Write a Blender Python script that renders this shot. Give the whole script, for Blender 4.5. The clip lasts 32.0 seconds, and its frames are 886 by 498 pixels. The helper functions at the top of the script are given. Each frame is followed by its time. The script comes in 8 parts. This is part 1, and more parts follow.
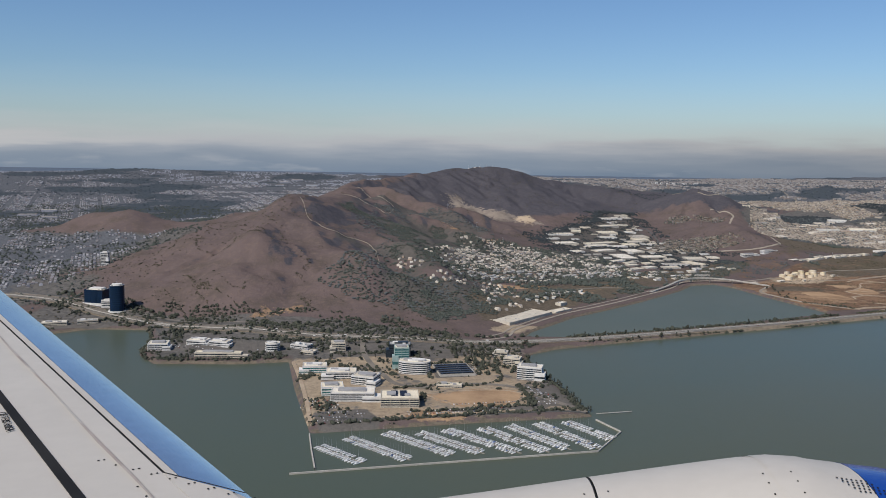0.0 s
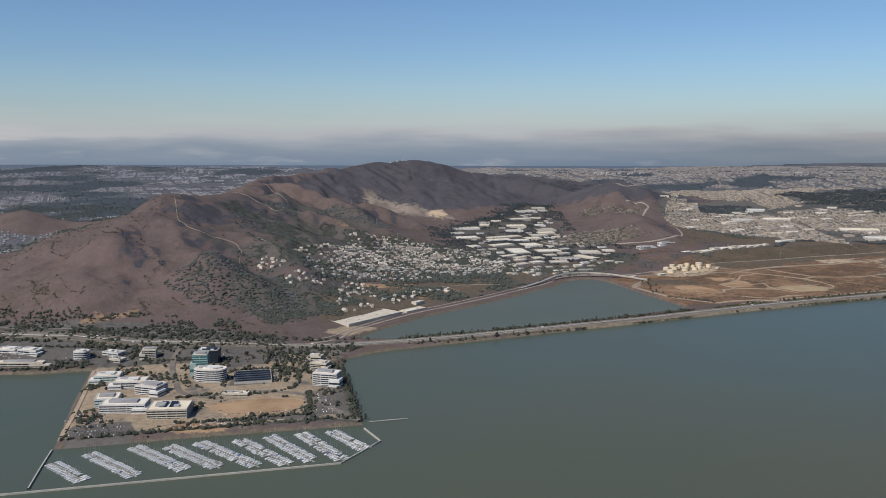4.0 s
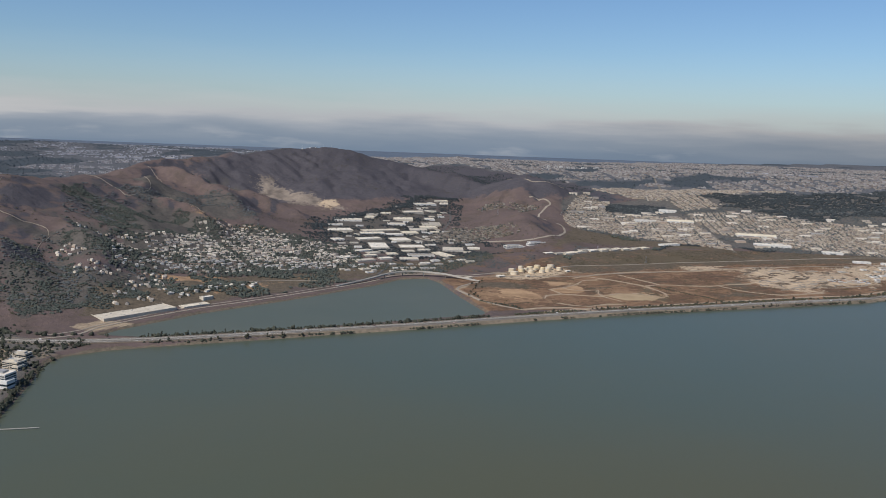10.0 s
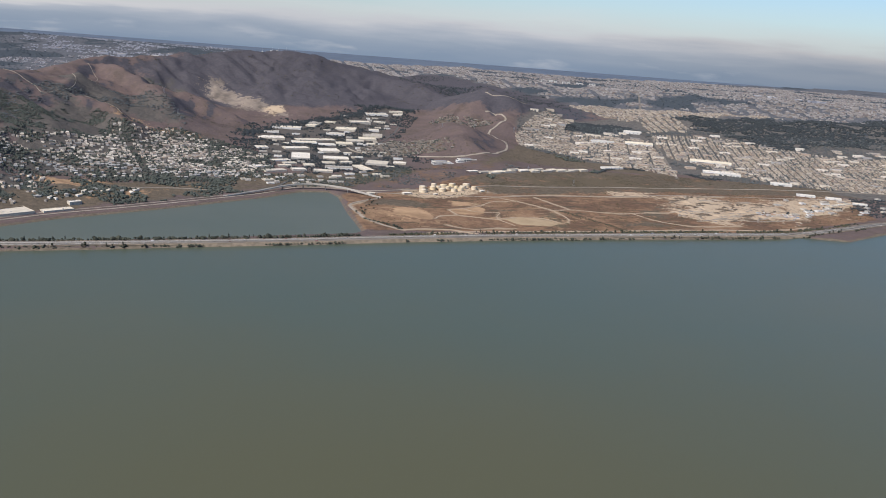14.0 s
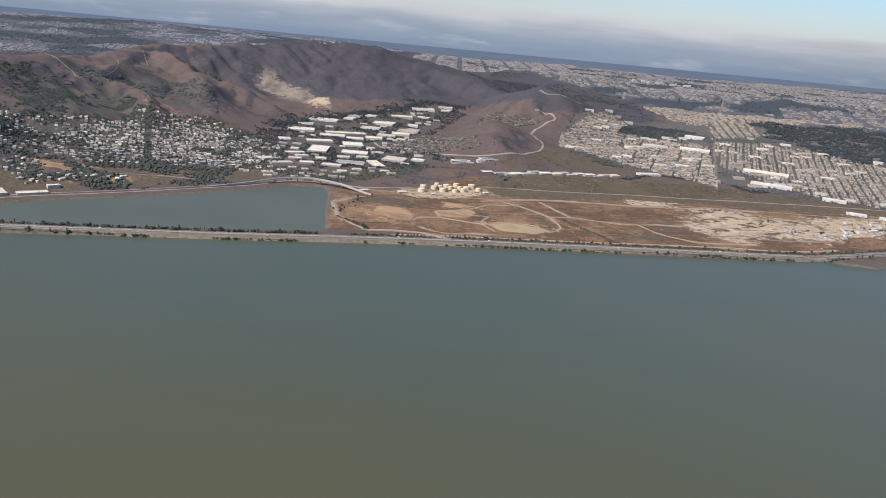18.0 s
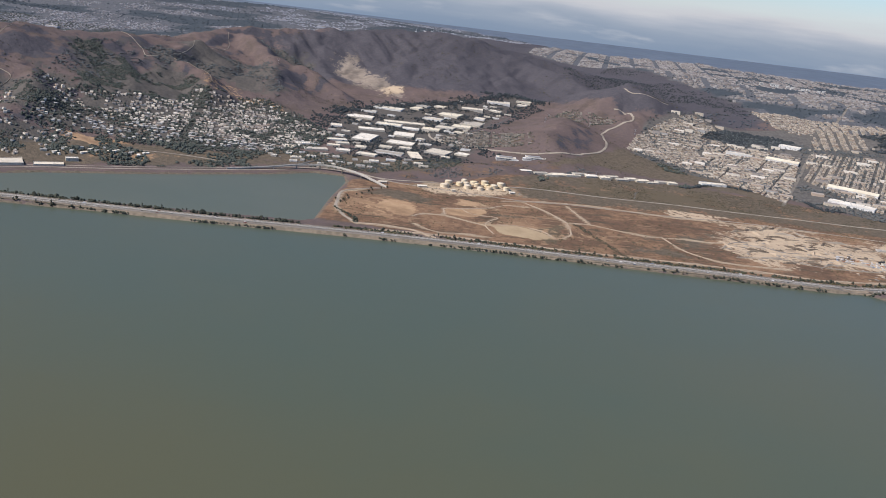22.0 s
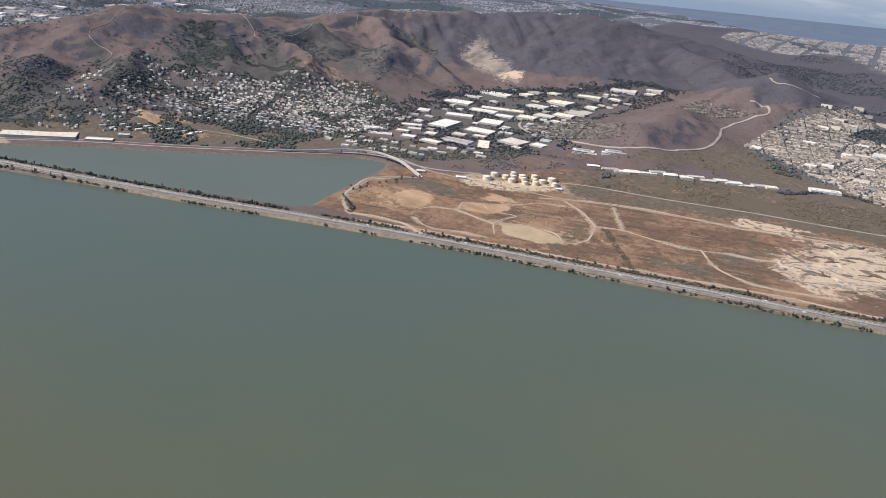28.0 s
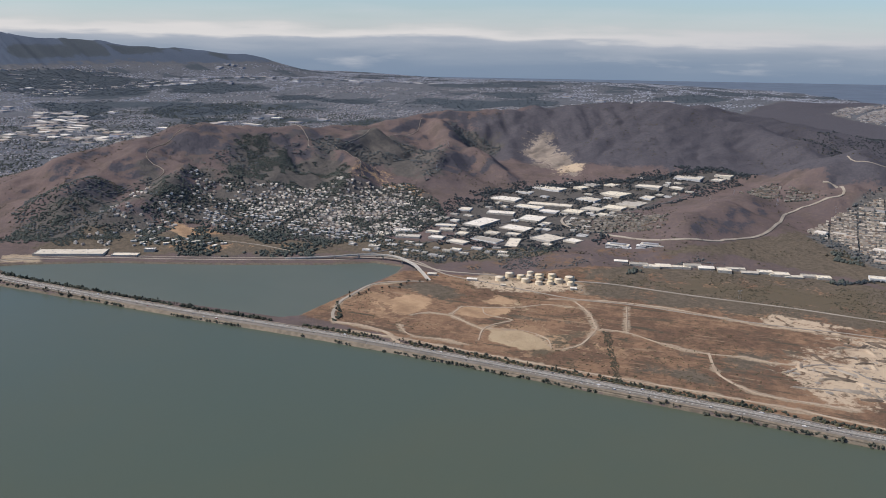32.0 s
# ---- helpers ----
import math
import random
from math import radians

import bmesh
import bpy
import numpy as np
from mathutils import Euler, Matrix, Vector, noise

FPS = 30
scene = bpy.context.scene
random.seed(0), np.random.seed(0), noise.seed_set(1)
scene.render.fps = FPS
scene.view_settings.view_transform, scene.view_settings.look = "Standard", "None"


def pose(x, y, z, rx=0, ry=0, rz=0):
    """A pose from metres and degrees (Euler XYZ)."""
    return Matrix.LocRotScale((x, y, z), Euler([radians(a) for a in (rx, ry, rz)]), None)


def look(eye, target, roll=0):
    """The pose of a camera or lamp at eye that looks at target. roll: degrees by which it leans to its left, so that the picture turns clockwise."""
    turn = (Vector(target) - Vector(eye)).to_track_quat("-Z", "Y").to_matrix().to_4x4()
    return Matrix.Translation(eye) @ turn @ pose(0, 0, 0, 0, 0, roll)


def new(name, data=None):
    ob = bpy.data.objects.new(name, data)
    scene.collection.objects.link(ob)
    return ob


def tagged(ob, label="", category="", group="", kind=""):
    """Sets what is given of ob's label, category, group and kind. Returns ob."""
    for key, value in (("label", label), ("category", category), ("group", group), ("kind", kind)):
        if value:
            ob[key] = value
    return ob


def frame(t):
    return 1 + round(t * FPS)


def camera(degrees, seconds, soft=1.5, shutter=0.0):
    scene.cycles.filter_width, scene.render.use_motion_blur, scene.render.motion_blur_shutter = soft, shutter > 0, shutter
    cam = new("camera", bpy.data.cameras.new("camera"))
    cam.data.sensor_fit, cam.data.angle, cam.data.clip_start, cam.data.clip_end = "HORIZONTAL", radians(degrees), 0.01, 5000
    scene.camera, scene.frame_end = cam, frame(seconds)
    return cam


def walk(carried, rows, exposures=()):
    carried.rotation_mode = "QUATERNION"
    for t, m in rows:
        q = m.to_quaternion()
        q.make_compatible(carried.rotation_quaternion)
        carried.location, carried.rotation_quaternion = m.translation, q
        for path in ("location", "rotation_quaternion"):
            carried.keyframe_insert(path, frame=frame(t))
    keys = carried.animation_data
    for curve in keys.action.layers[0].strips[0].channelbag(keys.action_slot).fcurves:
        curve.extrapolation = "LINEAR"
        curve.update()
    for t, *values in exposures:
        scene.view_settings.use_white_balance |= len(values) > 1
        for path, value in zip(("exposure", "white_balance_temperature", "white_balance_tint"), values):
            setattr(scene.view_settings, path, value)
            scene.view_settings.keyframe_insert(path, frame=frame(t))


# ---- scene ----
cam = camera(54.65, 32.0, soft=0.93)
# seconds, eye in metres, turn in degrees
PATH = [
    (0.0, 7.87, -80.22, 173.44, 83.01, -0.90, 1.85),
    (0.5, 24.65, -78.10, 174.64, 82.90, -1.12, 1.23),
    (1.0, 41.60, -75.88, 175.77, 82.76, -1.17, 1.67),
    (1.5, 58.70, -73.55, 176.84, 82.73, -1.06, 2.60),
    (2.0, 75.96, -71.11, 177.86, 82.66, -1.03, 1.64),
    (2.5, 93.38, -68.56, 178.83, 82.60, -0.92, 2.03),
    (3.0, 110.95, -65.90, 179.75, 82.54, -0.49, 1.61),
    (3.5, 128.66, -63.11, 180.65, 82.46, -0.42, 0.86),
    (4.0, 146.51, -60.20, 181.51, 82.38, -0.14, 0.79),
    (4.5, 164.50, -57.16, 182.35, 82.29, 0.12, 1.32),
    (5.0, 182.62, -53.99, 183.17, 82.22, 0.23, 1.83),
    (5.5, 200.85, -50.67, 183.97, 82.16, 0.08, 1.71),
    (6.0, 219.18, -47.21, 184.77, 82.08, -0.26, 0.66),
    (6.5, 237.62, -43.59, 185.56, 82.08, -0.58, 0.41),
    (7.0, 256.13, -39.82, 186.35, 81.88, -0.60, 1.21),
    (7.5, 274.73, -35.88, 187.14, 81.71, -0.74, 0.47),
    (8.0, 293.38, -31.77, 187.93, 81.55, -0.75, 0.65),
    (8.5, 312.08, -27.48, 188.73, 81.54, -1.07, 0.48),
    (9.0, 330.82, -23.00, 189.55, 81.63, -1.41, -0.34),
    (9.5, 349.57, -18.33, 190.37, 81.55, -1.80, 0.80),
    (10.0, 368.34, -13.46, 191.21, 81.48, -2.08, 1.88),
    (10.5, 387.10, -8.39, 192.07, 81.58, -3.13, 0.83),
    (11.0, 405.83, -3.10, 192.95, 81.49, -3.40, 1.13),
    (11.5, 424.52, 2.41, 193.85, 81.30, -4.16, 1.97),
    (12.0, 443.17, 8.15, 194.77, 80.55, -5.20, 1.42),
    (12.5, 461.74, 14.12, 195.72, 77.01, -5.31, 2.03),
    (13.0, 480.23, 20.32, 196.68, 76.21, -5.12, 2.72),
    (13.5, 498.62, 26.78, 197.68, 75.41, -4.58, 3.11),
    (14.0, 516.90, 33.48, 198.70, 75.43, -4.24, 4.34),
    (14.5, 535.04, 40.44, 199.74, 75.49, -4.15, 5.40),
    (15.0, 553.04, 47.67, 200.81, 75.50, -4.10, 6.53),
    (15.5, 570.88, 55.16, 201.90, 75.42, -4.26, 7.63),
    (16.0, 588.54, 62.92, 203.02, 75.28, -4.53, 8.72),
    (16.5, 606.02, 70.96, 204.17, 75.06, -4.78, 9.81),
    (17.0, 623.29, 79.28, 205.33, 74.76, -4.89, 10.83),
    (17.5, 640.34, 87.88, 206.52, 74.58, -5.16, 11.99),
    (18.0, 657.15, 96.77, 207.74, 74.45, -5.20, 13.02),
    (18.5, 673.73, 105.94, 208.97, 74.30, -5.37, 14.07),
    (19.0, 690.05, 115.41, 210.22, 74.13, -5.41, 15.22),
    (19.5, 706.10, 125.16, 211.49, 73.93, -5.62, 16.42),
    (20.0, 721.87, 135.21, 212.78, 73.67, -5.98, 17.58),
    (20.5, 737.35, 145.54, 214.08, 73.53, -6.28, 18.64),
    (21.0, 752.53, 156.17, 215.39, 73.29, -6.43, 20.05),
    (21.5, 767.40, 167.09, 216.71, 73.11, -6.38, 22.08),
    (22.0, 781.96, 178.29, 218.05, 72.89, -6.63, 23.57),
    (22.5, 796.20, 189.77, 219.38, 72.75, -6.65, 25.03),
    (23.0, 810.10, 201.54, 220.73, 72.59, -7.13, 26.40),
    (23.5, 823.68, 213.58, 222.07, 72.30, -7.14, 27.72),
    (24.0, 836.91, 225.88, 223.41, 72.01, -7.11, 29.19),
    (24.5, 849.81, 238.45, 224.74, 71.76, -7.50, 30.35),
    (25.0, 862.37, 251.27, 226.07, 71.57, -8.18, 31.62),
    (25.5, 874.58, 264.34, 227.39, 71.20, -8.12, 32.77),
    (26.0, 886.45, 277.65, 228.70, 70.68, -8.16, 34.10),
    (26.5, 897.98, 291.18, 229.99, 70.02, -7.76, 35.57),
    (27.0, 909.18, 304.92, 231.26, 69.70, -7.04, 37.05),
    (27.5, 920.05, 318.87, 232.51, 70.23, -6.16, 38.40),
    (28.0, 930.60, 333.00, 233.74, 70.21, -5.54, 39.37),
    (28.5, 940.84, 347.31, 234.93, 72.47, -4.29, 41.71),
    (29.0, 950.76, 361.77, 236.10, 75.64, -3.64, 42.89),
    (29.5, 960.40, 376.37, 237.22, 77.65, -3.06, 43.85),
    (30.0, 969.76, 391.09, 238.31, 79.41, -2.41, 44.71),
    (30.5, 978.85, 405.91, 239.36, 78.82, -1.82, 45.53),
    (31.0, 987.69, 420.81, 240.36, 78.58, -1.42, 46.35),
    (31.5, 996.31, 435.77, 241.31, 78.20, -1.19, 47.24),
    (32.0, 1004.72, 450.75, 242.21, 75.93, -1.01, 47.96),
]
# seconds, stops, white balance
EXPOSURES = [(0.0, 0.03, 6500, 10), (11.5, 0.05, 6500, 10), (13.0, 0.12, 6500, 10), (14.0, 0.38, 6500, 12), (17.0, 0.43, 6500, 13), (20.0, 0.46, 6500, 13), (22.9, 0.45, 6480, 13), (24.0, 0.67, 6450, 13), (25.5, 0.68, 6450, 13), (28.0, 0.68, 6470, 13), (29.0, 0.64, 6480, 13), (30.0, 0.35, 6480, 12), (32.0, 0.31, 6480, 12)]
walk(cam, [(t, pose(x, y, z, rx, ry, rz)) for t, x, y, z, rx, ry, rz in PATH], EXPOSURES)

# ---- light ----
SUN_TO = Vector((-0.62, -0.70, 1.0)).normalized()      # towards the sun: from the south, fairly high
world = bpy.data.worlds.new("bay_sky")
scene.world = world
world.use_nodes = True
wn, wl = world.node_tree.nodes, world.node_tree.links
wn.clear()
w_out, w_bg = wn.new("ShaderNodeOutputWorld"), wn.new("ShaderNodeBackground")
sky = wn.new("ShaderNodeTexSky")
sky.sky_type, sky.sun_disc = "NISHITA", False
sky.sun_elevation, sky.sun_rotation = math.asin(SUN_TO.z), math.atan2(SUN_TO.x, SUN_TO.y)
sky.altitude, sky.air_density, sky.dust_density, sky.ozone_density = 500, 1.0, 0.6, 4.0
w_bg.inputs["Strength"].default_value = 0.086
# marine layer: a fog bank and the grey-blue sea below the horizon
coord, parts_xyz = wn.new("ShaderNodeTexCoord"), wn.new("ShaderNodeSeparateXYZ")
wl.new(coord.outputs["Generated"], parts_xyz.inputs[0])
stretch, puffs = wn.new("ShaderNodeMapping"), wn.new("ShaderNodeTexNoise")
stretch.inputs["Scale"].default_value = (8, 8, 70)
puffs.inputs["Scale"].default_value, puffs.inputs["Detail"].default_value = 1.0, 6
wl.new(coord.outputs["Generated"], stretch.inputs[0])
wl.new(stretch.outputs[0], puffs.inputs[0])
sway = wn.new("ShaderNodeMath")
sway.operation, sway.inputs[1].default_value = "MULTIPLY_ADD", 0.03
wl.new(puffs.outputs["Fac"], sway.inputs[0])
wl.new(parts_xyz.outputs["Z"], sway.inputs[2])
bank = wn.new("ShaderNodeMapRange")
bank.inputs["From Min"].default_value, bank.inputs["From Max"].default_value = -0.053, 0.147
wl.new(sway.outputs[0], bank.inputs["Value"])
tint, cover = wn.new("ShaderNodeValToRGB"), wn.new("ShaderNodeValToRGB")


def ramp(node, stops):
    els = node.color_ramp.elements
    while len(els) > 1:
        els.remove(els[-1])
    for i, (p, c) in enumerate(stops):
        e = els[0] if i == 0 else els.new(p)
        e.position, e.color = p, (*c, 1) if len(c) == 3 else c


# positions run from 3.4 degrees below to 8 degrees above the horizon
ramp(tint, [(0.0, (1.6, 2.3, 3.3)), (0.17, (2.1, 2.75, 3.65)), (0.25, (2.8, 3.35, 4.1)), (0.30, (3.7, 4.1, 4.7)), (0.345, (4.9, 5.1, 5.4)), (0.40, (5.9, 6.15, 6.5)), (0.7, (5.4, 6.6, 7.9))])
ramp(cover, [(0.0, (1, 1, 1)), (0.345, (1, 1, 1)), (0.39, (0.55, 0.55, 0.55)), (0.5, (0.18, 0.18, 0.18)), (0.75, (0, 0, 0))])
wl.new(bank.outputs[0], tint.inputs[0])
wl.new(bank.outputs[0], cover.inputs[0])
veil = wn.new("ShaderNodeMix")
veil.data_type = "RGBA"
wl.new(cover.outputs[0], veil.inputs[0])
deep = wn.new("ShaderNodeMix")
deep.data_type, deep.blend_type = "RGBA", "MULTIPLY"
deep.inputs[0].default_value, deep.inputs[7].default_value = 1.0, (0.80, 0.93, 1.08, 1)
wl.new(sky.outputs[0], deep.inputs[6])
wl.new(deep.outputs[2], veil.inputs[6])
# sunlit tops of the fog bank towards the south-west
south, tops, lit, crest_ = wn.new("ShaderNodeMapRange"), wn.new("ShaderNodeValToRGB"), wn.new("ShaderNodeMath"), wn.new("ShaderNodeMix")
south.inputs["From Min"].default_value, south.inputs["From Max"].default_value = -0.25, -0.75
wl.new(parts_xyz.outputs["X"], south.inputs["Value"])
ramp(tops, [(0.0, (0, 0, 0)), (0.305, (0, 0, 0)), (0.33, (1, 1, 1)), (0.36, (0.75, 0.75, 0.75)), (0.40, (0, 0, 0))])
wl.new(bank.outputs[0], tops.inputs[0])
lit.operation = "MULTIPLY"
wl.new(south.outputs[0], lit.inputs[0])
wl.new(tops.outputs[0], lit.inputs[1])
crest_.data_type = "RGBA"
crest_.inputs[7].default_value = (6.6, 6.5, 6.4, 1)
wl.new(lit.outputs[0], crest_.inputs[0])
wl.new(tint.outputs[0], crest_.inputs[6])
# browner, darker haze over the sea towards the north-west
north, smog, murk = wn.new("ShaderNodeMapRange"), wn.new("ShaderNodeMix"), wn.new("ShaderNodeMix")
north.inputs["From Min"].default_value, north.inputs["From Max"].default_value = 0.05, 0.5
wl.new(parts_xyz.outputs["X"], north.inputs["Value"])
smog.data_type, murk.data_type, smog.blend_type = "RGBA", "RGBA", "MULTIPLY"
smog.inputs[0].default_value, smog.inputs[7].default_value = 1.0, (0.80, 0.78, 0.76, 1)
wl.new(crest_.outputs[2], smog.inputs[6])
wl.new(north.outputs[0], murk.inputs[0])
wl.new(crest_.outputs[2], murk.inputs[6])
wl.new(smog.outputs[2], murk.inputs[7])
low_map, low_n, low_band, low_cut, low_f, low_mix = wn.new("ShaderNodeMapping"), wn.new("ShaderNodeTexNoise"), wn.new("ShaderNodeValToRGB"), wn.new("ShaderNodeMapRange"), wn.new("ShaderNodeMath"), wn.new("ShaderNodeMix")
low_map.inputs["Scale"].default_value = (11, 11, 60)
low_n.inputs["Scale"].default_value, low_n.inputs["Detail"].default_value = 1.0, 7
wl.new(coord.outputs["Generated"], low_map.inputs[0])
wl.new(low_map.outputs[0], low_n.inputs[0])
ramp(low_band, [(0.0, (0, 0, 0)), (0.12, (0, 0, 0)), (0.19, (1, 1, 1)), (0.27, (0, 0, 0))])
wl.new(bank.outputs[0], low_band.inputs[0])
low_cut.inputs["From Min"].default_value, low_cut.inputs["From Max"].default_value = 0.54, 0.74
wl.new(low_n.outputs["Fac"], low_cut.inputs["Value"])
low_f.operation = "MULTIPLY"
wl.new(low_cut.outputs[0], low_f.inputs[0])
wl.new(low_band.outputs[0], low_f.inputs[1])
low_mix.data_type = "RGBA"
low_mix.inputs[7].default_value = (4.3, 4.6, 5.1, 1)
wl.new(low_f.outputs[0], low_mix.inputs[0])
wl.new(murk.outputs[2], low_mix.inputs[6])
wl.new(low_mix.outputs[2], veil.inputs[7])
wl.new(veil.outputs[2], w_bg.inputs["Color"])
wl.new(w_bg.outputs[0], w_out.inputs[0])
sun = new("sun", bpy.data.lights.new("sun", "SUN"))
sun.data.energy, sun.data.angle, sun.data.color = 4.1, radians(0.6), (1.0, 0.92, 0.82)
sun.matrix_world = look(SUN_TO * 900, (0, 0, 0))



# ---- materials ----
def material(name, rough=0.85, metal=0.0):
    m = bpy.data.materials.new(name)
    m.use_nodes = True
    b = m.node_tree.nodes["Principled BSDF"]
    b.inputs["Roughness"].default_value, b.inputs["Metallic"].default_value = rough, metal
    b.inputs["Specular IOR Level"].default_value = 0.25
    return m, m.node_tree.nodes, m.node_tree.links, b


def noise_node(n, l, scale, detail=4, rough=0.55, kind="Object"):
    c = n.new("ShaderNodeTexCoord")
    x = n.new("ShaderNodeTexNoise")
    x.inputs["Scale"].default_value, x.inputs["Detail"].default_value, x.inputs["Roughness"].default_value = scale, detail, rough
    l.new(c.outputs[kind], x.inputs["Vector"])
    return x.outputs["Fac"]


def mixed(n, l, fac, a, b, mode="MIX"):
    x = n.new("ShaderNodeMix")
    x.data_type, x.blend_type = "RGBA", mode
    for s, v in ((0, fac), (6, a), (7, b)):
        if isinstance(v, (int, float)):
            x.inputs[s].default_value = v
        elif isinstance(v, tuple):
            x.inputs[s].default_value = (*v, 1)
        else:
            l.new(v, x.inputs[s])
    return x.outputs[2]


def stepped(n, l, value, lo, hi):
    x = n.new("ShaderNodeMapRange")
    x.interpolation_type = "SMOOTHSTEP"
    x.inputs["From Min"].default_value, x.inputs["From Max"].default_value = lo, hi
    l.new(value, x.inputs["Value"])
    return x.outputs[0]


def summed(n, l, a, b, k=1.0):
    x = n.new("ShaderNodeMath")
    x.operation = "MULTIPLY_ADD"
    x.inputs[1].default_value = k
    l.new(b, x.inputs[0])
    l.new(a, x.inputs[2])
    return x.outputs[0]


def bumped(n, l, b, height, strength=0.4, distance=0.5):
    x = n.new("ShaderNodeBump")
    x.inputs["Strength"].default_value, x.inputs["Distance"].default_value = strength, distance
    l.new(height, x.inputs["Height"])
    l.new(x.outputs[0], b.inputs["Normal"])


def worn(name, a, c, scale=0.3, rough=0.85, fine=2.5, metal=0.0, random_by="", third=None, grain=0.22):
    """Two tones broken by large stains and fine grain; random_by varies whole pieces."""
    m, n, l, b = material(name, rough, metal)
    col = mixed(n, l, stepped(n, l, noise_node(n, l, scale), 0.35, 0.68), a, c)
    if random_by:
        r = n.new("ShaderNodeObjectInfo" if random_by == "Object" else "ShaderNodeNewGeometry")
        rnd = r.outputs["Random" if random_by == "Object" else "Random Per Island"]
        rr = n.new("ShaderNodeValToRGB")
        rr.color_ramp.interpolation = "CONSTANT" if third else "LINEAR"
        ramp(rr, third or [(0, (0.7, 0.7, 0.7)), (1, (1.2, 1.2, 1.2))])
        l.new(rnd, rr.inputs[0])
        col = mixed(n, l, 1.0, rr.outputs[0], col, "MULTIPLY")
    g = noise_node(n, l, fine, 3)
    col = mixed(n, l, stepped(n, l, g, 0.2, 0.8), mixed(n, l, grain, col, (0, 0, 0)), col)
    l.new(col, b.inputs["Base Color"])
    return m


M_CONC = worn("pale_concrete", (0.50, 0.47, 0.42), (0.40, 0.38, 0.34))
M_WHITE = worn("white_wall", (0.74, 0.73, 0.70), (0.62, 0.61, 0.58), 0.15, 0.7)
M_CREAM = worn("cream_wall", (0.62, 0.57, 0.47), (0.52, 0.47, 0.39), 0.2, 0.75)
M_GREYWALL = worn("grey_wall", (0.36, 0.36, 0.36), (0.28, 0.28, 0.29), 0.2, 0.75)
M_ROOFW = worn("white_membrane_roof", (0.82, 0.77, 0.67), (0.68, 0.63, 0.535), 0.12, 0.75, 1.2, 0, "Object", [(0, (1, 1, 1)), (0.35, (0.93, 0.9, 0.84)), (0.7, (0.78, 0.76, 0.72)), (0.85, (0.98, 0.95, 0.86))])
M_ROOFG = worn("gravel_roof", (0.42, 0.41, 0.39), (0.30, 0.30, 0.29), 0.25, 0.9)
M_GLASS = worn("dark_glazing", (0.030, 0.040, 0.050), (0.018, 0.026, 0.036), 0.3, 0.35)
M_TEAL = worn("green_glazing", (0.06, 0.17, 0.17), (0.04, 0.12, 0.125), 0.3, 0.15)
M_BLUE = worn("blue_glazing", (0.012, 0.030, 0.066), (0.008, 0.022, 0.048), 0.1, 0.12)
M_SOLAR = worn("solar_cells", (0.015, 0.02, 0.035), (0.025, 0.03, 0.045), 0.5, 0.25)
M_ASPH = worn("asphalt", (0.115, 0.113, 0.11), (0.085, 0.085, 0.083), 0.08, 0.9)
M_HWY = worn("highway_paving", (0.222, 0.198, 0.166), (0.162, 0.146, 0.124), 0.06, 0.9)
M_PAINT = worn("road_paint", (0.75, 0.74, 0.70), (0.62, 0.61, 0.57), 0.6, 0.7)
M_DUSTY = worn("dusty_concrete_road", (0.36, 0.315, 0.255), (0.27, 0.235, 0.19), 0.06, 0.92)
M_BANK = worn("dry_earth_bank", (0.27, 0.22, 0.165), (0.17, 0.145, 0.11), 0.25, 0.95)
M_DIRT = worn("dirt_track", (0.46, 0.37, 0.27), (0.34, 0.26, 0.185), 0.06, 0.95)
M_TANK = worn("tank_paint", (0.76, 0.66, 0.50), (0.66, 0.565, 0.42), 0.3, 0.6, 2.5, 0, "Object", [(0, (1, 1, 1)), (0.5, (0.95, 0.93, 0.9)), (0.75, (1.05, 1.0, 0.86))])
M_BARK = worn("bark", (0.11, 0.08, 0.06), (0.07, 0.05, 0.04), 1.0, 0.95)
M_ROCKS = worn("riprap", (0.30, 0.27, 0.23), (0.20, 0.18, 0.155), 0.4, 0.95)
M_WOOD = worn("grey_decking", (0.36, 0.33, 0.29), (0.27, 0.25, 0.22), 0.5, 0.9)
M_HULL = worn("white_gelcoat", (0.80, 0.80, 0.79), (0.72, 0.72, 0.71), 0.8, 0.35, 2.5, 0, "Object", [(0, (1, 1, 1)), (0.9, (0.25, 0.33, 0.5)), (0.93, (1, 0.98, 0.94))])
M_CABIN = worn("boat_canvas", (0.62, 0.63, 0.64), (0.5, 0.51, 0.53), 0.8, 0.6, 2.5, 0, "Object", [(0, (1.2, 1.18, 1.12)), (0.86, (0.25, 0.34, 0.55)), (0.9, (1.2, 1.17, 1.08)), (0.96, (0.6, 0.55, 0.45))])
M_ALU = worn("aluminium", (0.62, 0.62, 0.62), (0.5, 0.5, 0.5), 0.5, 0.35, 2.5, 0.8)
M_CAR = worn("car_paint", (0.72, 0.72, 0.72), (0.66, 0.66, 0.66), 0.5, 0.3, 2.5, 0, "Object", [(0, (1, 1, 1)), (0.3, (0.12, 0.12, 0.13)), (0.5, (0.45, 0.46, 0.48)), (0.7, (0.9, 0.9, 0.92)), (0.85, (0.35, 0.06, 0.05)), (0.93, (0.1, 0.16, 0.3))])
M_RUBBER = worn("tyre_rubber", (0.02, 0.02, 0.02), (0.03, 0.03, 0.03), 1.0, 0.9)


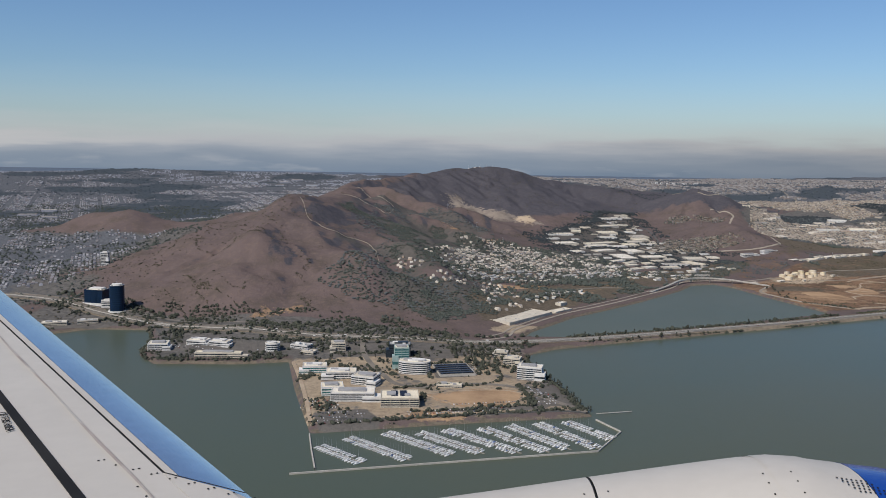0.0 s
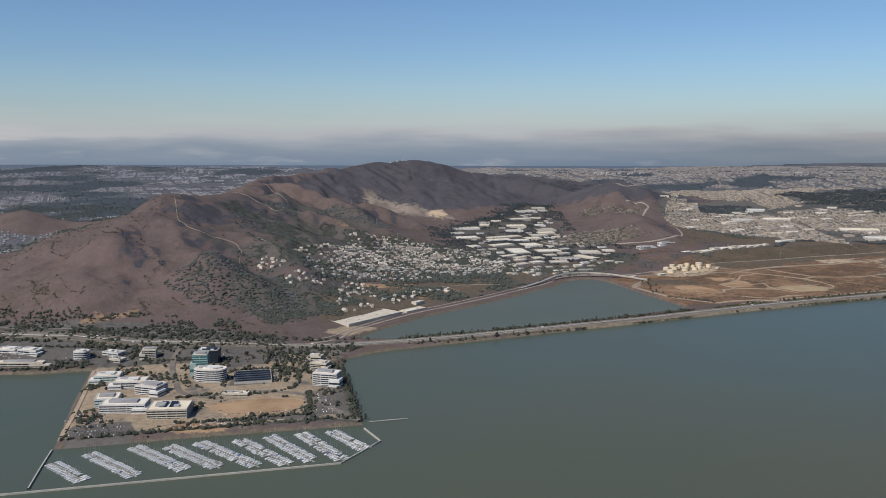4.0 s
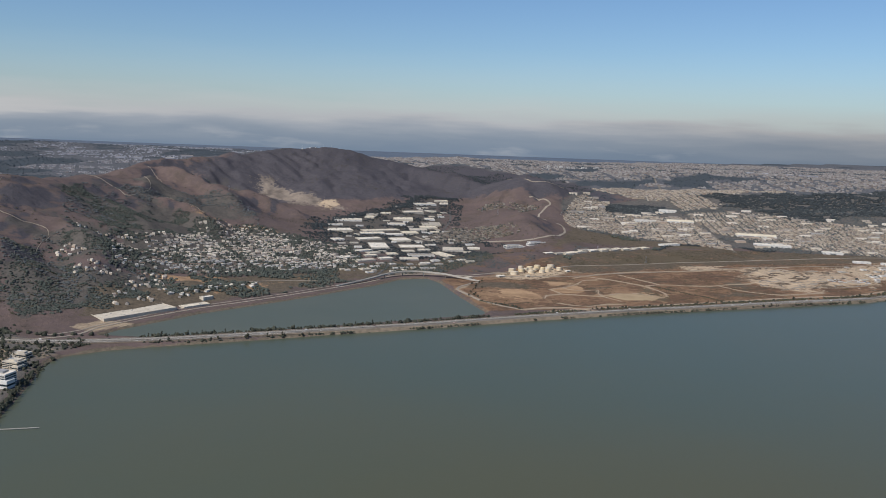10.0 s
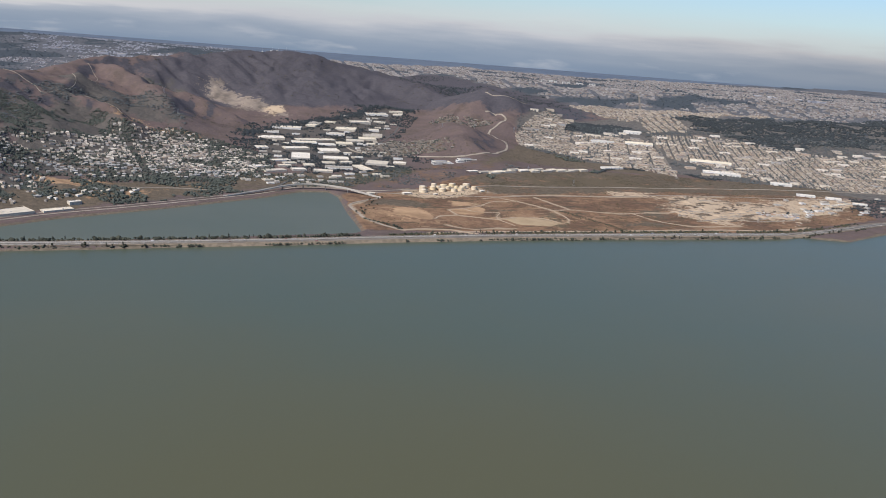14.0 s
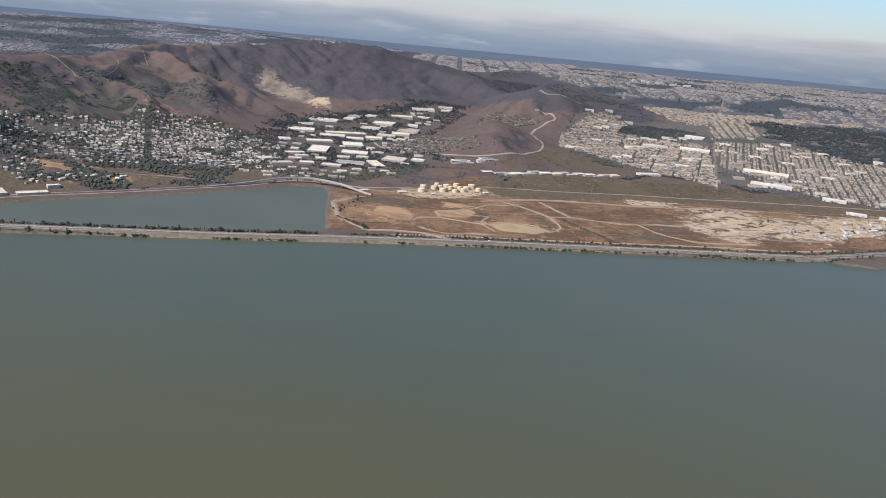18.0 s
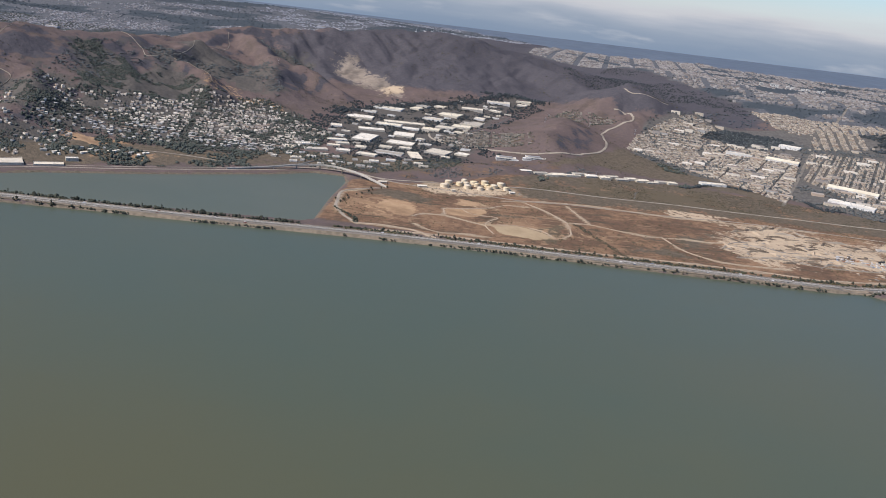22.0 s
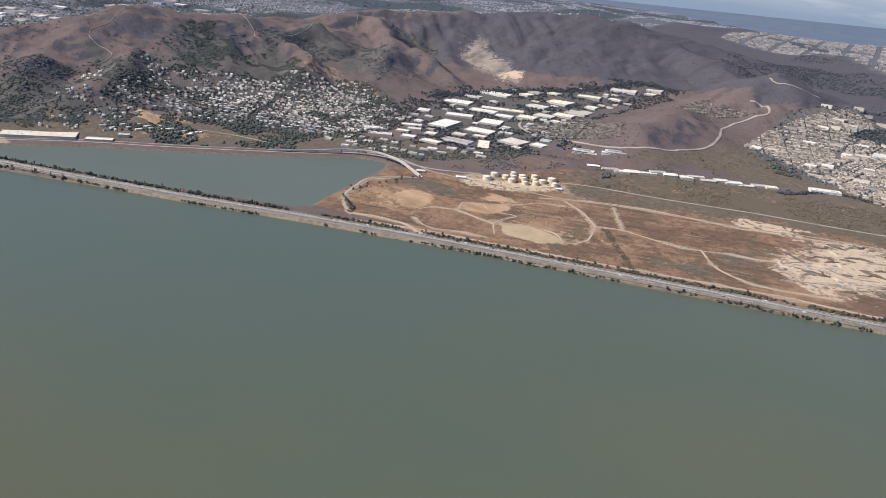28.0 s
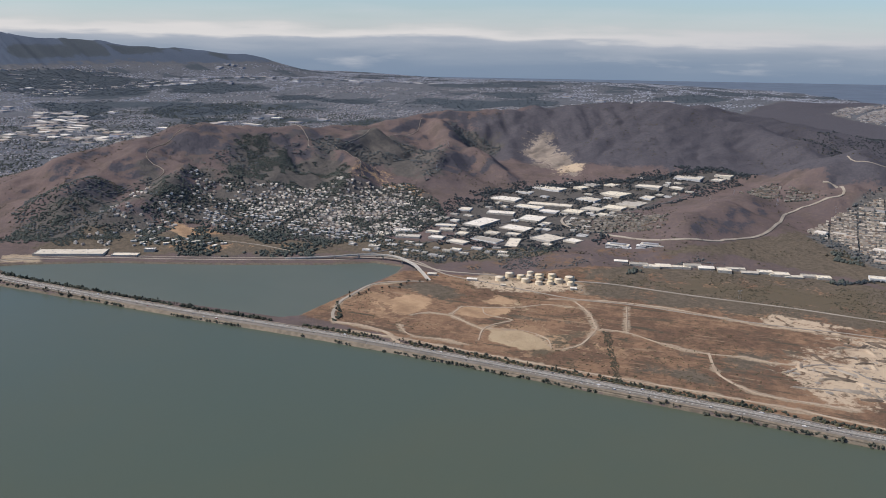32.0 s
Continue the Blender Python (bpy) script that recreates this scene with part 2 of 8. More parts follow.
ROOF_TONES = [(0, (0.40, 0.365, 0.32)), (0.14, (0.55, 0.50, 0.42)), (0.34, (0.21, 0.19, 0.175)), (0.46, (0.32, 0.245, 0.19)), (0.56, (0.74, 0.685, 0.59)), (0.80, (0.17, 0.165, 0.17)), (0.87, (0.48, 0.42, 0.36))]
WALL_TONES = [(0, (0.74, 0.67, 0.56)), (0.26, (0.58, 0.50, 0.40)), (0.46, (0.80, 0.74, 0.65)), (0.62, (0.38, 0.345, 0.31)), (0.78, (0.48, 0.38, 0.30)), (0.9, (0.42, 0.42, 0.41))]
# far-city palettes, greyed and blued so that the colour carries the haze
HAZED_ROOF_TONES = [(0, (0.145, 0.15, 0.165)), (0.25, (0.22, 0.225, 0.24)), (0.5, (0.085, 0.09, 0.10)), (0.68, (0.17, 0.155, 0.15)), (0.84, (0.46, 0.45, 0.43)), (0.92, (0.11, 0.115, 0.13))]
HAZED_WALL_TONES = [(0, (0.31, 0.31, 0.315)), (0.3, (0.23, 0.23, 0.24)), (0.5, (0.46, 0.45, 0.44)), (0.66, (0.19, 0.185, 0.19)), (0.9, (0.26, 0.27, 0.29))]


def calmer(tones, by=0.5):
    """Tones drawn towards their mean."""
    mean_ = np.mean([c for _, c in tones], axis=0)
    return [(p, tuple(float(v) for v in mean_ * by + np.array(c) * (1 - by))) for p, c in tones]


def stuff_houses(name, tones, rough=0.85):
    m, n, l, b = material(name, rough)
    g, r = n.new("ShaderNodeNewGeometry"), n.new("ShaderNodeValToRGB")
    r.color_ramp.interpolation = "CONSTANT"
    ramp(r, tones)
    l.new(g.outputs["Random Per Island"], r.inputs[0])
    col = mixed(n, l, stepped(n, l, noise_node(n, l, 0.9, 3), 0.25, 0.75), mixed(n, l, 0.25, r.outputs[0], (0.05, 0.04, 0.03)), r.outputs[0])
    l.new(col, b.inputs["Base Color"])
    return m


M_HWALL, M_HROOF = stuff_houses("house_walls", WALL_TONES), stuff_houses("house_roofs", [(0, (0.48, 0.44, 0.38)), (0.2, (0.30, 0.275, 0.25)), (0.42, (0.70, 0.65, 0.57)), (0.6, (0.18, 0.17, 0.16)), (0.78, (0.40, 0.35, 0.30)), (0.9, (0.24, 0.195, 0.165))], 0.9)
M_VWALL, M_VROOF = stuff_houses("tan_stucco_walls", [(p_, tuple(v * k_ for v, k_ in zip(c_, (0.68, 0.66, 0.64)))) for p_, c_ in WALL_TONES]), stuff_houses("tan_flat_roofs", [(p_, tuple(v * k_ for v, k_ in zip(c_, (0.57, 0.55, 0.53)))) for p_, c_ in ROOF_TONES], 0.9)
# N, S and F sets: house tones blued, N and F also flattened, for haze
M_NWALL, M_NROOF = stuff_houses("hazed_city_walls", calmer([(p_, tuple(v * k_ for v, k_ in zip(c_, (0.53, 0.55, 0.61)))) for p_, c_ in WALL_TONES], 0.3)), stuff_houses("hazed_city_roofs", calmer([(p_, tuple(v * k_ for v, k_ in zip(c_, (0.47, 0.49, 0.55)))) for p_, c_ in ROOF_TONES], 0.3), 0.9)
M_SWALL, M_SROOF = stuff_houses("hazed_southern_walls", [(p_, tuple(v * k_ for v, k_ in zip(c_, (0.58, 0.63, 0.76)))) for p_, c_ in WALL_TONES]), stuff_houses("hazed_southern_roofs", [(p_, tuple(v * k_ for v, k_ in zip(c_, (0.52, 0.57, 0.70)))) for p_, c_ in ROOF_TONES], 0.9)
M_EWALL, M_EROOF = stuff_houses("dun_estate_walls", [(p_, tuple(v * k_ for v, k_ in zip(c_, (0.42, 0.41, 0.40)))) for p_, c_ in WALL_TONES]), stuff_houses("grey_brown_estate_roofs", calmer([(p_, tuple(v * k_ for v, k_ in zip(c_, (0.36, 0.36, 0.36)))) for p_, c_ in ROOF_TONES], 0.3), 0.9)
M_FWALL, M_FROOF = stuff_houses("hazed_far_walls", calmer([(p_, tuple(v * k_ for v, k_ in zip(c_, (1.22, 1.27, 1.40)))) for p_, c_ in HAZED_WALL_TONES])), stuff_houses("hazed_far_roofs", calmer([(p_, tuple(v * k_ for v, k_ in zip(c_, (1.25, 1.32, 1.46)))) for p_, c_ in HAZED_ROOF_TONES]), 0.9)


def foliage(name, a, c, by="Island"):
    m, n, l, b = material(name, 0.95)
    b.inputs["Specular IOR Level"].default_value = 0.1
    g = n.new("ShaderNodeNewGeometry")
    col = mixed(n, l, g.outputs["Random Per Island"], a, c)
    k = noise_node(n, l, 1.1, 5, 0.7)
    col = mixed(n, l, stepped(n, l, k, 0.3, 0.7), mixed(n, l, 0.16, col, (0.014, 0.018, 0.018)), col)
    l.new(col, b.inputs["Base Color"])
    bumped(n, l, b, k, 0.22, 0.6)
    return m


M_LEAF = foliage("eucalyptus_leaves", (0.088, 0.102, 0.108), (0.120, 0.126, 0.124))
# leaves of distant trees, with the blue of haze put into their colour
M_HAZELEAF = foliage("hazed_far_leaves", (0.066, 0.084, 0.104), (0.096, 0.110, 0.120))
M_GARDEN = foliage("garden_tree_leaves", (0.066, 0.079, 0.070), (0.094, 0.104, 0.090))
M_WOODS = foliage("dark_pine_leaves", (0.036, 0.045, 0.052), (0.058, 0.067, 0.071))
M_HEDGE = foliage("dark_evergreen_leaves", (0.044, 0.050, 0.040), (0.076, 0.080, 0.060))
M_SCRUB = foliage("coastal_scrub", (0.062, 0.062, 0.046), (0.105, 0.092, 0.066))
M_OLIVE = foliage("dry_bushes", (0.10, 0.088, 0.05), (0.065, 0.066, 0.04))

# the ground: dry grass, with zones of scrub, earth, pale rubble and built-up land
M_GROUND, gn, gl, gb = material("dry_hills", 0.97)
gb.inputs["Specular IOR Level"].default_value = 0.05


def zone(name):
    a = gn.new("ShaderNodeAttribute")
    a.attribute_name = name
    return a.outputs["Fac"]


big, mid, fine = noise_node(gn, gl, 0.006, 6, 0.6), noise_node(gn, gl, 0.03, 6, 0.62), noise_node(gn, gl, 0.2, 7, 0.72)
g_col = mixed(gn, gl, stepped(gn, gl, big, 0.3, 0.7), (0.134, 0.102, 0.096), (0.110, 0.089, 0.088))
g_col = mixed(gn, gl, stepped(gn, gl, mid, 0.42, 0.72), g_col, (0.096, 0.078, 0.068))
g_col = mixed(gn, gl, stepped(gn, gl, fine, 0.45, 0.8), g_col, (0.165, 0.123, 0.103))


def laid(col, name, tone, wob=0.7, lo=0.4, hi=0.62, second=None, by=None):
    f = summed(gn, gl, zone(name), summed(gn, gl, mid, fine, 0.8), wob)
    base = wob * 0.9
    t = mixed(gn, gl, stepped(gn, gl, by or fine, 0.35, 0.7), tone, second or tuple(v * 0.72 for v in tone))
    edge = gn.new("ShaderNodeMath")
    edge.operation = "MULTIPLY"
    gl.new(stepped(gn, gl, f, lo + base, hi + base), edge.inputs[0])
    gl.new(stepped(gn, gl, zone(name), 0.02, 0.2), edge.inputs[1])
    return mixed(gn, gl, edge.outputs[0], col, t)


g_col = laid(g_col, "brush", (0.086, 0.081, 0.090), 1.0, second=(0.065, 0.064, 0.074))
patchy = noise_node(gn, gl, 0.016, 7, 0.68)
p_a = mixed(gn, gl, stepped(gn, gl, fine, 0.35, 0.7), (0.258, 0.163, 0.103), (0.146, 0.094, 0.063))
p_b = mixed(gn, gl, stepped(gn, gl, fine, 0.35, 0.7), (0.158, 0.099, 0.068), (0.088, 0.063, 0.046))
plain_tone = mixed(gn, gl, stepped(gn, gl, patchy, 0.42, 0.58), p_a, p_b)
yard_at, yard_map, yard_n = gn.new("ShaderNodeTexCoord"), gn.new("ShaderNodeMapping"), gn.new("ShaderNodeTexNoise")
yard_map.vector_type = "TEXTURE"
yard_map.inputs["Rotation"].default_value, yard_map.inputs["Scale"].default_value = (0, 0, radians(27)), (62, 9, 40)
yard_n.inputs["Scale"].default_value, yard_n.inputs["Detail"].default_value, yard_n.inputs["Roughness"].default_value = 1.0, 7, 0.66
gl.new(yard_at.outputs["Object"], yard_map.inputs[0])
gl.new(yard_map.outputs[0], yard_n.inputs[0])
plain_tone = mixed(gn, gl, stepped(gn, gl, yard_n.outputs["Fac"], 0.55, 0.66), plain_tone, (0.082, 0.070, 0.052))
plain_tone = mixed(gn, gl, stepped(gn, gl, yard_n.outputs["Fac"], 0.43, 0.34), plain_tone, (0.265, 0.188, 0.124))
weeds = noise_node(gn, gl, 0.075, 6, 0.7)
plain_tone = mixed(gn, gl, stepped(gn, gl, weeds, 0.58, 0.70), plain_tone, (0.074, 0.068, 0.048))
g_col = mixed(gn, gl, stepped(gn, gl, summed(gn, gl, zone("plain"), summed(gn, gl, mid, fine, 0.8), 0.9), 1.21, 1.43), g_col, plain_tone)
g_col = laid(g_col, "scrub", (0.112, 0.102, 0.092), 1.2, second=(0.076, 0.074, 0.070))
# wooded coast hills: distance haze is mixed into this blue tone
g_col = laid(g_col, "hazy_forest", (0.080, 0.100, 0.132), 0.6, second=(0.064, 0.082, 0.110))
g_col = laid(g_col, "weedy", (0.140, 0.114, 0.086), 1.4, second=(0.080, 0.070, 0.054))
g_col = laid(g_col, "green", (0.108, 0.092, 0.066), 1.4, second=(0.12, 0.096, 0.066))
g_col = laid(g_col, "urban", (0.145, 0.136, 0.126), 0.7, second=(0.074, 0.073, 0.069))
# far suburb ground and tree belts, both tinted blue to imitate haze
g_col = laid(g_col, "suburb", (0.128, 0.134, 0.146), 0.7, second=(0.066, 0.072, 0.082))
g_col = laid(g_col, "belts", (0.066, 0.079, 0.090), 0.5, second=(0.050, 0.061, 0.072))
g_col = laid(g_col, "sandy", (0.37, 0.30, 0.215), 1.3, second=(0.23, 0.182, 0.132))
g_col = laid(g_col, "orange", (0.42, 0.29, 0.178), 1.8, second=(0.24, 0.158, 0.10), by=mid)
g_col = laid(g_col, "scree", (0.29, 0.245, 0.20), 1.8, second=(0.14, 0.12, 0.105), by=mid)
churn = gn.new("ShaderNodeTexNoise")
churn.inputs["Scale"].default_value, churn.inputs["Detail"].default_value, churn.inputs["Roughness"].default_value, churn.inputs["Distortion"].default_value = 0.055, 6, 0.62, 1.6
gl.new(yard_at.outputs["Object"], churn.inputs[0])
g_col = laid(g_col, "rubble", (0.44, 0.35, 0.25), 1.4, second=(0.135, 0.100, 0.072), by=stepped(gn, gl, churn.outputs["Fac"], 0.36, 0.80))
g_col = laid(g_col, "straw", (0.40, 0.315, 0.205), 1.5, second=(0.27, 0.20, 0.128), by=patchy)
g_col = laid(g_col, "shore", (0.175, 0.148, 0.112), 1.6, second=(0.098, 0.086, 0.068))
g_col = laid(g_col, "paved", (0.140, 0.130, 0.118), 0.25, second=(0.108, 0.101, 0.093))
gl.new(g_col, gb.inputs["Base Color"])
bumped(gn, gl, gb, summed(gn, gl, mid, fine, 0.55), 0.6, 4.0)

M_WATER, an, al, ab = material("bay_water", 0.28)
ab.inputs["IOR"].default_value, ab.inputs["Specular IOR Level"].default_value = 1.33, 0.22
silt = noise_node(an, al, 0.0022, 5, 0.6)
w_col = mixed(an, al, stepped(an, al, silt, 0.3, 0.75), (0.068, 0.088, 0.066), (0.084, 0.092, 0.060))
# muddy shallows: a broad olive-brown bank off the highway shore
w_at, w_split, w_far = an.new("ShaderNodeTexCoord"), an.new("ShaderNodeSeparateXYZ"), an.new("ShaderNodeVectorMath")
w_far.operation = "LENGTH"
w_map = an.new("ShaderNodeMapping")
w_map.inputs["Location"].default_value, w_map.inputs["Scale"].default_value = (-0.93, -0.78, 0), (0.0016, 0.0026, 0)
al.new(w_at.outputs["Object"], w_map.inputs[0])
al.new(w_map.outputs[0], w_far.inputs[0])
mud = summed(an, al, w_far.outputs["Value"], silt, -0.7)
al.new(mixed(an, al, stepped(an, al, mud, 0.62, -0.2), w_col, (0.084, 0.086, 0.051)), ab.inputs["Base Color"])
ripple = noise_node(an, al, 0.7, 6, 0.7)
bumped(an, al, ab, ripple, 0.25, 0.25)


# ---- helpers for building ----
def link_mesh(name, verts, faces, mats, index=None, smooth=False):
    me = bpy.data.meshes.new(name)
    me.from_pydata(verts, [], faces)
    for m in mats if isinstance(mats, (list, tuple)) else [mats]:
        me.materials.append(m)
    if index is not None:
        me.polygons.foreach_set("material_index", np.asarray(index, dtype=np.int32))
    if smooth:
        me.polygons.foreach_set("use_smooth", np.ones(len(me.polygons), dtype=bool))
    me.update()
    return me


def part(name, mesh, parent, label="", m=None):
    ob = new(name, mesh)
    ob.parent = parent
    if m is not None:
        ob.matrix_basis = m
    if label:
        tagged(ob, label)
    return ob


def empty(name, m, label, category, group="", kind=""):
    ob = new(name)
    ob.matrix_basis = m
    return tagged(ob, label, category, group, kind)


class Soup:
    """Vertices and faces of one mesh."""

    def __init__(self):
        self.v, self.f, self.k = [], [], []

    def add(self, verts, faces, k=0):
        o = len(self.v)
        self.v += [tuple(p) for p in verts]
        self.f += [tuple(o + i for i in q) for q in faces]
        self.k += [k] * len(faces)

    def box(self, x0, x1, y0, y1, z0, z1, k=0, top=None, inset=0.0):
        i = inset
        v = [(x0, y0, z0), (x1, y0, z0), (x1, y1, z0), (x0, y1, z0), (x0 + i, y0 + i, z1), (x1 - i, y0 + i, z1), (x1 - i, y1 - i, z1), (x0 + i, y1 - i, z1)]
        self.add(v, [(0, 1, 5, 4), (1, 2, 6, 5), (2, 3, 7, 6), (3, 0, 4, 7), (3, 2, 1, 0)], k)
        self.add(v[4:], [(0, 1, 2, 3)], k if top is None else top)

    def rings(self, rings, k=0, close=True, caps=True):
        n, o = len(rings[0]), len(self.v)
        for r in rings:
            self.v += [tuple(p) for p in r]
        for a in range(len(rings) - 1):
            for i in range(n if close else n - 1):
                j = (i + 1) % n
                self.f.append((o + a * n + i, o + a * n + j, o + (a + 1) * n + j, o + (a + 1) * n + i))
                self.k.append(k)
        if caps:
            self.f += [tuple(o + i for i in reversed(range(n))), tuple(o + (len(rings) - 1) * n + i for i in range(n))]
            self.k += [k, k]

    def mesh(self, name, mats, smooth=False):
        return link_mesh(name, self.v, self.f, mats, self.k, smooth)


def circle(r, z, n=16, x=0, y=0, ry=None):
    return [(x + r * math.cos(2 * math.pi * i / n), y + (ry or r) * math.sin(2 * math.pi * i / n), z) for i in range(n)]


def box_mesh(name, lx, ly, z0, z1, mat, top=None, inset=0.0, bevel=0.0):
    s = Soup()
    if bevel:
        b, x, y = bevel, lx / 2, ly / 2
        prof = [(-x + b, -y), (x - b, -y), (x, -y + b), (x, y - b), (x - b, y), (-x + b, y), (-x, y - b), (-x, -y + b)]
        q = lambda k, z: [(px * k, py * k, z) for px, py in prof]
        s.rings([q(1, z0), q(1, z1 - b), q(1 - b / max(x, y), z1)])
    else:
        s.box(-lx / 2, lx / 2, -ly / 2, ly / 2, z0, z1, 0, 1 if top else None, inset)
    return s.mesh(name, [mat, top] if top else [mat])


rng = np.random.default_rng(7)
TABLE = rng.random((256, 256))


def lattice(x, y):
    """Smooth value noise, 0 to 1, for arrays."""
    xi, yi = np.floor(x).astype(int), np.floor(y).astype(int)
    u, v = x - xi, y - yi
    u, v = u * u * (3 - 2 * u), v * v * (3 - 2 * v)
    a, b, c, d = TABLE[xi % 256, yi % 256], TABLE[(xi + 1) % 256, yi % 256], TABLE[xi % 256, (yi + 1) % 256], TABLE[(xi + 1) % 256, (yi + 1) % 256]
    return (a * (1 - u) + b * u) * (1 - v) + (c * (1 - u) + d * u) * v


def cloudy(x, y, size, octaves=4):
    out, amp = np.zeros_like(np.asarray(x, float)), 0.5
    for _ in range(octaves):
        out = out + amp * lattice(x / size + 17.3, y / size + 5.1)
        size, amp = size * 0.47, amp * 0.5
    return out / 0.94


def inside(x, y, poly):
    """Distance to a polygon's edge, positive inside."""
    x, y = np.asarray(x, float), np.asarray(y, float)
    d, odd = np.full(x.shape, 1e9), np.zeros(x.shape, bool)
    for (x0, y0), (x1, y1) in zip(poly, poly[1:] + poly[:1]):
        dx, dy = x1 - x0, y1 - y0
        u = np.clip(((x - x0) * dx + (y - y0) * dy) / (dx * dx + dy * dy), 0, 1)
        d = np.minimum(d, np.hypot(x - x0 - u * dx, y - y0 - u * dy))
        if dy:
            odd ^= ((y0 <= y) != (y1 <= y)) & (x < x0 + (y - y0) / dy * dx)
    return np.where(odd, d, -d)


def rounded(points, step=6.0):
    """A smooth line through points, in even steps."""
    p = np.array(points, float)
    p = np.vstack([2 * p[0] - p[1], p, 2 * p[-1] - p[-2]])
    out = []
    for a, b, c, d in zip(p, p[1:], p[2:], p[3:]):
        n = max(1, int(np.linalg.norm(c - b) / step))
        for u in np.arange(n) / n:
            out.append(0.5 * (2 * b + (c - a) * u + (2 * a - 5 * b + 4 * c - d) * u * u + (3 * b - a - 3 * c + d) * u ** 3))
    out.append(p[-2])
    return np.array(out)


# ---- the land ----
SHORE = [(-6000, 400), (-1500, 480), (-700, 560), (-420, 625), (-357, 660), (-334, 679), (-284, 680), (-266, 640), (-257, 590), (-236, 564), (-171, 568), (-133, 579), (-112, 500), (-85, 413), (0, 437), (90, 459), (83, 495), (69, 555), (56, 600), (62, 622), (85, 642), (120, 660), (201, 697), (310, 752), (447, 819), (560, 866), (681, 914), (770, 950), (834, 975), (860, 1000), (880, 990), (915, 992), (968, 1042), (1010, 1080), (1100, 1105), (1600, 1245), (2700, 1250), (6000, 600), (6000, -6000), (-6000, -6000)]
LAGOON = [(60, 684), (67, 706), (116, 780), (160, 828), (202, 876), (266, 958), (290, 1000), (322, 1014), (338, 990), (362, 915), (391, 838), (385, 824), (260, 758), (160, 708), (101, 685)]
OCEAN = [(-9000, 2900), (-4600, 3480), (-3300, 3560), (-2300, 3570), (-1850, 3900), (-1500, 4150), (-900, 4230), (-540, 4020), (-200, 3740), (0, 3760), (300, 4140), (560, 4010), (900, 4060), (1300, 4320), (2400, 5100), (9000, 6400), (9000, 9900), (-9000, 9900)]
# crests: x, y, height, half width
RIDGES = {
    'main': [(-340, 770, 3, 90), (-233, 859, 63, 117), (-230, 965, 86, 172), (-215, 1076, 99, 187), (-176, 1228, 91, 153), (-220, 1368, 80, 241), (-215, 1514, 95, 85), (-106, 1686, 99, 156), (18, 1863, 109, 277), (98, 1994, 96, 163), (194, 2102, 68, 218), (289, 2218, 39, 173)],
    'spur1': [(-200, 959, 76, 70), (-108, 977, 63, 67), (-41, 910, 47, 72), (-5, 816, 24, 53), (30, 775, 6, 50)],
    'spur2': [(-190, 949, 81, 71), (-148, 868, 53, 68), (-87, 812, 45, 71), (-70, 760, 15, 60)],
    'spur3': [(-137, 1329, 80, 69), (-113, 1219, 72, 60), (-32, 1218, 57, 53), (17, 1162, 42, 45), (60, 1150, 14, 50)],
    'spur4': [(-182, 1506, 90, 75), (-64, 1436, 65, 69), (17, 1319, 36, 70), (60, 1250, 20, 60)],
    'spur6': [(-64, 1436, 58, 50), (20, 1440, 47, 44), (75, 1428, 30, 38)],
    'spur5': [(-99, 1686, 98, 83), (-58, 1570, 49, 68), (40, 1480, 28, 60)],
    'north': [(43, 1866, 107, 138), (198, 1929, 78, 149), (320, 1879, 63, 130), (408, 1806, 47, 126), (490, 1746, 76, 148), (477, 1673, 54, 102), (504, 1608, 34, 86)],
    'low': [(428, 1529, 33, 78), (453, 1426, 37, 98), (460, 1338, 32, 80), (500, 1279, 21, 70)],
    'tankhill': [(400, 1150, 8, 51), (460, 1164, 14, 50), (510, 1190, 8, 50)],
    'knoll': [(39, 902, 10, 38), (79, 868, 14, 37), (120, 870, 8, 35)],
    'sign': [(-690, 1360, 22, 80), (-630, 1345, 44, 85), (-560, 1330, 56, 85), (-480, 1335, 30, 80)],
    'west': [(-2199, 2299, 34, 606), (-1545, 2595, 34, 380), (-1189, 3217, 40, 420), (-873, 3093, 30, 399), (-300, 3100, 34, 357)],
    'coast_hills': [(-3900, 1300, 260, 500), (-3429, 1678, 215, 420), (-3319, 2022, 172, 380), (-3171, 2381, 138, 330), (-3009, 2699, 112, 260), (-2940, 2830, 40, 200)],
    'city': [(311, 2717, 38, 151), (720, 2579, 40, 500), (927, 2398, 50, 342), (1460, 2439, 50, 500), (2200, 2500, 70, 600)],
    'vis': [(965, 1950, 38, 337), (1300, 1900, 45, 349)],
}


def base(x, y):
    s = np.clip((y - 950) / 1500, 0, 1)
    return 2.4 + 19.6 * s * s * (3 - 2 * s)


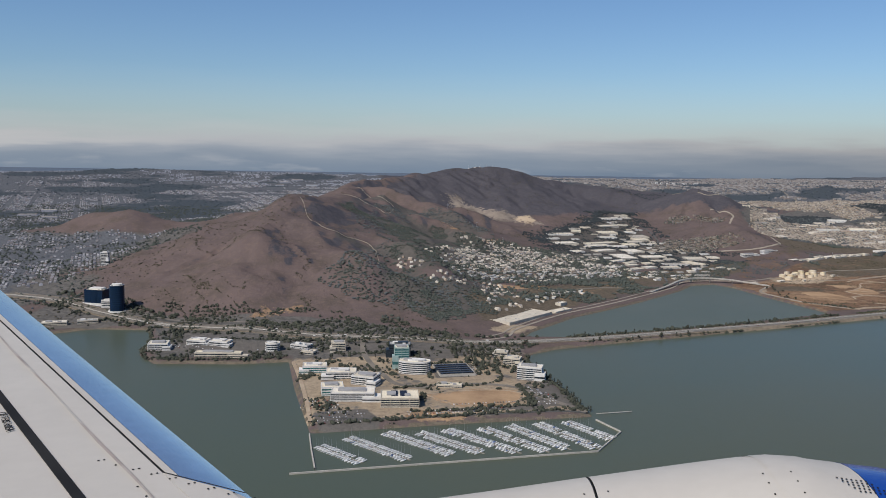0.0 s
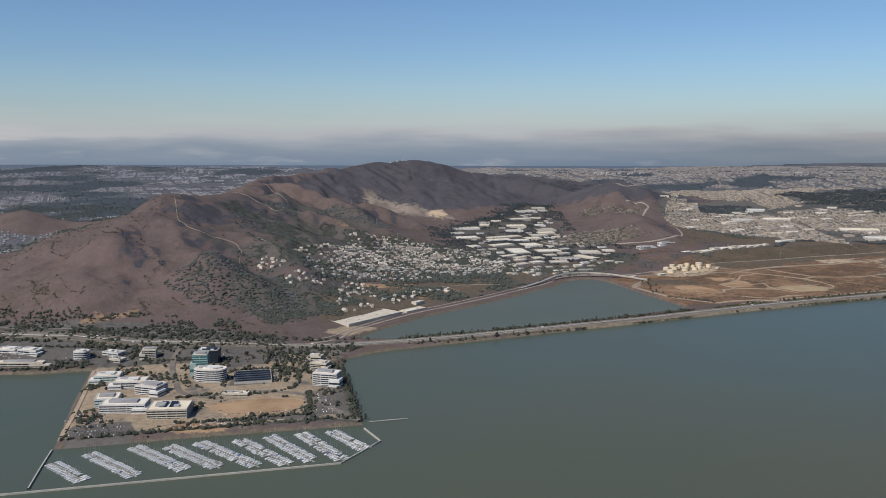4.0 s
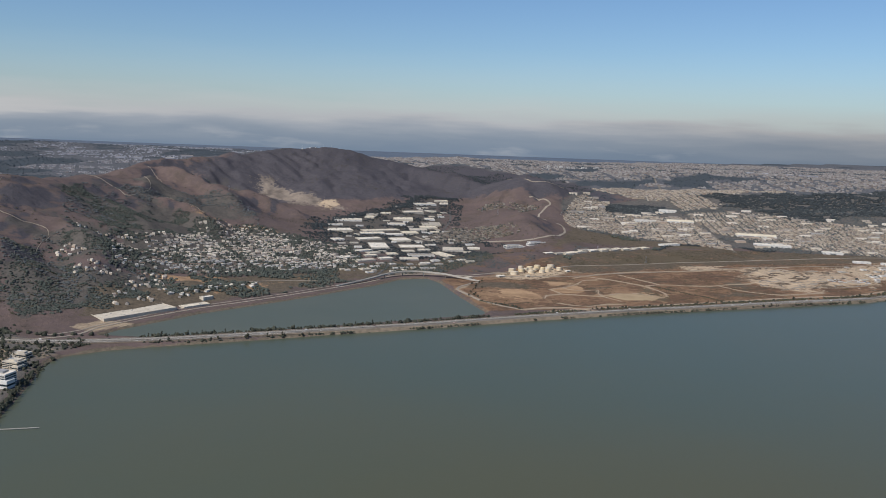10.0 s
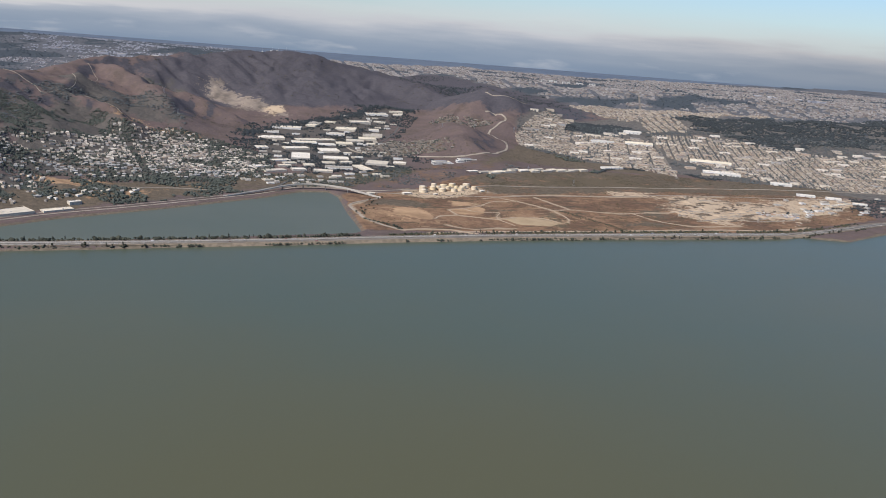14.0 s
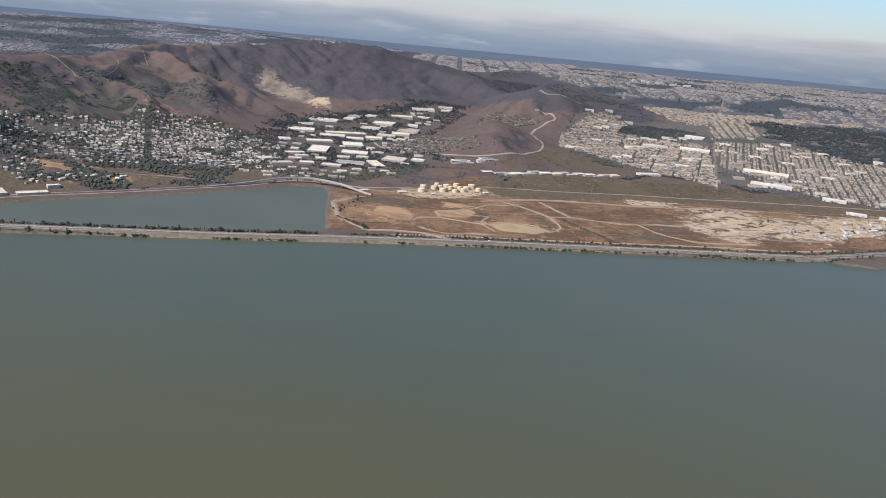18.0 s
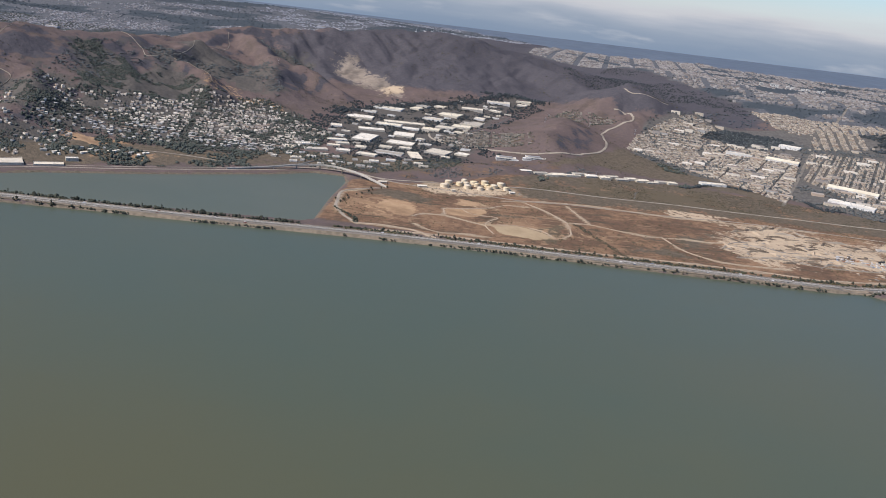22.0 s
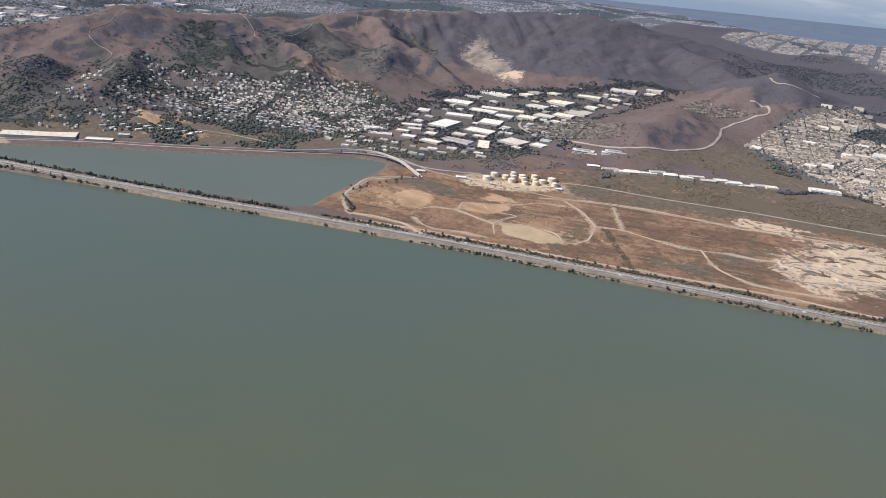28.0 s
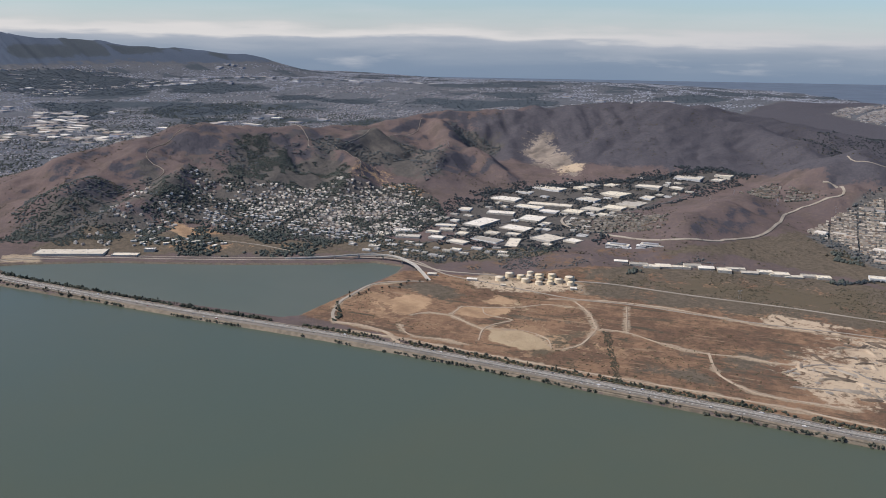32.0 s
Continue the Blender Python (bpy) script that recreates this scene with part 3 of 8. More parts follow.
def relief(x, y):
    """Height over the plain: ridges with ribs and gullies running down their flanks."""
    hs = []
    for k, crest in enumerate(RIDGES.values()):
        best, along, off = np.zeros_like(x), np.zeros_like(x), np.zeros_like(x)
        run = 0.0
        for (x0, y0, z0, w0), (x1, y1, z1, w1) in zip(crest, crest[1:]):
            dx, dy = x1 - x0, y1 - y0
            u = np.clip(((x - x0) * dx + (y - y0) * dy) / (dx * dx + dy * dy), 0, 1)
            d = np.hypot(x - x0 - u * dx, y - y0 - u * dy)
            w = w0 + u * (w1 - w0)
            h = (z0 + u * (z1 - z0)) * np.exp(-(d / w) ** 1.5)
            new_ = h > best
            best, along, off = np.where(new_, h, best), np.where(new_, run + u * math.hypot(dx, dy), along), np.where(new_, d / w, off)
            run += math.hypot(dx, dy)
        if crest[0][1] < 2000 and crest[0][0] > -900:
            rib = np.abs(2 * lattice(along / 31 + 7 * k, off * 1.1) - 1) + 0.55 * np.abs(2 * lattice(along / 13 + 3 * k, off * 1.9 + 9) - 1)
            best = best + best * (0.07 if crest[0][0] > 300 else 0.16 if k else 0.13) * np.clip(off / 0.6, 0, 1) * (rib - 0.72)
        hs.append(best)
    h = np.stack(hs)
    m = h.max(0)
    return m + 5 * np.log(np.exp((h - m) / 5).sum(0)) - 5 * np.log(len(hs)) * np.exp(-m / 15)


def sea_depth(x, y):
    return np.maximum(np.maximum(inside(x, y, SHORE), inside(x, y, LAGOON)), inside(x, y, OCEAN))


def land(x, y):
    r = relief(x, y)
    lagoon_far = np.clip((-inside(x, y, LAGOON) - 26) / 40, 0, 1)
    bay_far = np.clip((-inside(x, y, SHORE) - 30) / 60, 0, 1)
    r = r * (lagoon_far * bay_far) ** 0.8
    rough = np.clip(r / 45, 0, 1)
    gully = np.abs(cloudy(x, y, 95, 4) - 0.5) * 2
    h = base(x, y) + r + rough * (17.0 * (gully - 0.33) + 3.6 * (cloudy(x + 300, y, 24, 3) - 0.5))
    wet = sea_depth(x, y)
    return np.clip(np.minimum(h, -wet * 0.55), -3.5, None), r, wet


def spread(lo, a, b, hi, step, grow):
    mid_ = list(np.arange(a, b + step, step))
    up, s = [], step
    while (up[-1] if up else b) < hi:
        s *= grow
        up.append((up[-1] if up else mid_[-1]) + s)
    down, s = [], step
    while (down[-1] if down else a) > lo:
        s *= grow
        down.append((down[-1] if down else mid_[0]) - s)
    return np.array(down[::-1] + mid_ + up)


GX = spread(-6500, -440, 960, 7000, 4.0, 1.06)
GY = spread(-5200, 400, 1720, 7200, 4.0, 1.05)
XX, YY = np.meshgrid(GX, GY)
ZZ, RELIEF, WET = land(XX, YY)


def ground_z(x, y):
    x, y = np.asarray(x, float), np.asarray(y, float)
    i, j = np.clip(np.searchsorted(GX, x) - 1, 0, len(GX) - 2), np.clip(np.searchsorted(GY, y) - 1, 0, len(GY) - 2)
    u, v = (x - GX[i]) / (GX[i + 1] - GX[i]), (y - GY[j]) / (GY[j + 1] - GY[j])
    return (ZZ[j, i] * (1 - u) + ZZ[j, i + 1] * u) * (1 - v) + (ZZ[j + 1, i] * (1 - u) + ZZ[j + 1, i + 1] * u) * v


def gz(x, y):
    return float(ground_z(x, y))


# roads and tracks: line, width, paving
ROADS = [
    ("frontage_road", [(444, 838), (496, 868), (548, 888), (634, 924), (707, 957), (774, 985), (830, 1003), (885, 1040)], 2.2, M_DIRT, "pale dirt track beside the highway"),
    ("bay_road", [(430, 850), (410, 862), (398, 874), (384, 890), (377, 905), (360, 945), (372, 975), (385, 990)], 2.9, M_DUSTY, "curving two-lane road with pale shoulders"),
    ("slip_road", [(430, 850), (450, 862), (480, 868), (496, 862), (512, 860)], 3.0, M_DIRT, "pale slip road off the highway"),
    ("bayshore_road", [(20, 655), (44, 676), (56, 712), (104, 784), (150, 834), (193, 884), (256, 964), (282, 1012), (320, 1028), (366, 1030), (410, 1056), (482, 1098), (524, 1126), (574, 1149), (666, 1191), (739, 1216), (860, 1260), (1000, 1300), (1200, 1330)], 2.8, M_DUSTY, "old bayshore road following the lagoon"),
    ("rail_line", [(20, 665), (40, 690), (52, 718), (97, 789), (143, 840), (186, 890), (248, 970), (276, 1016), (320, 1034), (380, 1024), (430, 1036), (517, 1060), (565, 1088), (627, 1112), (691, 1140), (756, 1173), (900, 1215), (1050, 1250)], 2.0, M_DUSTY, "gravel bed of the railway line"),
    ("valley_road", [(262, 1010), (270, 1090), (262, 1180), (255, 1290), (232, 1390), (250, 1480), (280, 1560), (330, 1640)], 3.2, M_ASPH, "grey road through the industrial park"),
    ("valley_road", [(300, 1030), (326, 1110), (330, 1200), (318, 1290), (330, 1380), (338, 1480), (335, 1580)], 3.2, M_ASPH, "grey road through the industrial park"),
    ("hill_road", [(283, 1330), (300, 1300), (330, 1282), (379, 1274), (439, 1268), (490, 1280), (516, 1330), (529, 1395), (520, 1446), (498, 1510), (498, 1545), (508, 1574), (522, 1604), (522, 1620), (505, 1638), (485, 1635)], 3.4, M_DUSTY, "wide pale road winding round the hill"),
    ("avenue", [(781, 1300), (790, 1450), (800, 1640), (812, 1776), (835, 2050), (867, 2341), (900, 2700)], 4.5, M_HWY, "straight grey avenue through the town"),
    ("cross_street", [(560, 1440), (650, 1420), (790, 1400), (900, 1420), (1050, 1380), (1250, 1350)], 3.0, M_ASPH, "grey cross street between the houses"),
    ("dirt_track", [(503, 1043), (541, 1078), (586, 1103), (626, 1115), (663, 1124), (691, 1135), (722, 1148), (753, 1164), (820, 1190)], 1.7, M_DIRT, "pale dirt track beside the railway"),
    ("dirt_track", [(583, 1008), (605, 1022), (634, 1022), (662, 1025), (680, 1032), (699, 1045), (721, 1052), (735, 1062)], 1.7, M_DIRT, "pale dirt track over the dry plain"),
    ("dirt_track", [(677, 1033), (696, 1009), (708, 998), (724, 992), (741, 989), (759, 995), (775, 1003), (801, 1015)], 1.9, M_DIRT, "pale dirt track over the dry plain"),
    ("dirt_track", [(565, 1079), (590, 1045), (607, 1021)], 1.0, M_DIRT, "pale dirt track over the dry plain"),
    ("dirt_track", [(524, 1055), (553, 1039), (576, 1018), (586, 1007), (600, 970), (598, 950)], 1.5, M_DIRT, "pale dirt track over the dry plain"),
    ("dirt_track", [(457, 913), (461, 929), (478, 939), (468, 964), (482, 976), (501, 1000), (513, 1028), (532, 1039)], 1.3, M_DIRT, "pale dirt track round the borrow pit"),
    ("dirt_track", [(482, 976), (498, 965), (523, 972), (521, 953), (524, 935), (541, 913)], 1.1, M_DIRT, "pale dirt track over the dry plain"),
    ("dirt_track", [(478, 939), (504, 937), (524, 935)], 1.0, M_DIRT, "pale dirt track over the dry plain"),
    ("dirt_track", [(470, 889), (486, 881), (502, 880), (520, 893), (542, 900)], 1.1, M_DIRT, "pale dirt track over the dry plain"),
    ("dirt_track", [(524, 938), (546, 958), (572, 960), (592, 944)], 1.0, M_DIRT, "pale dirt track along the straw field"),
    ("dirt_track", [(736, 1040), (742, 1070), (760, 1085), (790, 1075), (820, 1090), (860, 1085)], 1.6, M_ROCKS, "dark haul track in the rubble yard"),
    ("dirt_track", [(752, 1020), (790, 1045), (830, 1050), (880, 1075)], 1.4, M_ROCKS, "dark haul track in the rubble yard"),
    ("dirt_track", [(-20, 490), (8, 502), (38, 505), (48, 493), (36, 477), (4, 470), (-20, 490)], 1.0, M_DIRT, "pale worn track round the brown field"),
    ("dirt_track", [(-44, 440), (-20, 456), (10, 452), (40, 462)], 1.4, M_DIRT, "pale worn path by the marina"),
    ("fire_road", [(-215, 1040), (-196, 991), (-186, 968), (-170, 950), (-149, 944), (-133, 950), (-115, 950), (-102, 930)], 0.5, M_DUSTY, "pale fire road down the dry ridge"),
    ("fire_road", [(-102, 930), (-95, 890), (-85, 860), (-92, 840), (-80, 815)], 0.4, M_DUSTY, "pale footpath down the dry ridge"),
    ("fire_road", [(-185, 1210), (-140, 1200), (-113, 1189), (-110, 1254), (-125, 1300), (-144, 1327)], 0.6, M_DUSTY, "pale fire road along the ridge"),
    ("fire_road", [(-200, 1490), (-150, 1420), (-144, 1327)], 0.6, M_DUSTY, "pale fire road along the ridge"),
    ("fire_road", [(-108, 1225), (-70, 1222), (-33, 1222), (-10, 1205)], 0.9, M_DUSTY, "bare earth strip on the spur"),
    ("fire_road", [(480, 1716), (490, 1705), (505, 1700), (519, 1697), (540, 1705), (560, 1720)], 1.6, M_DUSTY, "pale track on the northern hill's shoulder"),
    ("fire_road", [(420, 1860), (440, 1800), (455, 1780), (490, 1790), (540, 1780)], 1.4, M_DUSTY, "pale track over the northern hill"),
    ("fire_road", [(100, 868), (125, 905), (170, 935), (215, 955)], 1.3, M_DUSTY, "pale track above the lagoon shore"),
    ("peninsula_road", [(-82, 650), (-78, 610), (-69, 575), (-55, 540), (-42, 514), (-22, 506), (-14, 514), (20, 520), (46, 512), (62, 490), (86, 462)], 4.2, M_HWY, "grey road through the office park"),
    ("peninsula_road", [(-92, 440), (-62, 436), (-25, 440), (17, 450), (60, 460), (86, 462)], 2.2, M_ASPH, "grey road along the marina"),
    ("shore_path", [(-128, 572), (-112, 520), (-98, 470), (-88, 430)], 2.6, M_DIRT, "sandy shore path round the peninsula"),
    ("slip_road", [(-470, 803), (-379, 757), (-299, 721), (-206, 680), (-130, 663), (-54, 659), (0, 660)], 3.0, M_ASPH, "grey slip road beside the highway"),
    ("left_shore_road", [(-420, 660), (-340, 694), (-286, 690), (-250, 640), (-190, 632), (-120, 628), (-60, 632)], 2.2, M_ASPH, "grey frontage road by the cove"),
    ("ramp", [(-470, 800), (-400, 764), (-330, 735), (-250, 700), (-190, 676)], 3.0, M_HWY, "pale highway slip ramp"),
    ("ramp", [(-360, 706), (-286, 690), (-220, 668), (-150, 640), (-80, 634)], 2.8, M_HWY, "pale highway slip ramp"),
]

# plan of the zones
TOWN = [(-8, 879), (-33, 942), (-60, 1000), (-50, 1042), (-10, 1090), (0, 1140), (-5, 1165), (20, 1190), (40, 1245), (95, 1249), (140, 1218), (200, 1180), (225, 1100), (215, 1040), (196, 1005), (165, 980), (125, 955), (85, 925), (49, 927), (20, 890)]
WOODS = [(-103, 748), (-152, 790), (-120, 875), (-100, 968), (-165, 1090), (-166, 1170), (-107, 1200), (-45, 1190), (-50, 1105), (-70, 1026), (-10, 915), (45, 885), (50, 812), (-12, 742)]
PARK_IND = [(190, 1180), (120, 1330), (130, 1440), (230, 1560), (280, 1690), (335, 1690), (330, 1560), (330, 1420), (345, 1300), (400, 1250), (395, 1190), (300, 1120)]
BAYLANDS = [(392, 838), (340, 1000), (400, 1040), (455, 1120), (500, 1172), (560, 1215), (640, 1298), (760, 1322), (1000, 1310), (1000, 1130), (880, 1030), (834, 990), (560, 885)]
PIT = [(733, 1044), (727, 1077), (738, 1115), (742, 1150), (766, 1182), (800, 1176), (829, 1165), (869, 1186), (882, 1151), (890, 1110), (868, 1080), (837, 1058), (800, 1036), (776, 1018), (752, 1033)]
SAND_A = [(430, 894), (402, 934), (420, 968), (452, 966), (458, 915)]
SAND_B = [(472, 940), (485, 995), (520, 1025), (528, 988), (496, 945)]
END_YARD = [(861, 1188), (929, 1232), (1012, 1262), (1012, 1225), (950, 1122), (880, 1076), (860, 1080), (885, 1120), (876, 1180)]
END_TREES = [(1013, 1260), (1073, 1275), (1075, 1190), (1020, 1150), (972, 1118), (979, 1164)]
STRAW = [(528, 940), (546, 955), (571, 957), (590, 943), (578, 926), (545, 918)]
VALLEY = [(560, 1440), (540, 1640), (600, 1760), (700, 1850), (900, 2000), (1200, 2100), (3600, 2300), (3600, 1150), (1100, 1250), (860, 1320), (650, 1390)]
CITY_N = [(740, 1880), (665, 2180), (540, 2375), (380, 2630), (-100, 2950), (-400, 4300), (900, 4150), (2400, 5200), (5200, 5200), (5200, 2300), (1200, 2100), (900, 2010)]
CITY_S = [(-380, 820), (-480, 900), (-430, 1100), (-420, 1400), (-380, 1700), (-250, 2000), (-150, 2300), (-300, 2900), (-400, 4250), (-2000, 4380), (-3200, 4150), (-4600, 3750), (-6200, 3200), (-6200, 560), (-1500, 560), (-700, 640), (-460, 700)]
LOW_S = [(-420, 640), (-357, 668), (-334, 688), (-284, 688), (-262, 640), (-250, 592), (-236, 574), (-133, 590), (-128, 560), (-105, 480), (-80, 422), (85, 464), (68, 545), (52, 600), (60, 640), (-100, 700), (-250, 710), (-400, 770)]
QUARRY = [(-20, 1562), (-42, 1608), (-34, 1640), (12, 1624), (72, 1590), (145, 1535), (164, 1524), (150, 1496), (107, 1512), (63, 1525), (22, 1542)]
FIELD = [(-22, 488), (8, 505), (40, 508), (52, 493), (38, 474), (3, 467)]
FIELD_B = [(-36, 438), (-17, 455), (4, 450), (14, 442), (-14, 436)]
WOOD_N = [(866, 1915), (925, 1955), (985, 1935), (1160, 1965), (1408, 2165), (1500, 2100), (1376, 1880), (1265, 1680), (1133, 1658), (1020, 1640), (975, 1700), (905, 1790)]
WOOD_M = [(633, 1640), (675, 1660), (746, 1712), (780, 1762), (754, 1785), (685, 1808), (640, 1690)]
SLOPE_WOODS = [
    [(-48, 735), (-66, 770), (-84, 798), (-80, 826), (-76, 858), (-66, 866), (-13, 845), (1, 870), (40, 868), (70, 850), (53, 804), (-19, 712)],
    [(-61, 1009), (-120, 1060), (-180, 1100), (-172, 1135), (-144, 1150), (-95, 1145), (-92, 1190), (-48, 1205), (11, 1172), (42, 1134), (40, 1100), (0, 1080), (-30, 1040)],
    [(-106, 958), (-70, 945), (-51, 936), (-14, 934), (-16, 894), (-80, 905)],
]
# scrub on shaded flanks; part of their shade is put into the ground tone
DARK_FLANKS = [[(-176, 1297), (-144, 1400), (-60, 1385), (19, 1317), (25, 1275), (-87, 1255)], [(-164, 938), (-106, 958), (-30, 940), (-16, 894), (-110, 905)], [(-150, 1000), (-122, 1040), (-60, 1000), (-50, 960)]]
SPUR_BARE = [(18, 1162), (-20, 1205), (-73, 1250), (-40, 1272), (70, 1261), (94, 1238), (20, 1200)]
HOLLOWS = [[(-160, 1180), (-100, 1290), (-30, 1330), (-40, 1260), (-90, 1190)], [(-150, 1350), (-60, 1420), (40, 1330), (60, 1270), (0, 1300), (-90, 1340)], [(-170, 1530), (-60, 1560), (-20, 1480), (-100, 1470)], [(60, 1900), (240, 1880), (380, 1780), (330, 1750), (180, 1840)]]


BRUSH = [(-40, 1470), (-150, 1560), (-110, 1700), (0, 1960), (100, 2250), (200, 2560), (380, 2600), (520, 2375), (645, 2180), (715, 1900), (640, 1780), (600, 1700), (500, 1640), (360, 1710), (250, 1640), (160, 1590), (60, 1540)]
LOTS = [
    [(-90, 447), (-57, 457), (-44, 434), (-46, 420), (-80, 414)], [(-18, 568), (12, 575), (16, 541), (-15, 531)], [(56, 475), (82, 470), (70, 520), (52, 512)],
    [(-16, 452), (60, 466), (66, 476), (-10, 460)], [(-240, 596), (-140, 602), (-140, 625), (-245, 625)], [(-100, 585), (-60, 590), (-60, 640), (-100, 640)],
    [(-30, 585), (0, 590), (0, 640), (-30, 640)], [(-420, 650), (-300, 690), (-300, 705), (-420, 690)],
]
SIGN_HILL = [(-760, 1340), (-690, 1420), (-560, 1430), (-450, 1390), (-430, 1310), (-520, 1260), (-650, 1270)]
# dark wooded belts and hills in the southern city
SOUTH_BELTS = [
    [(-3000, 1300), (-2887, 1960), (-2465, 2060), (-1910, 1760), (-1961, 1552), (-2121, 1400)], [(-1853, 1340), (-1798, 1531), (-1483, 1424), (-1282, 1317), (-1326, 1161)],
    [(-1615, 1575), (-1572, 1733), (-1436, 1831), (-1200, 1689), (-1238, 1556), (-1374, 1464)], [(-1526, 1952), (-1404, 2047), (-1174, 2101), (-1257, 2167), (-1489, 2107), (-1617, 2009)],
    [(-2169, 1888), (-2096, 2083), (-1905, 2190), (-1737, 2084), (-1801, 1919), (-1924, 1771)], [(-1144, 1464), (-1123, 1526), (-1012, 1475), (-1038, 1405)],
]
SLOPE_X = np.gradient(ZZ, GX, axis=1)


def soft(poly, w=8.0):
    return np.clip(inside(XX, YY, poly) / w * 0.5 + 0.5, 0, 1)


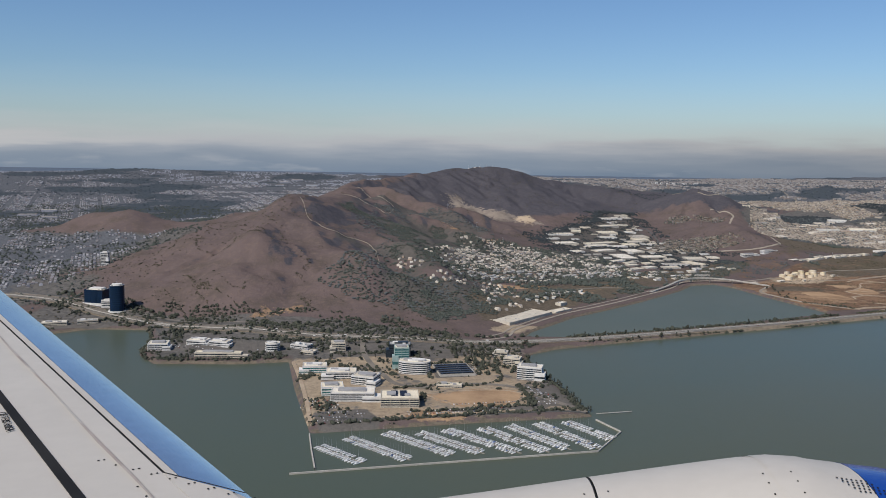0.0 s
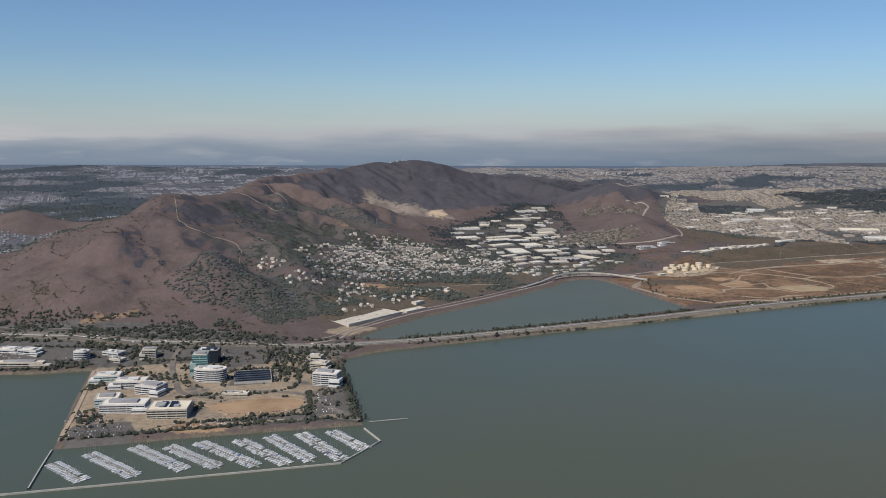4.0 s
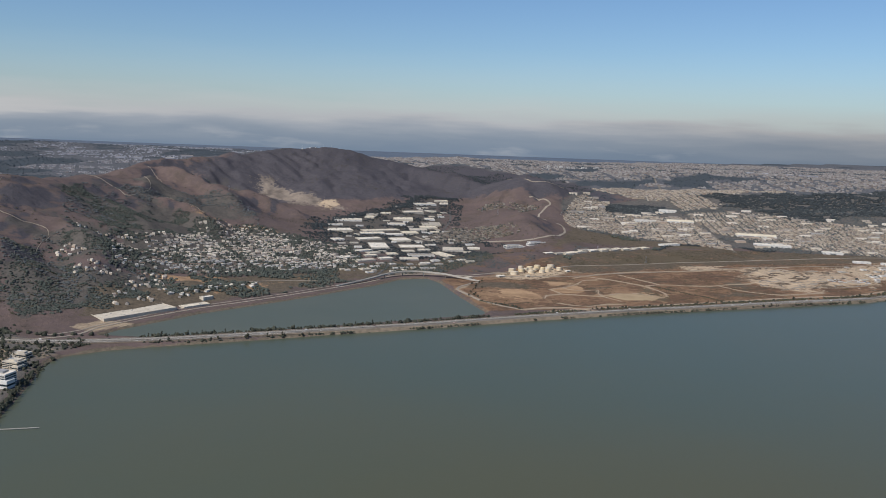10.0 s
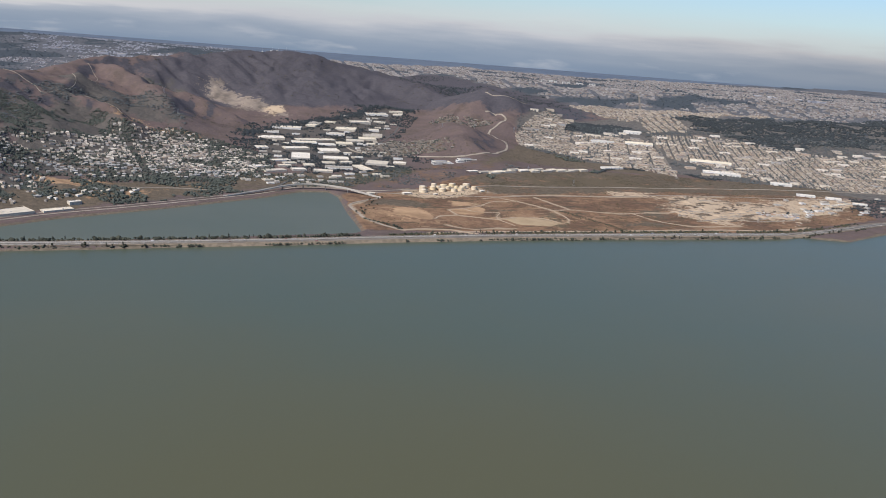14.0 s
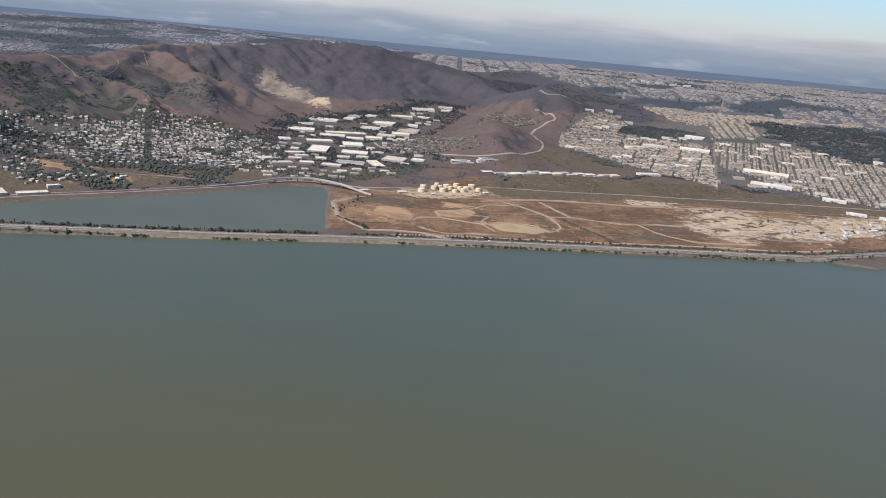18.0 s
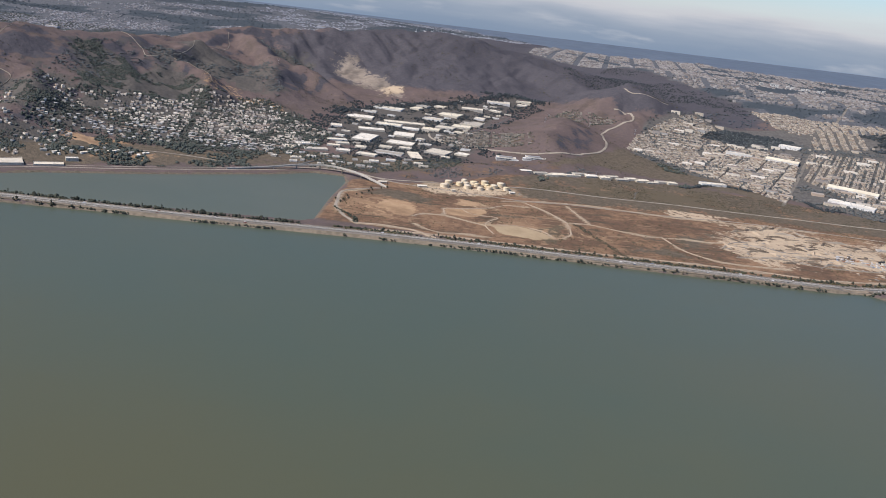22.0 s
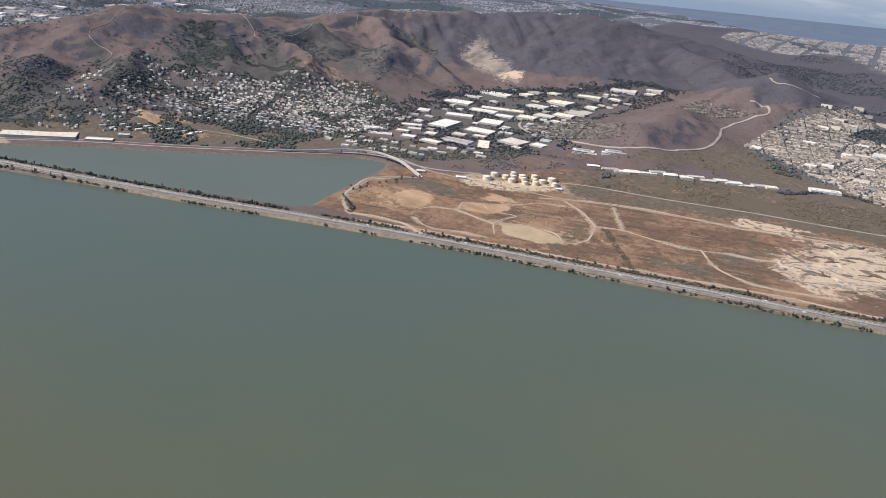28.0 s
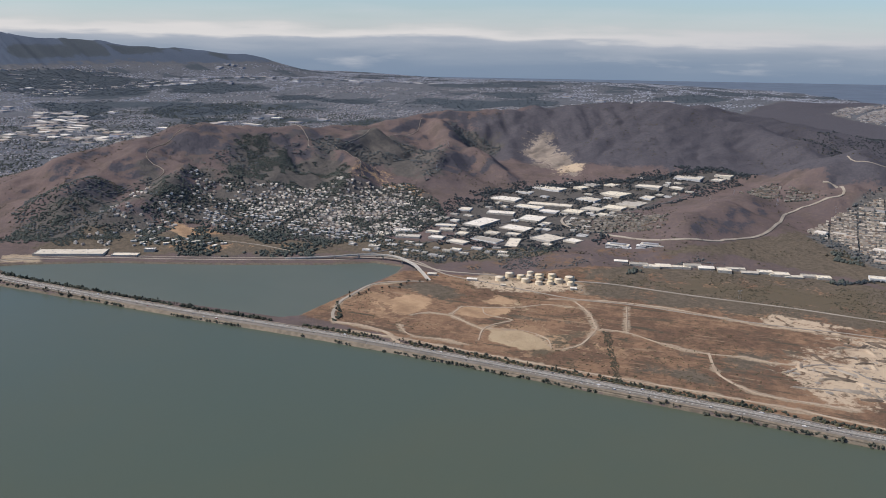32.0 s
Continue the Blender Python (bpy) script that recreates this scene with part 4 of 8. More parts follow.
Z = {
    "plain": np.maximum(soft(BAYLANDS, 10), 0.42 * soft([(300, 1040), (330, 1100), (400, 1180), (430, 1250), (560, 1260), (500, 1172), (455, 1120), (392, 1040)], 20)),
    # besides BRUSH, ground falling towards +x and everything past y 1950 is darker
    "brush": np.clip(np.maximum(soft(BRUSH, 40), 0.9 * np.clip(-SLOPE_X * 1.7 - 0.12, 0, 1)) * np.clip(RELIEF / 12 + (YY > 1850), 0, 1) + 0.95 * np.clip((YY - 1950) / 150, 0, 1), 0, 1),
    "straw": np.maximum(soft(STRAW, 6), 0.5 * soft([(480, 960), (520, 1000), (560, 1060), (520, 1060), (470, 1000)], 18)),
    "scree": 0.9 * soft(QUARRY, 26),
    "belts": np.maximum(soft(CITY_S, 60) * np.clip((0.48 - cloudy(XX + 900, YY, 170, 4)) * 7, 0, 1) * np.clip((YY - 1350) / 200, 0, 1), soft(CITY_N, 60) * np.clip((0.44 - cloudy(XX, YY, 150, 4)) * 7, 0, 1) * np.clip((YY - 2050) / 150, 0, 1)),
    "hazy_forest": soft([(-6400, 300), (-2700, 700), (-2500, 2980), (-6400, 4200)], 200) * np.clip(RELIEF / 25, 0, 1),
    "scrub": np.maximum.reduce([soft(w, 20) for w in SLOPE_WOODS] + [0.8 * soft(w, 30) for w in DARK_FLANKS] + [0.45 * soft(WOODS, 40), soft(TOWN, 20) * 0.9, soft(WOOD_N, 30), soft(WOOD_M, 25), 0.85 * soft(PARK_IND, 40), 0.75 * soft([(70, 860), (90, 905), (150, 915), (215, 985), (240, 965), (150, 850), (110, 820)], 20)] + [0.9 * soft(h, 50) for h in HOLLOWS[:3]]),
    "orange": np.maximum.reduce([0.4 * soft(SAND_A, 26), 0.5 * soft(SAND_B, 26), soft([(411, 924), (403, 948), (414, 955), (432, 958), (450, 940), (454, 909), (435, 908)], 7), soft([(469, 959), (471, 974), (484, 978), (499, 998), (510, 980), (505, 956), (489, 947), (479, 947)], 6), 0.9 * soft([(469, 992), (464, 1013), (485, 1019), (494, 1004), (479, 984)], 7), 0.5 * soft([(-208, 709), (-182, 726), (-152, 737), (-156, 704), (-186, 684)], 10), 0.5 * soft(SPUR_BARE, 14), soft([(26, 887), (63, 903), (60, 924), (107, 893), (104, 867), (67, 872)], 10), 0.45 * soft([(100, 860), (150, 925), (190, 965), (215, 975), (150, 880), (110, 840)], 12), soft(FIELD, 8), soft(FIELD_B, 6), 0.8 * soft([(60, 895), (75, 935), (98, 930), (88, 890)], 14), 0.6 * soft([(398, 862), (372, 930), (400, 960), (470, 900)], 30), 0.55 * soft([(470, 905), (540, 1010), (640, 1010), (640, 940)], 50)]),
    "weedy": np.maximum.reduce([0.9 * soft(q, 14) for q in ([(378, 991), (421, 1000), (444, 986), (456, 962), (432, 958), (402, 962), (379, 954)], [(510, 972), (556, 996), (562, 1008), (514, 986)], [(654, 977), (686, 997), (705, 994), (710, 984), (689, 966), (663, 961)], [(706, 1080), (717, 1094), (730, 1088), (728, 1074)], [(600, 1130), (700, 1190), (690, 1215), (580, 1160)], [(190, 985), (205, 1060), (300, 1115), (395, 1190), (410, 1140), (345, 1050), (262, 1004)], [(20, 730), (10, 800), (110, 935), (200, 995), (258, 1000), (180, 900), (100, 800), (52, 735)], [(500, 1240), (560, 1300), (640, 1325), (785, 1308), (785, 1322), (670, 1400), (600, 1440), (545, 1450), (530, 1380)])] + [0.68 * soft([(470, 1130), (517, 1075), (627, 1125), (756, 1190), (900, 1232), (1050, 1265), (1040, 1320), (900, 1325), (760, 1322), (640, 1310), (560, 1240), (500, 1185)], 10), 0.6 * soft([(720, 990), (760, 1010), (735, 1045), (725, 1090), (690, 1070), (660, 1010)], 20)] + [0.45 * soft([(520, 1065), (600, 1105), (700, 1140), (800, 1180), (900, 1240), (880, 1300), (760, 1310), (640, 1300), (560, 1225), (500, 1165)], 20)]),
    "green": 0.8 * soft([(520, 1130), (745, 1222), (690, 1290), (560, 1210)], 30) + 0.8 * soft([(560, 960), (575, 1000), (590, 1000), (600, 930), (590, 920)], 12),
    "urban": np.maximum.reduce([soft(VALLEY, 20), soft(CITY_N, 60), soft(CITY_S, 40), 0.35 * soft(PARK_IND, 14), 0.9 * soft(LOW_S, 10), 0.2 * soft(TOWN, 20)]) * np.clip(1.25 - RELIEF / 75, 0, 1) ** 0.5,
    "sandy": np.maximum.reduce([soft([(-130, 578), (-106, 500), (-92, 422), (-74, 424), (-90, 500), (-95, 520), (-98, 556), (-66, 570), (-72, 592)], 7), 0.62 * soft([(-84, 420), (85, 462), (60, 560), (40, 610), (-110, 590)], 12), 0.5 * soft([(10, 585), (60, 600), (64, 640), (0, 640)], 12), 0.55 * soft([(390, 1010), (400, 1060), (500, 1110), (520, 1080)], 12), 0.5 * soft(PIT, 60), 0.9 * soft([(26, 700), (50, 732), (78, 722), (52, 688)], 8)]),
    "rubble": np.maximum.reduce([0.95 * soft(PIT, 40), 0.8 * soft(END_YARD, 30), 0.8 * soft([(657, 1163), (723, 1182), (735, 1174), (664, 1142)], 6), 0.8 * soft([(100, 1574), (140, 1548), (126, 1500), (92, 1520)], 14), 0.85 * soft([(409, 1029), (482, 1095), (504, 1067), (433, 1006)], 12), 0.75 * soft([(657, 1147), (721, 1165), (728, 1146), (671, 1126)], 5)]),
    "shore": np.clip(1.05 - np.abs(WET + 1) / 3.4, 0, 1) * (WET > -40),
    "paved": np.maximum.reduce([soft(q, 5) for q in LOTS]),
}
def along_lines(lines, reach):
    d = np.full(XX.shape, 1e9)
    for line in lines:
        for (x0, y0), (x1, y1) in zip(line, line[1:]):
            dx, dy = x1 - x0, y1 - y0
            u = np.clip(((XX - x0) * dx + (YY - y0) * dy) / (dx * dx + dy * dy), 0, 1)
            d = np.minimum(d, np.hypot(XX - x0 - u * dx, YY - y0 - u * dy))
    return np.clip(1 - d / reach, 0, 1)


def belted(x, y):
    """How deep a place lies in the wooded belts of the southern city."""
    return np.maximum.reduce([inside(x, y, q) for q in SOUTH_BELTS]) + 150 * (cloudy(x, y, 110, 4) - 0.5)


Z["belts"] = np.maximum(Z["belts"], np.clip(belted(XX, YY) / 50 + 0.3, 0, 1))
Z["sandy"] = np.maximum(Z["sandy"], 0.74 * along_lines([q[1] for q in ROADS if q[0] in ("dirt_track", "bay_road", "rail_line", "frontage_road", "slip_road") and q[1][0][0] > 300], 8.0))
Z["urban"] = np.maximum(Z["urban"] * (1 - soft(BAYLANDS, 5)) * (1 - soft(SIGN_HILL, 25)), 0)
# the haze-tinted suburb tone takes over from plain urban ground with distance
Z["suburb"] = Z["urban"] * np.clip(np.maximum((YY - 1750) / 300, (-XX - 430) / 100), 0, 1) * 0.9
Z["belts"] = Z["belts"] * (1 - soft(SIGN_HILL, 25))
ny, nx = XX.shape
idx = np.arange(nx * ny).reshape(ny, nx)
quads = np.stack([idx[:-1, :-1], idx[:-1, 1:], idx[1:, 1:], idx[1:, :-1]], -1).reshape(-1, 4)
g_me = bpy.data.meshes.new("ground")
g_me.from_pydata(np.stack([XX, YY, ZZ], -1).reshape(-1, 3).tolist(), [], quads.tolist())
g_me.polygons.foreach_set("use_smooth", np.ones(len(quads), bool))
g_me.materials.append(M_GROUND)
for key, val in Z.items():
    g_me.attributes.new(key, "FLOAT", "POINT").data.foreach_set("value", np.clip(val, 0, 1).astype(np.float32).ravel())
g_me.update()
tagged(new("ground", g_me), "dry brown hills, plains and shore round the bay", "ground", kind="structure")

# far sea, lightened and greyed: the haze over it is in the colour
M_SEA = worn("hazy_sea_water", (0.105, 0.130, 0.165), (0.118, 0.142, 0.175), 0.002, 0.6, 0.01)
M_LAGOON = worn("shallow_lagoon_water", (0.090, 0.108, 0.086), (0.100, 0.114, 0.090), 0.006, 0.42, 0.03, grain=0.04)
M_LAGOON.node_tree.nodes["Principled BSDF"].inputs["Specular IOR Level"].default_value = 0.14
w_s, o_s = Soup(), Soup()
for a in range(-7, 8):
    for b in range(-6, 9):
        (o_s if b >= 4 else w_s).add([(a * 1000 - 500, b * 1000 - 500, 0), (a * 1000 + 500, b * 1000 - 500, 0), (a * 1000 + 500, b * 1000 + 500, 0), (a * 1000 - 500, b * 1000 + 500, 0)], [(0, 1, 2, 3)])
tagged(new("water", w_s.mesh("water", [M_WATER])), "calm grey-green silty bay water", "water", kind="structure")
lg_ = np.array(LAGOON, float)
lg_ = lg_ + (lg_ - lg_.mean(0)) / np.linalg.norm(lg_ - lg_.mean(0), axis=1)[:, None] * 4
tagged(new("lagoon_water", link_mesh("lagoon_water", [(*p, 0.02) for p in lg_[::-1]], [tuple(range(len(lg_)))], M_LAGOON)), "pale still water of the shallow lagoon", "water", kind="structure")
tagged(new("ocean", o_s.mesh("ocean", [M_SEA])), "deep blue-grey sea beyond the city", "water", kind="structure")


# ---- roads ----
def ribbon(name, line, width, mat, lift=0.35, label="", category="road", step=6.0, z=None, thick=0.8, kind="structure", parent=None):
    p = rounded(line, step) if len(line[0]) == 2 else rounded(line, step)
    t = np.gradient(p[:, :2], axis=0)
    t /= np.linalg.norm(t, axis=1)[:, None] + 1e-9
    nrm = np.stack([-t[:, 1], t[:, 0]], 1) * width / 2
    a, b = p[:, :2] + nrm, p[:, :2] - nrm
    if p.shape[1] == 3:
        h = p[:, 2]
    else:
        h = np.maximum.reduce([ground_z(*q.T) for q in (a, b, p[:, :2], (a + p[:, :2]) / 2, (b + p[:, :2]) / 2)])
        h = np.maximum(np.convolve(np.pad(h, 2, "edge"), np.ones(5) / 5, "valid"), h) + lift
    n = len(p)
    ha, hb = h, h
    if name in ("hill_road", "fire_road"):
        ha, hb = ground_z(*a.T) + lift + 0.3, ground_z(*b.T) + lift + 0.3
    v = [(*q, k) for q, k in zip(a, ha)] + [(*q, k) for q, k in zip(b, hb)] + [(*q, k - thick) for q, k in zip(a, ha)] + [(*q, k - thick) for q, k in zip(b, hb)]
    f = []
    for i in range(n - 1):
        f += [(n + i, n + i + 1, i + 1, i), (i, i + 1, 2 * n + i + 1, 2 * n + i), (3 * n + i, 3 * n + i + 1, n + i + 1, n + i), (2 * n + i, 2 * n + i + 1, 3 * n + i + 1, 3 * n + i)]
    ob = new(name, link_mesh(name, v, f, mat))
    if parent:
        ob.parent = parent
        return ob, np.column_stack([p[:, :2], h]), nrm
    tagged(ob, label, category, kind=kind)
    return ob, np.column_stack([p[:, :2], h]), nrm


HWY = [(-900, 900), (-600, 830), (-457, 782), (-379, 740), (-299, 705), (-206, 664), (-130, 648), (-54, 644), (20, 648), (94, 668), (140, 684), (201, 710), (322, 764), (424, 814), (520, 858), (604, 893), (682, 925), (750, 953), (833, 985), (880, 1012), (930, 1050), (1000, 1104), (1100, 1150), (1600, 1290), (2600, 1310)]


def shifted(line, d):
    p = np.array(line, float)
    t = np.gradient(p, axis=0)
    t /= np.linalg.norm(t, axis=1)[:, None]
    return (p + np.stack([-t[:, 1], t[:, 0]], 1) * d).tolist()


road_n, n_line, n_side = ribbon("highway", shifted(HWY, 3.3), 5.2, M_HWY, 0.5, "pale concrete northbound highway carriageway on the causeway")
road_s, s_line, s_side = ribbon("highway", shifted(HWY, -3.3), 5.2, M_HWY, 0.5, "pale concrete southbound highway carriageway on the causeway")
# the causeway's earth bank, sloping from both verges to the shore
bank_v, bank_f = [], []
for qa, qs in zip(*[[q for q in ln_ if 60 < q[0] < 980] for ln_ in (n_line, s_line)]):
    ax = np.array(qa[:2]) - np.array(qs[:2])
    ax /= np.linalg.norm(ax)
    mid_ = (np.array(qa[:2]) + np.array(qs[:2])) / 2
    for d, z in ((9.2, qa[2] - 3.2), (6.6, qa[2] - 0.12), (-6.6, qs[2] - 0.12), (-9.2, qs[2] - 3.4)):
        bank_v.append((*(mid_ + ax * d), z))
for i in range(len(bank_v) // 4 - 1):
    bank_f += [(4 * i + j, 4 * i + j + 1, 4 * i + j + 5, 4 * i + j + 4) for j in range(3)]
tagged(new("causeway_bank", link_mesh("causeway_bank", bank_v, bank_f, M_BANK)), "dusty earth bank under the highway along the shore", "bank", kind="structure")
for d in (0.95, 5.65, -0.95, -5.65):
    ribbon("shoulder", shifted(HWY, d), 0.75, M_ASPH, 0.54, "dark asphalt shoulder of the highway", "shoulder", thick=0.3)
for d in (2.5, 4.1, -2.5, -4.1):
    ribbon("lane_line", shifted(HWY, d), 0.16, M_PAINT, 0.53, "worn white lane line on the highway", "lane line", thick=0.1)
ribbon("median", HWY, 0.45, M_CONC, 1.1, "low concrete barrier between the carriageways", "barrier")
for d in (6.9, -6.8):
    ribbon("verge", shifted(HWY, d), 1.7, M_BANK, 0.42, "dusty gravel road verge", "verge")
for nm, line, wd, mt, lb in ROADS:
    ribbon(nm, line, wd, mt, 0.32, lb, "path" if "path" in nm else "road")

# flyover over the railway at the lagoon's head
fly = empty("flyover", pose(300, 1000, 0), "pale concrete road flyover on round piers", "bridge")
FLY = [(224, 930, 3.0), (252, 966, 5.0), (276, 998, 7.4), (304, 1016, 8.2), (338, 1014, 7.4), (362, 1006, 5.2), (386, 996, 3.0)]
lines = [[(x - 300, y - 1000, z) for x, y, z in FLY]]
ob, fl, _ = ribbon("deck", lines[0], 3.4, M_CONC, parent=fly, thick=0.9)
for s in (1, -1):
    q = np.array(lines[0])
    t = np.gradient(q[:, :2], axis=0)
    t /= np.linalg.norm(t, axis=1)[:, None]
    e = np.column_stack([q[:, :2] + s * 1.6 * np.stack([-t[:, 1], t[:, 0]], 1), q[:, 2] + 0.5])
    ribbon("parapet", e.tolist(), 0.3, M_CONC, parent=fly, thick=0.6)
pier_s = Soup()
pier_s.rings([circle(0.7, -9, 10), circle(0.7, -0.7, 10), circle(1.5, 0, 10)])
pier_me = pier_s.mesh("pier", [M_CONC], True)
for x, y, z in fl[4:-4:4]:
    part("pier", pier_me, fly, m=pose(x, y, z - 0.85))

# ---- buildings ----
def foot_rect(lx, ly):
    return [(-lx / 2, -ly / 2), (lx / 2, -ly / 2), (lx / 2, ly / 2), (-lx / 2, ly / 2)]


def foot_oval(lx, ly, n=28, p=2.6):
    return [(lx / 2 * math.copysign(abs(math.cos(a)) ** (2 / p), math.cos(a)), ly / 2 * math.copysign(abs(math.sin(a)) ** (2 / p), math.sin(a))) for a in (2 * math.pi * i / n for i in range(n))]


def prism(name, foot, z0, z1, mat, grow=0.0, top=None):
    s = Soup()
    lx = max(abs(x) for x, _ in foot)
    ly = max(abs(y) for _, y in foot)
    q = [(x * (1 + grow / lx), y * (1 + grow / ly)) for x, y in foot]
    s.rings([[(x, y, z0) for x, y in q], [(x, y, z1) for x, y in q]])
    if top:
        s.k[-1] = 1
    return s.mesh(name, [mat, top] if top else [mat])


def office(x, y, yaw, lx, ly, h, floors, wall, glass, label, oval=False, solar=False, dark_roof=False, name="office_building"):
    z = min(gz(x + a, y + b) for a in (-lx / 3, lx / 3) for b in (-ly / 3, ly / 3))
    ob = empty(name, pose(x, y, z, 0, 0, yaw), label, "building")
    foot = foot_oval(lx, ly) if oval else foot_rect(lx, ly)
    part("glazing", prism("glazing", foot, -1.5, h - 0.3, glass, -0.18), ob, "recessed strip windows")
    fh = h / floors
    band = prism("floor_band", foot, 0, fh * (0.3 if wall is M_TEALB else 0.40), wall)
    for i in range(floors):
        part("floor_band", band, ob, m=pose(0, 0, (i + 0.5) * fh + (0.04 if i == floors - 1 else 0)))
    part("plinth", prism("plinth", foot, -1.6, fh * 0.14, wall, 0.05), ob)
    deck = part("roof", prism("roof", foot, h - 0.25, h + 0.02, M_ROOFG if dark_roof else M_ROOFW, -0.5), ob, "flat roof deck")
    if not oval:
        fin = box_mesh("mullion", 0.16, 0.16, 0, h, wall)
        n = max(2, int(lx / 5.2))
        for i in range(n + 1):
            for s in (-1, 1):
                part("mullion", fin, ob, m=pose(-lx / 2 + i * lx / n, s * (ly / 2 + 0.01), 0))
    if h > 3.2 and wall is not M_BLUE and not solar:
        r_ = random.Random(int(x * 13 + y))
        pent = prism("penthouse", [(a * 0.62, b * 0.5) for a, b in foot], 0, 1.15, M_GREYWALL if r_.random() < 0.5 else wall)
        part("penthouse", pent, deck, "set-back plant storey", pose(r_.uniform(-0.1, 0.1) * lx, r_.uniform(0, 0.12) * ly, h + 0.02))
        if not oval:
            wing_ = prism("side_wing", foot_rect(lx * 0.42, ly * 0.7), -1.5, h * 0.62, wall)
            sg = r_.choice((-1, 1))
            block = part("side_wing", wing_, ob, "lower stepped wing", pose(sg * lx * 0.44, -ly * 0.28, 0))
            part("strip_window", prism("strip_window", foot_rect(lx * 0.43, ly * 0.71), h * 0.22, h * 0.36, glass), block)
    if wall is M_BLUE:
        cap = prism("cap", [(a * 0.66, b * 0.6) for a, b in foot], 0, 1.5, M_WHITE)
        part("cap", cap, deck, "white plant-room cap", pose(0, 0.1 * ly, h + 0.02))
        part("base_canopy", prism("base_canopy", [(a * 1.25, b * 1.3) for a, b in foot], -1.5, 1.4, M_WHITE), ob, "white entrance canopy round the base")
    s_ = Soup()
    gx, gy = max(abs(a) for a, _ in foot), max(abs(b) for _, b in foot)
    ins = [(a * (1 - 0.4 / gx), b * (1 - 0.4 / gy)) for a, b in foot]
    s_.rings([[(a, b, z_) for a, b in q_] for q_, z_ in ((foot, h - 0.02), (foot, h + 0.4), (ins, h + 0.4), (ins, h + 0.025))], caps=False)
    part("parapet", s_.mesh("parapet", [wall]), ob)
    unit = box_mesh("rooftop_unit", 1, 1, 0, 1, M_GREYWALL if not dark_roof else M_WHITE, bevel=0.08)
    for a, b, c, d, e in ((-0.22, 0.05, 0.25, 0.36, 1.3), (0.2, -0.1, 0.14, 0.22, 0.9), (0.05, 0.25, 0.1, 0.12, 0.7)):
        part("rooftop_unit", unit, deck, m=Matrix.Translation((a * lx, b * ly, h)) @ Matrix.Diagonal((c * lx, d * ly, e, 1)))
    if solar:
        pan = box_mesh("solar_panel", lx * 0.18, ly * 0.66, 0, 0.12, M_SOLAR)
        for a in (-0.14, 0.1):
            part("solar_panel", pan, deck, "black rooftop solar array", pose(a * lx, -0.02 * ly, h + 0.25, 6, 0, 0))
    return ob


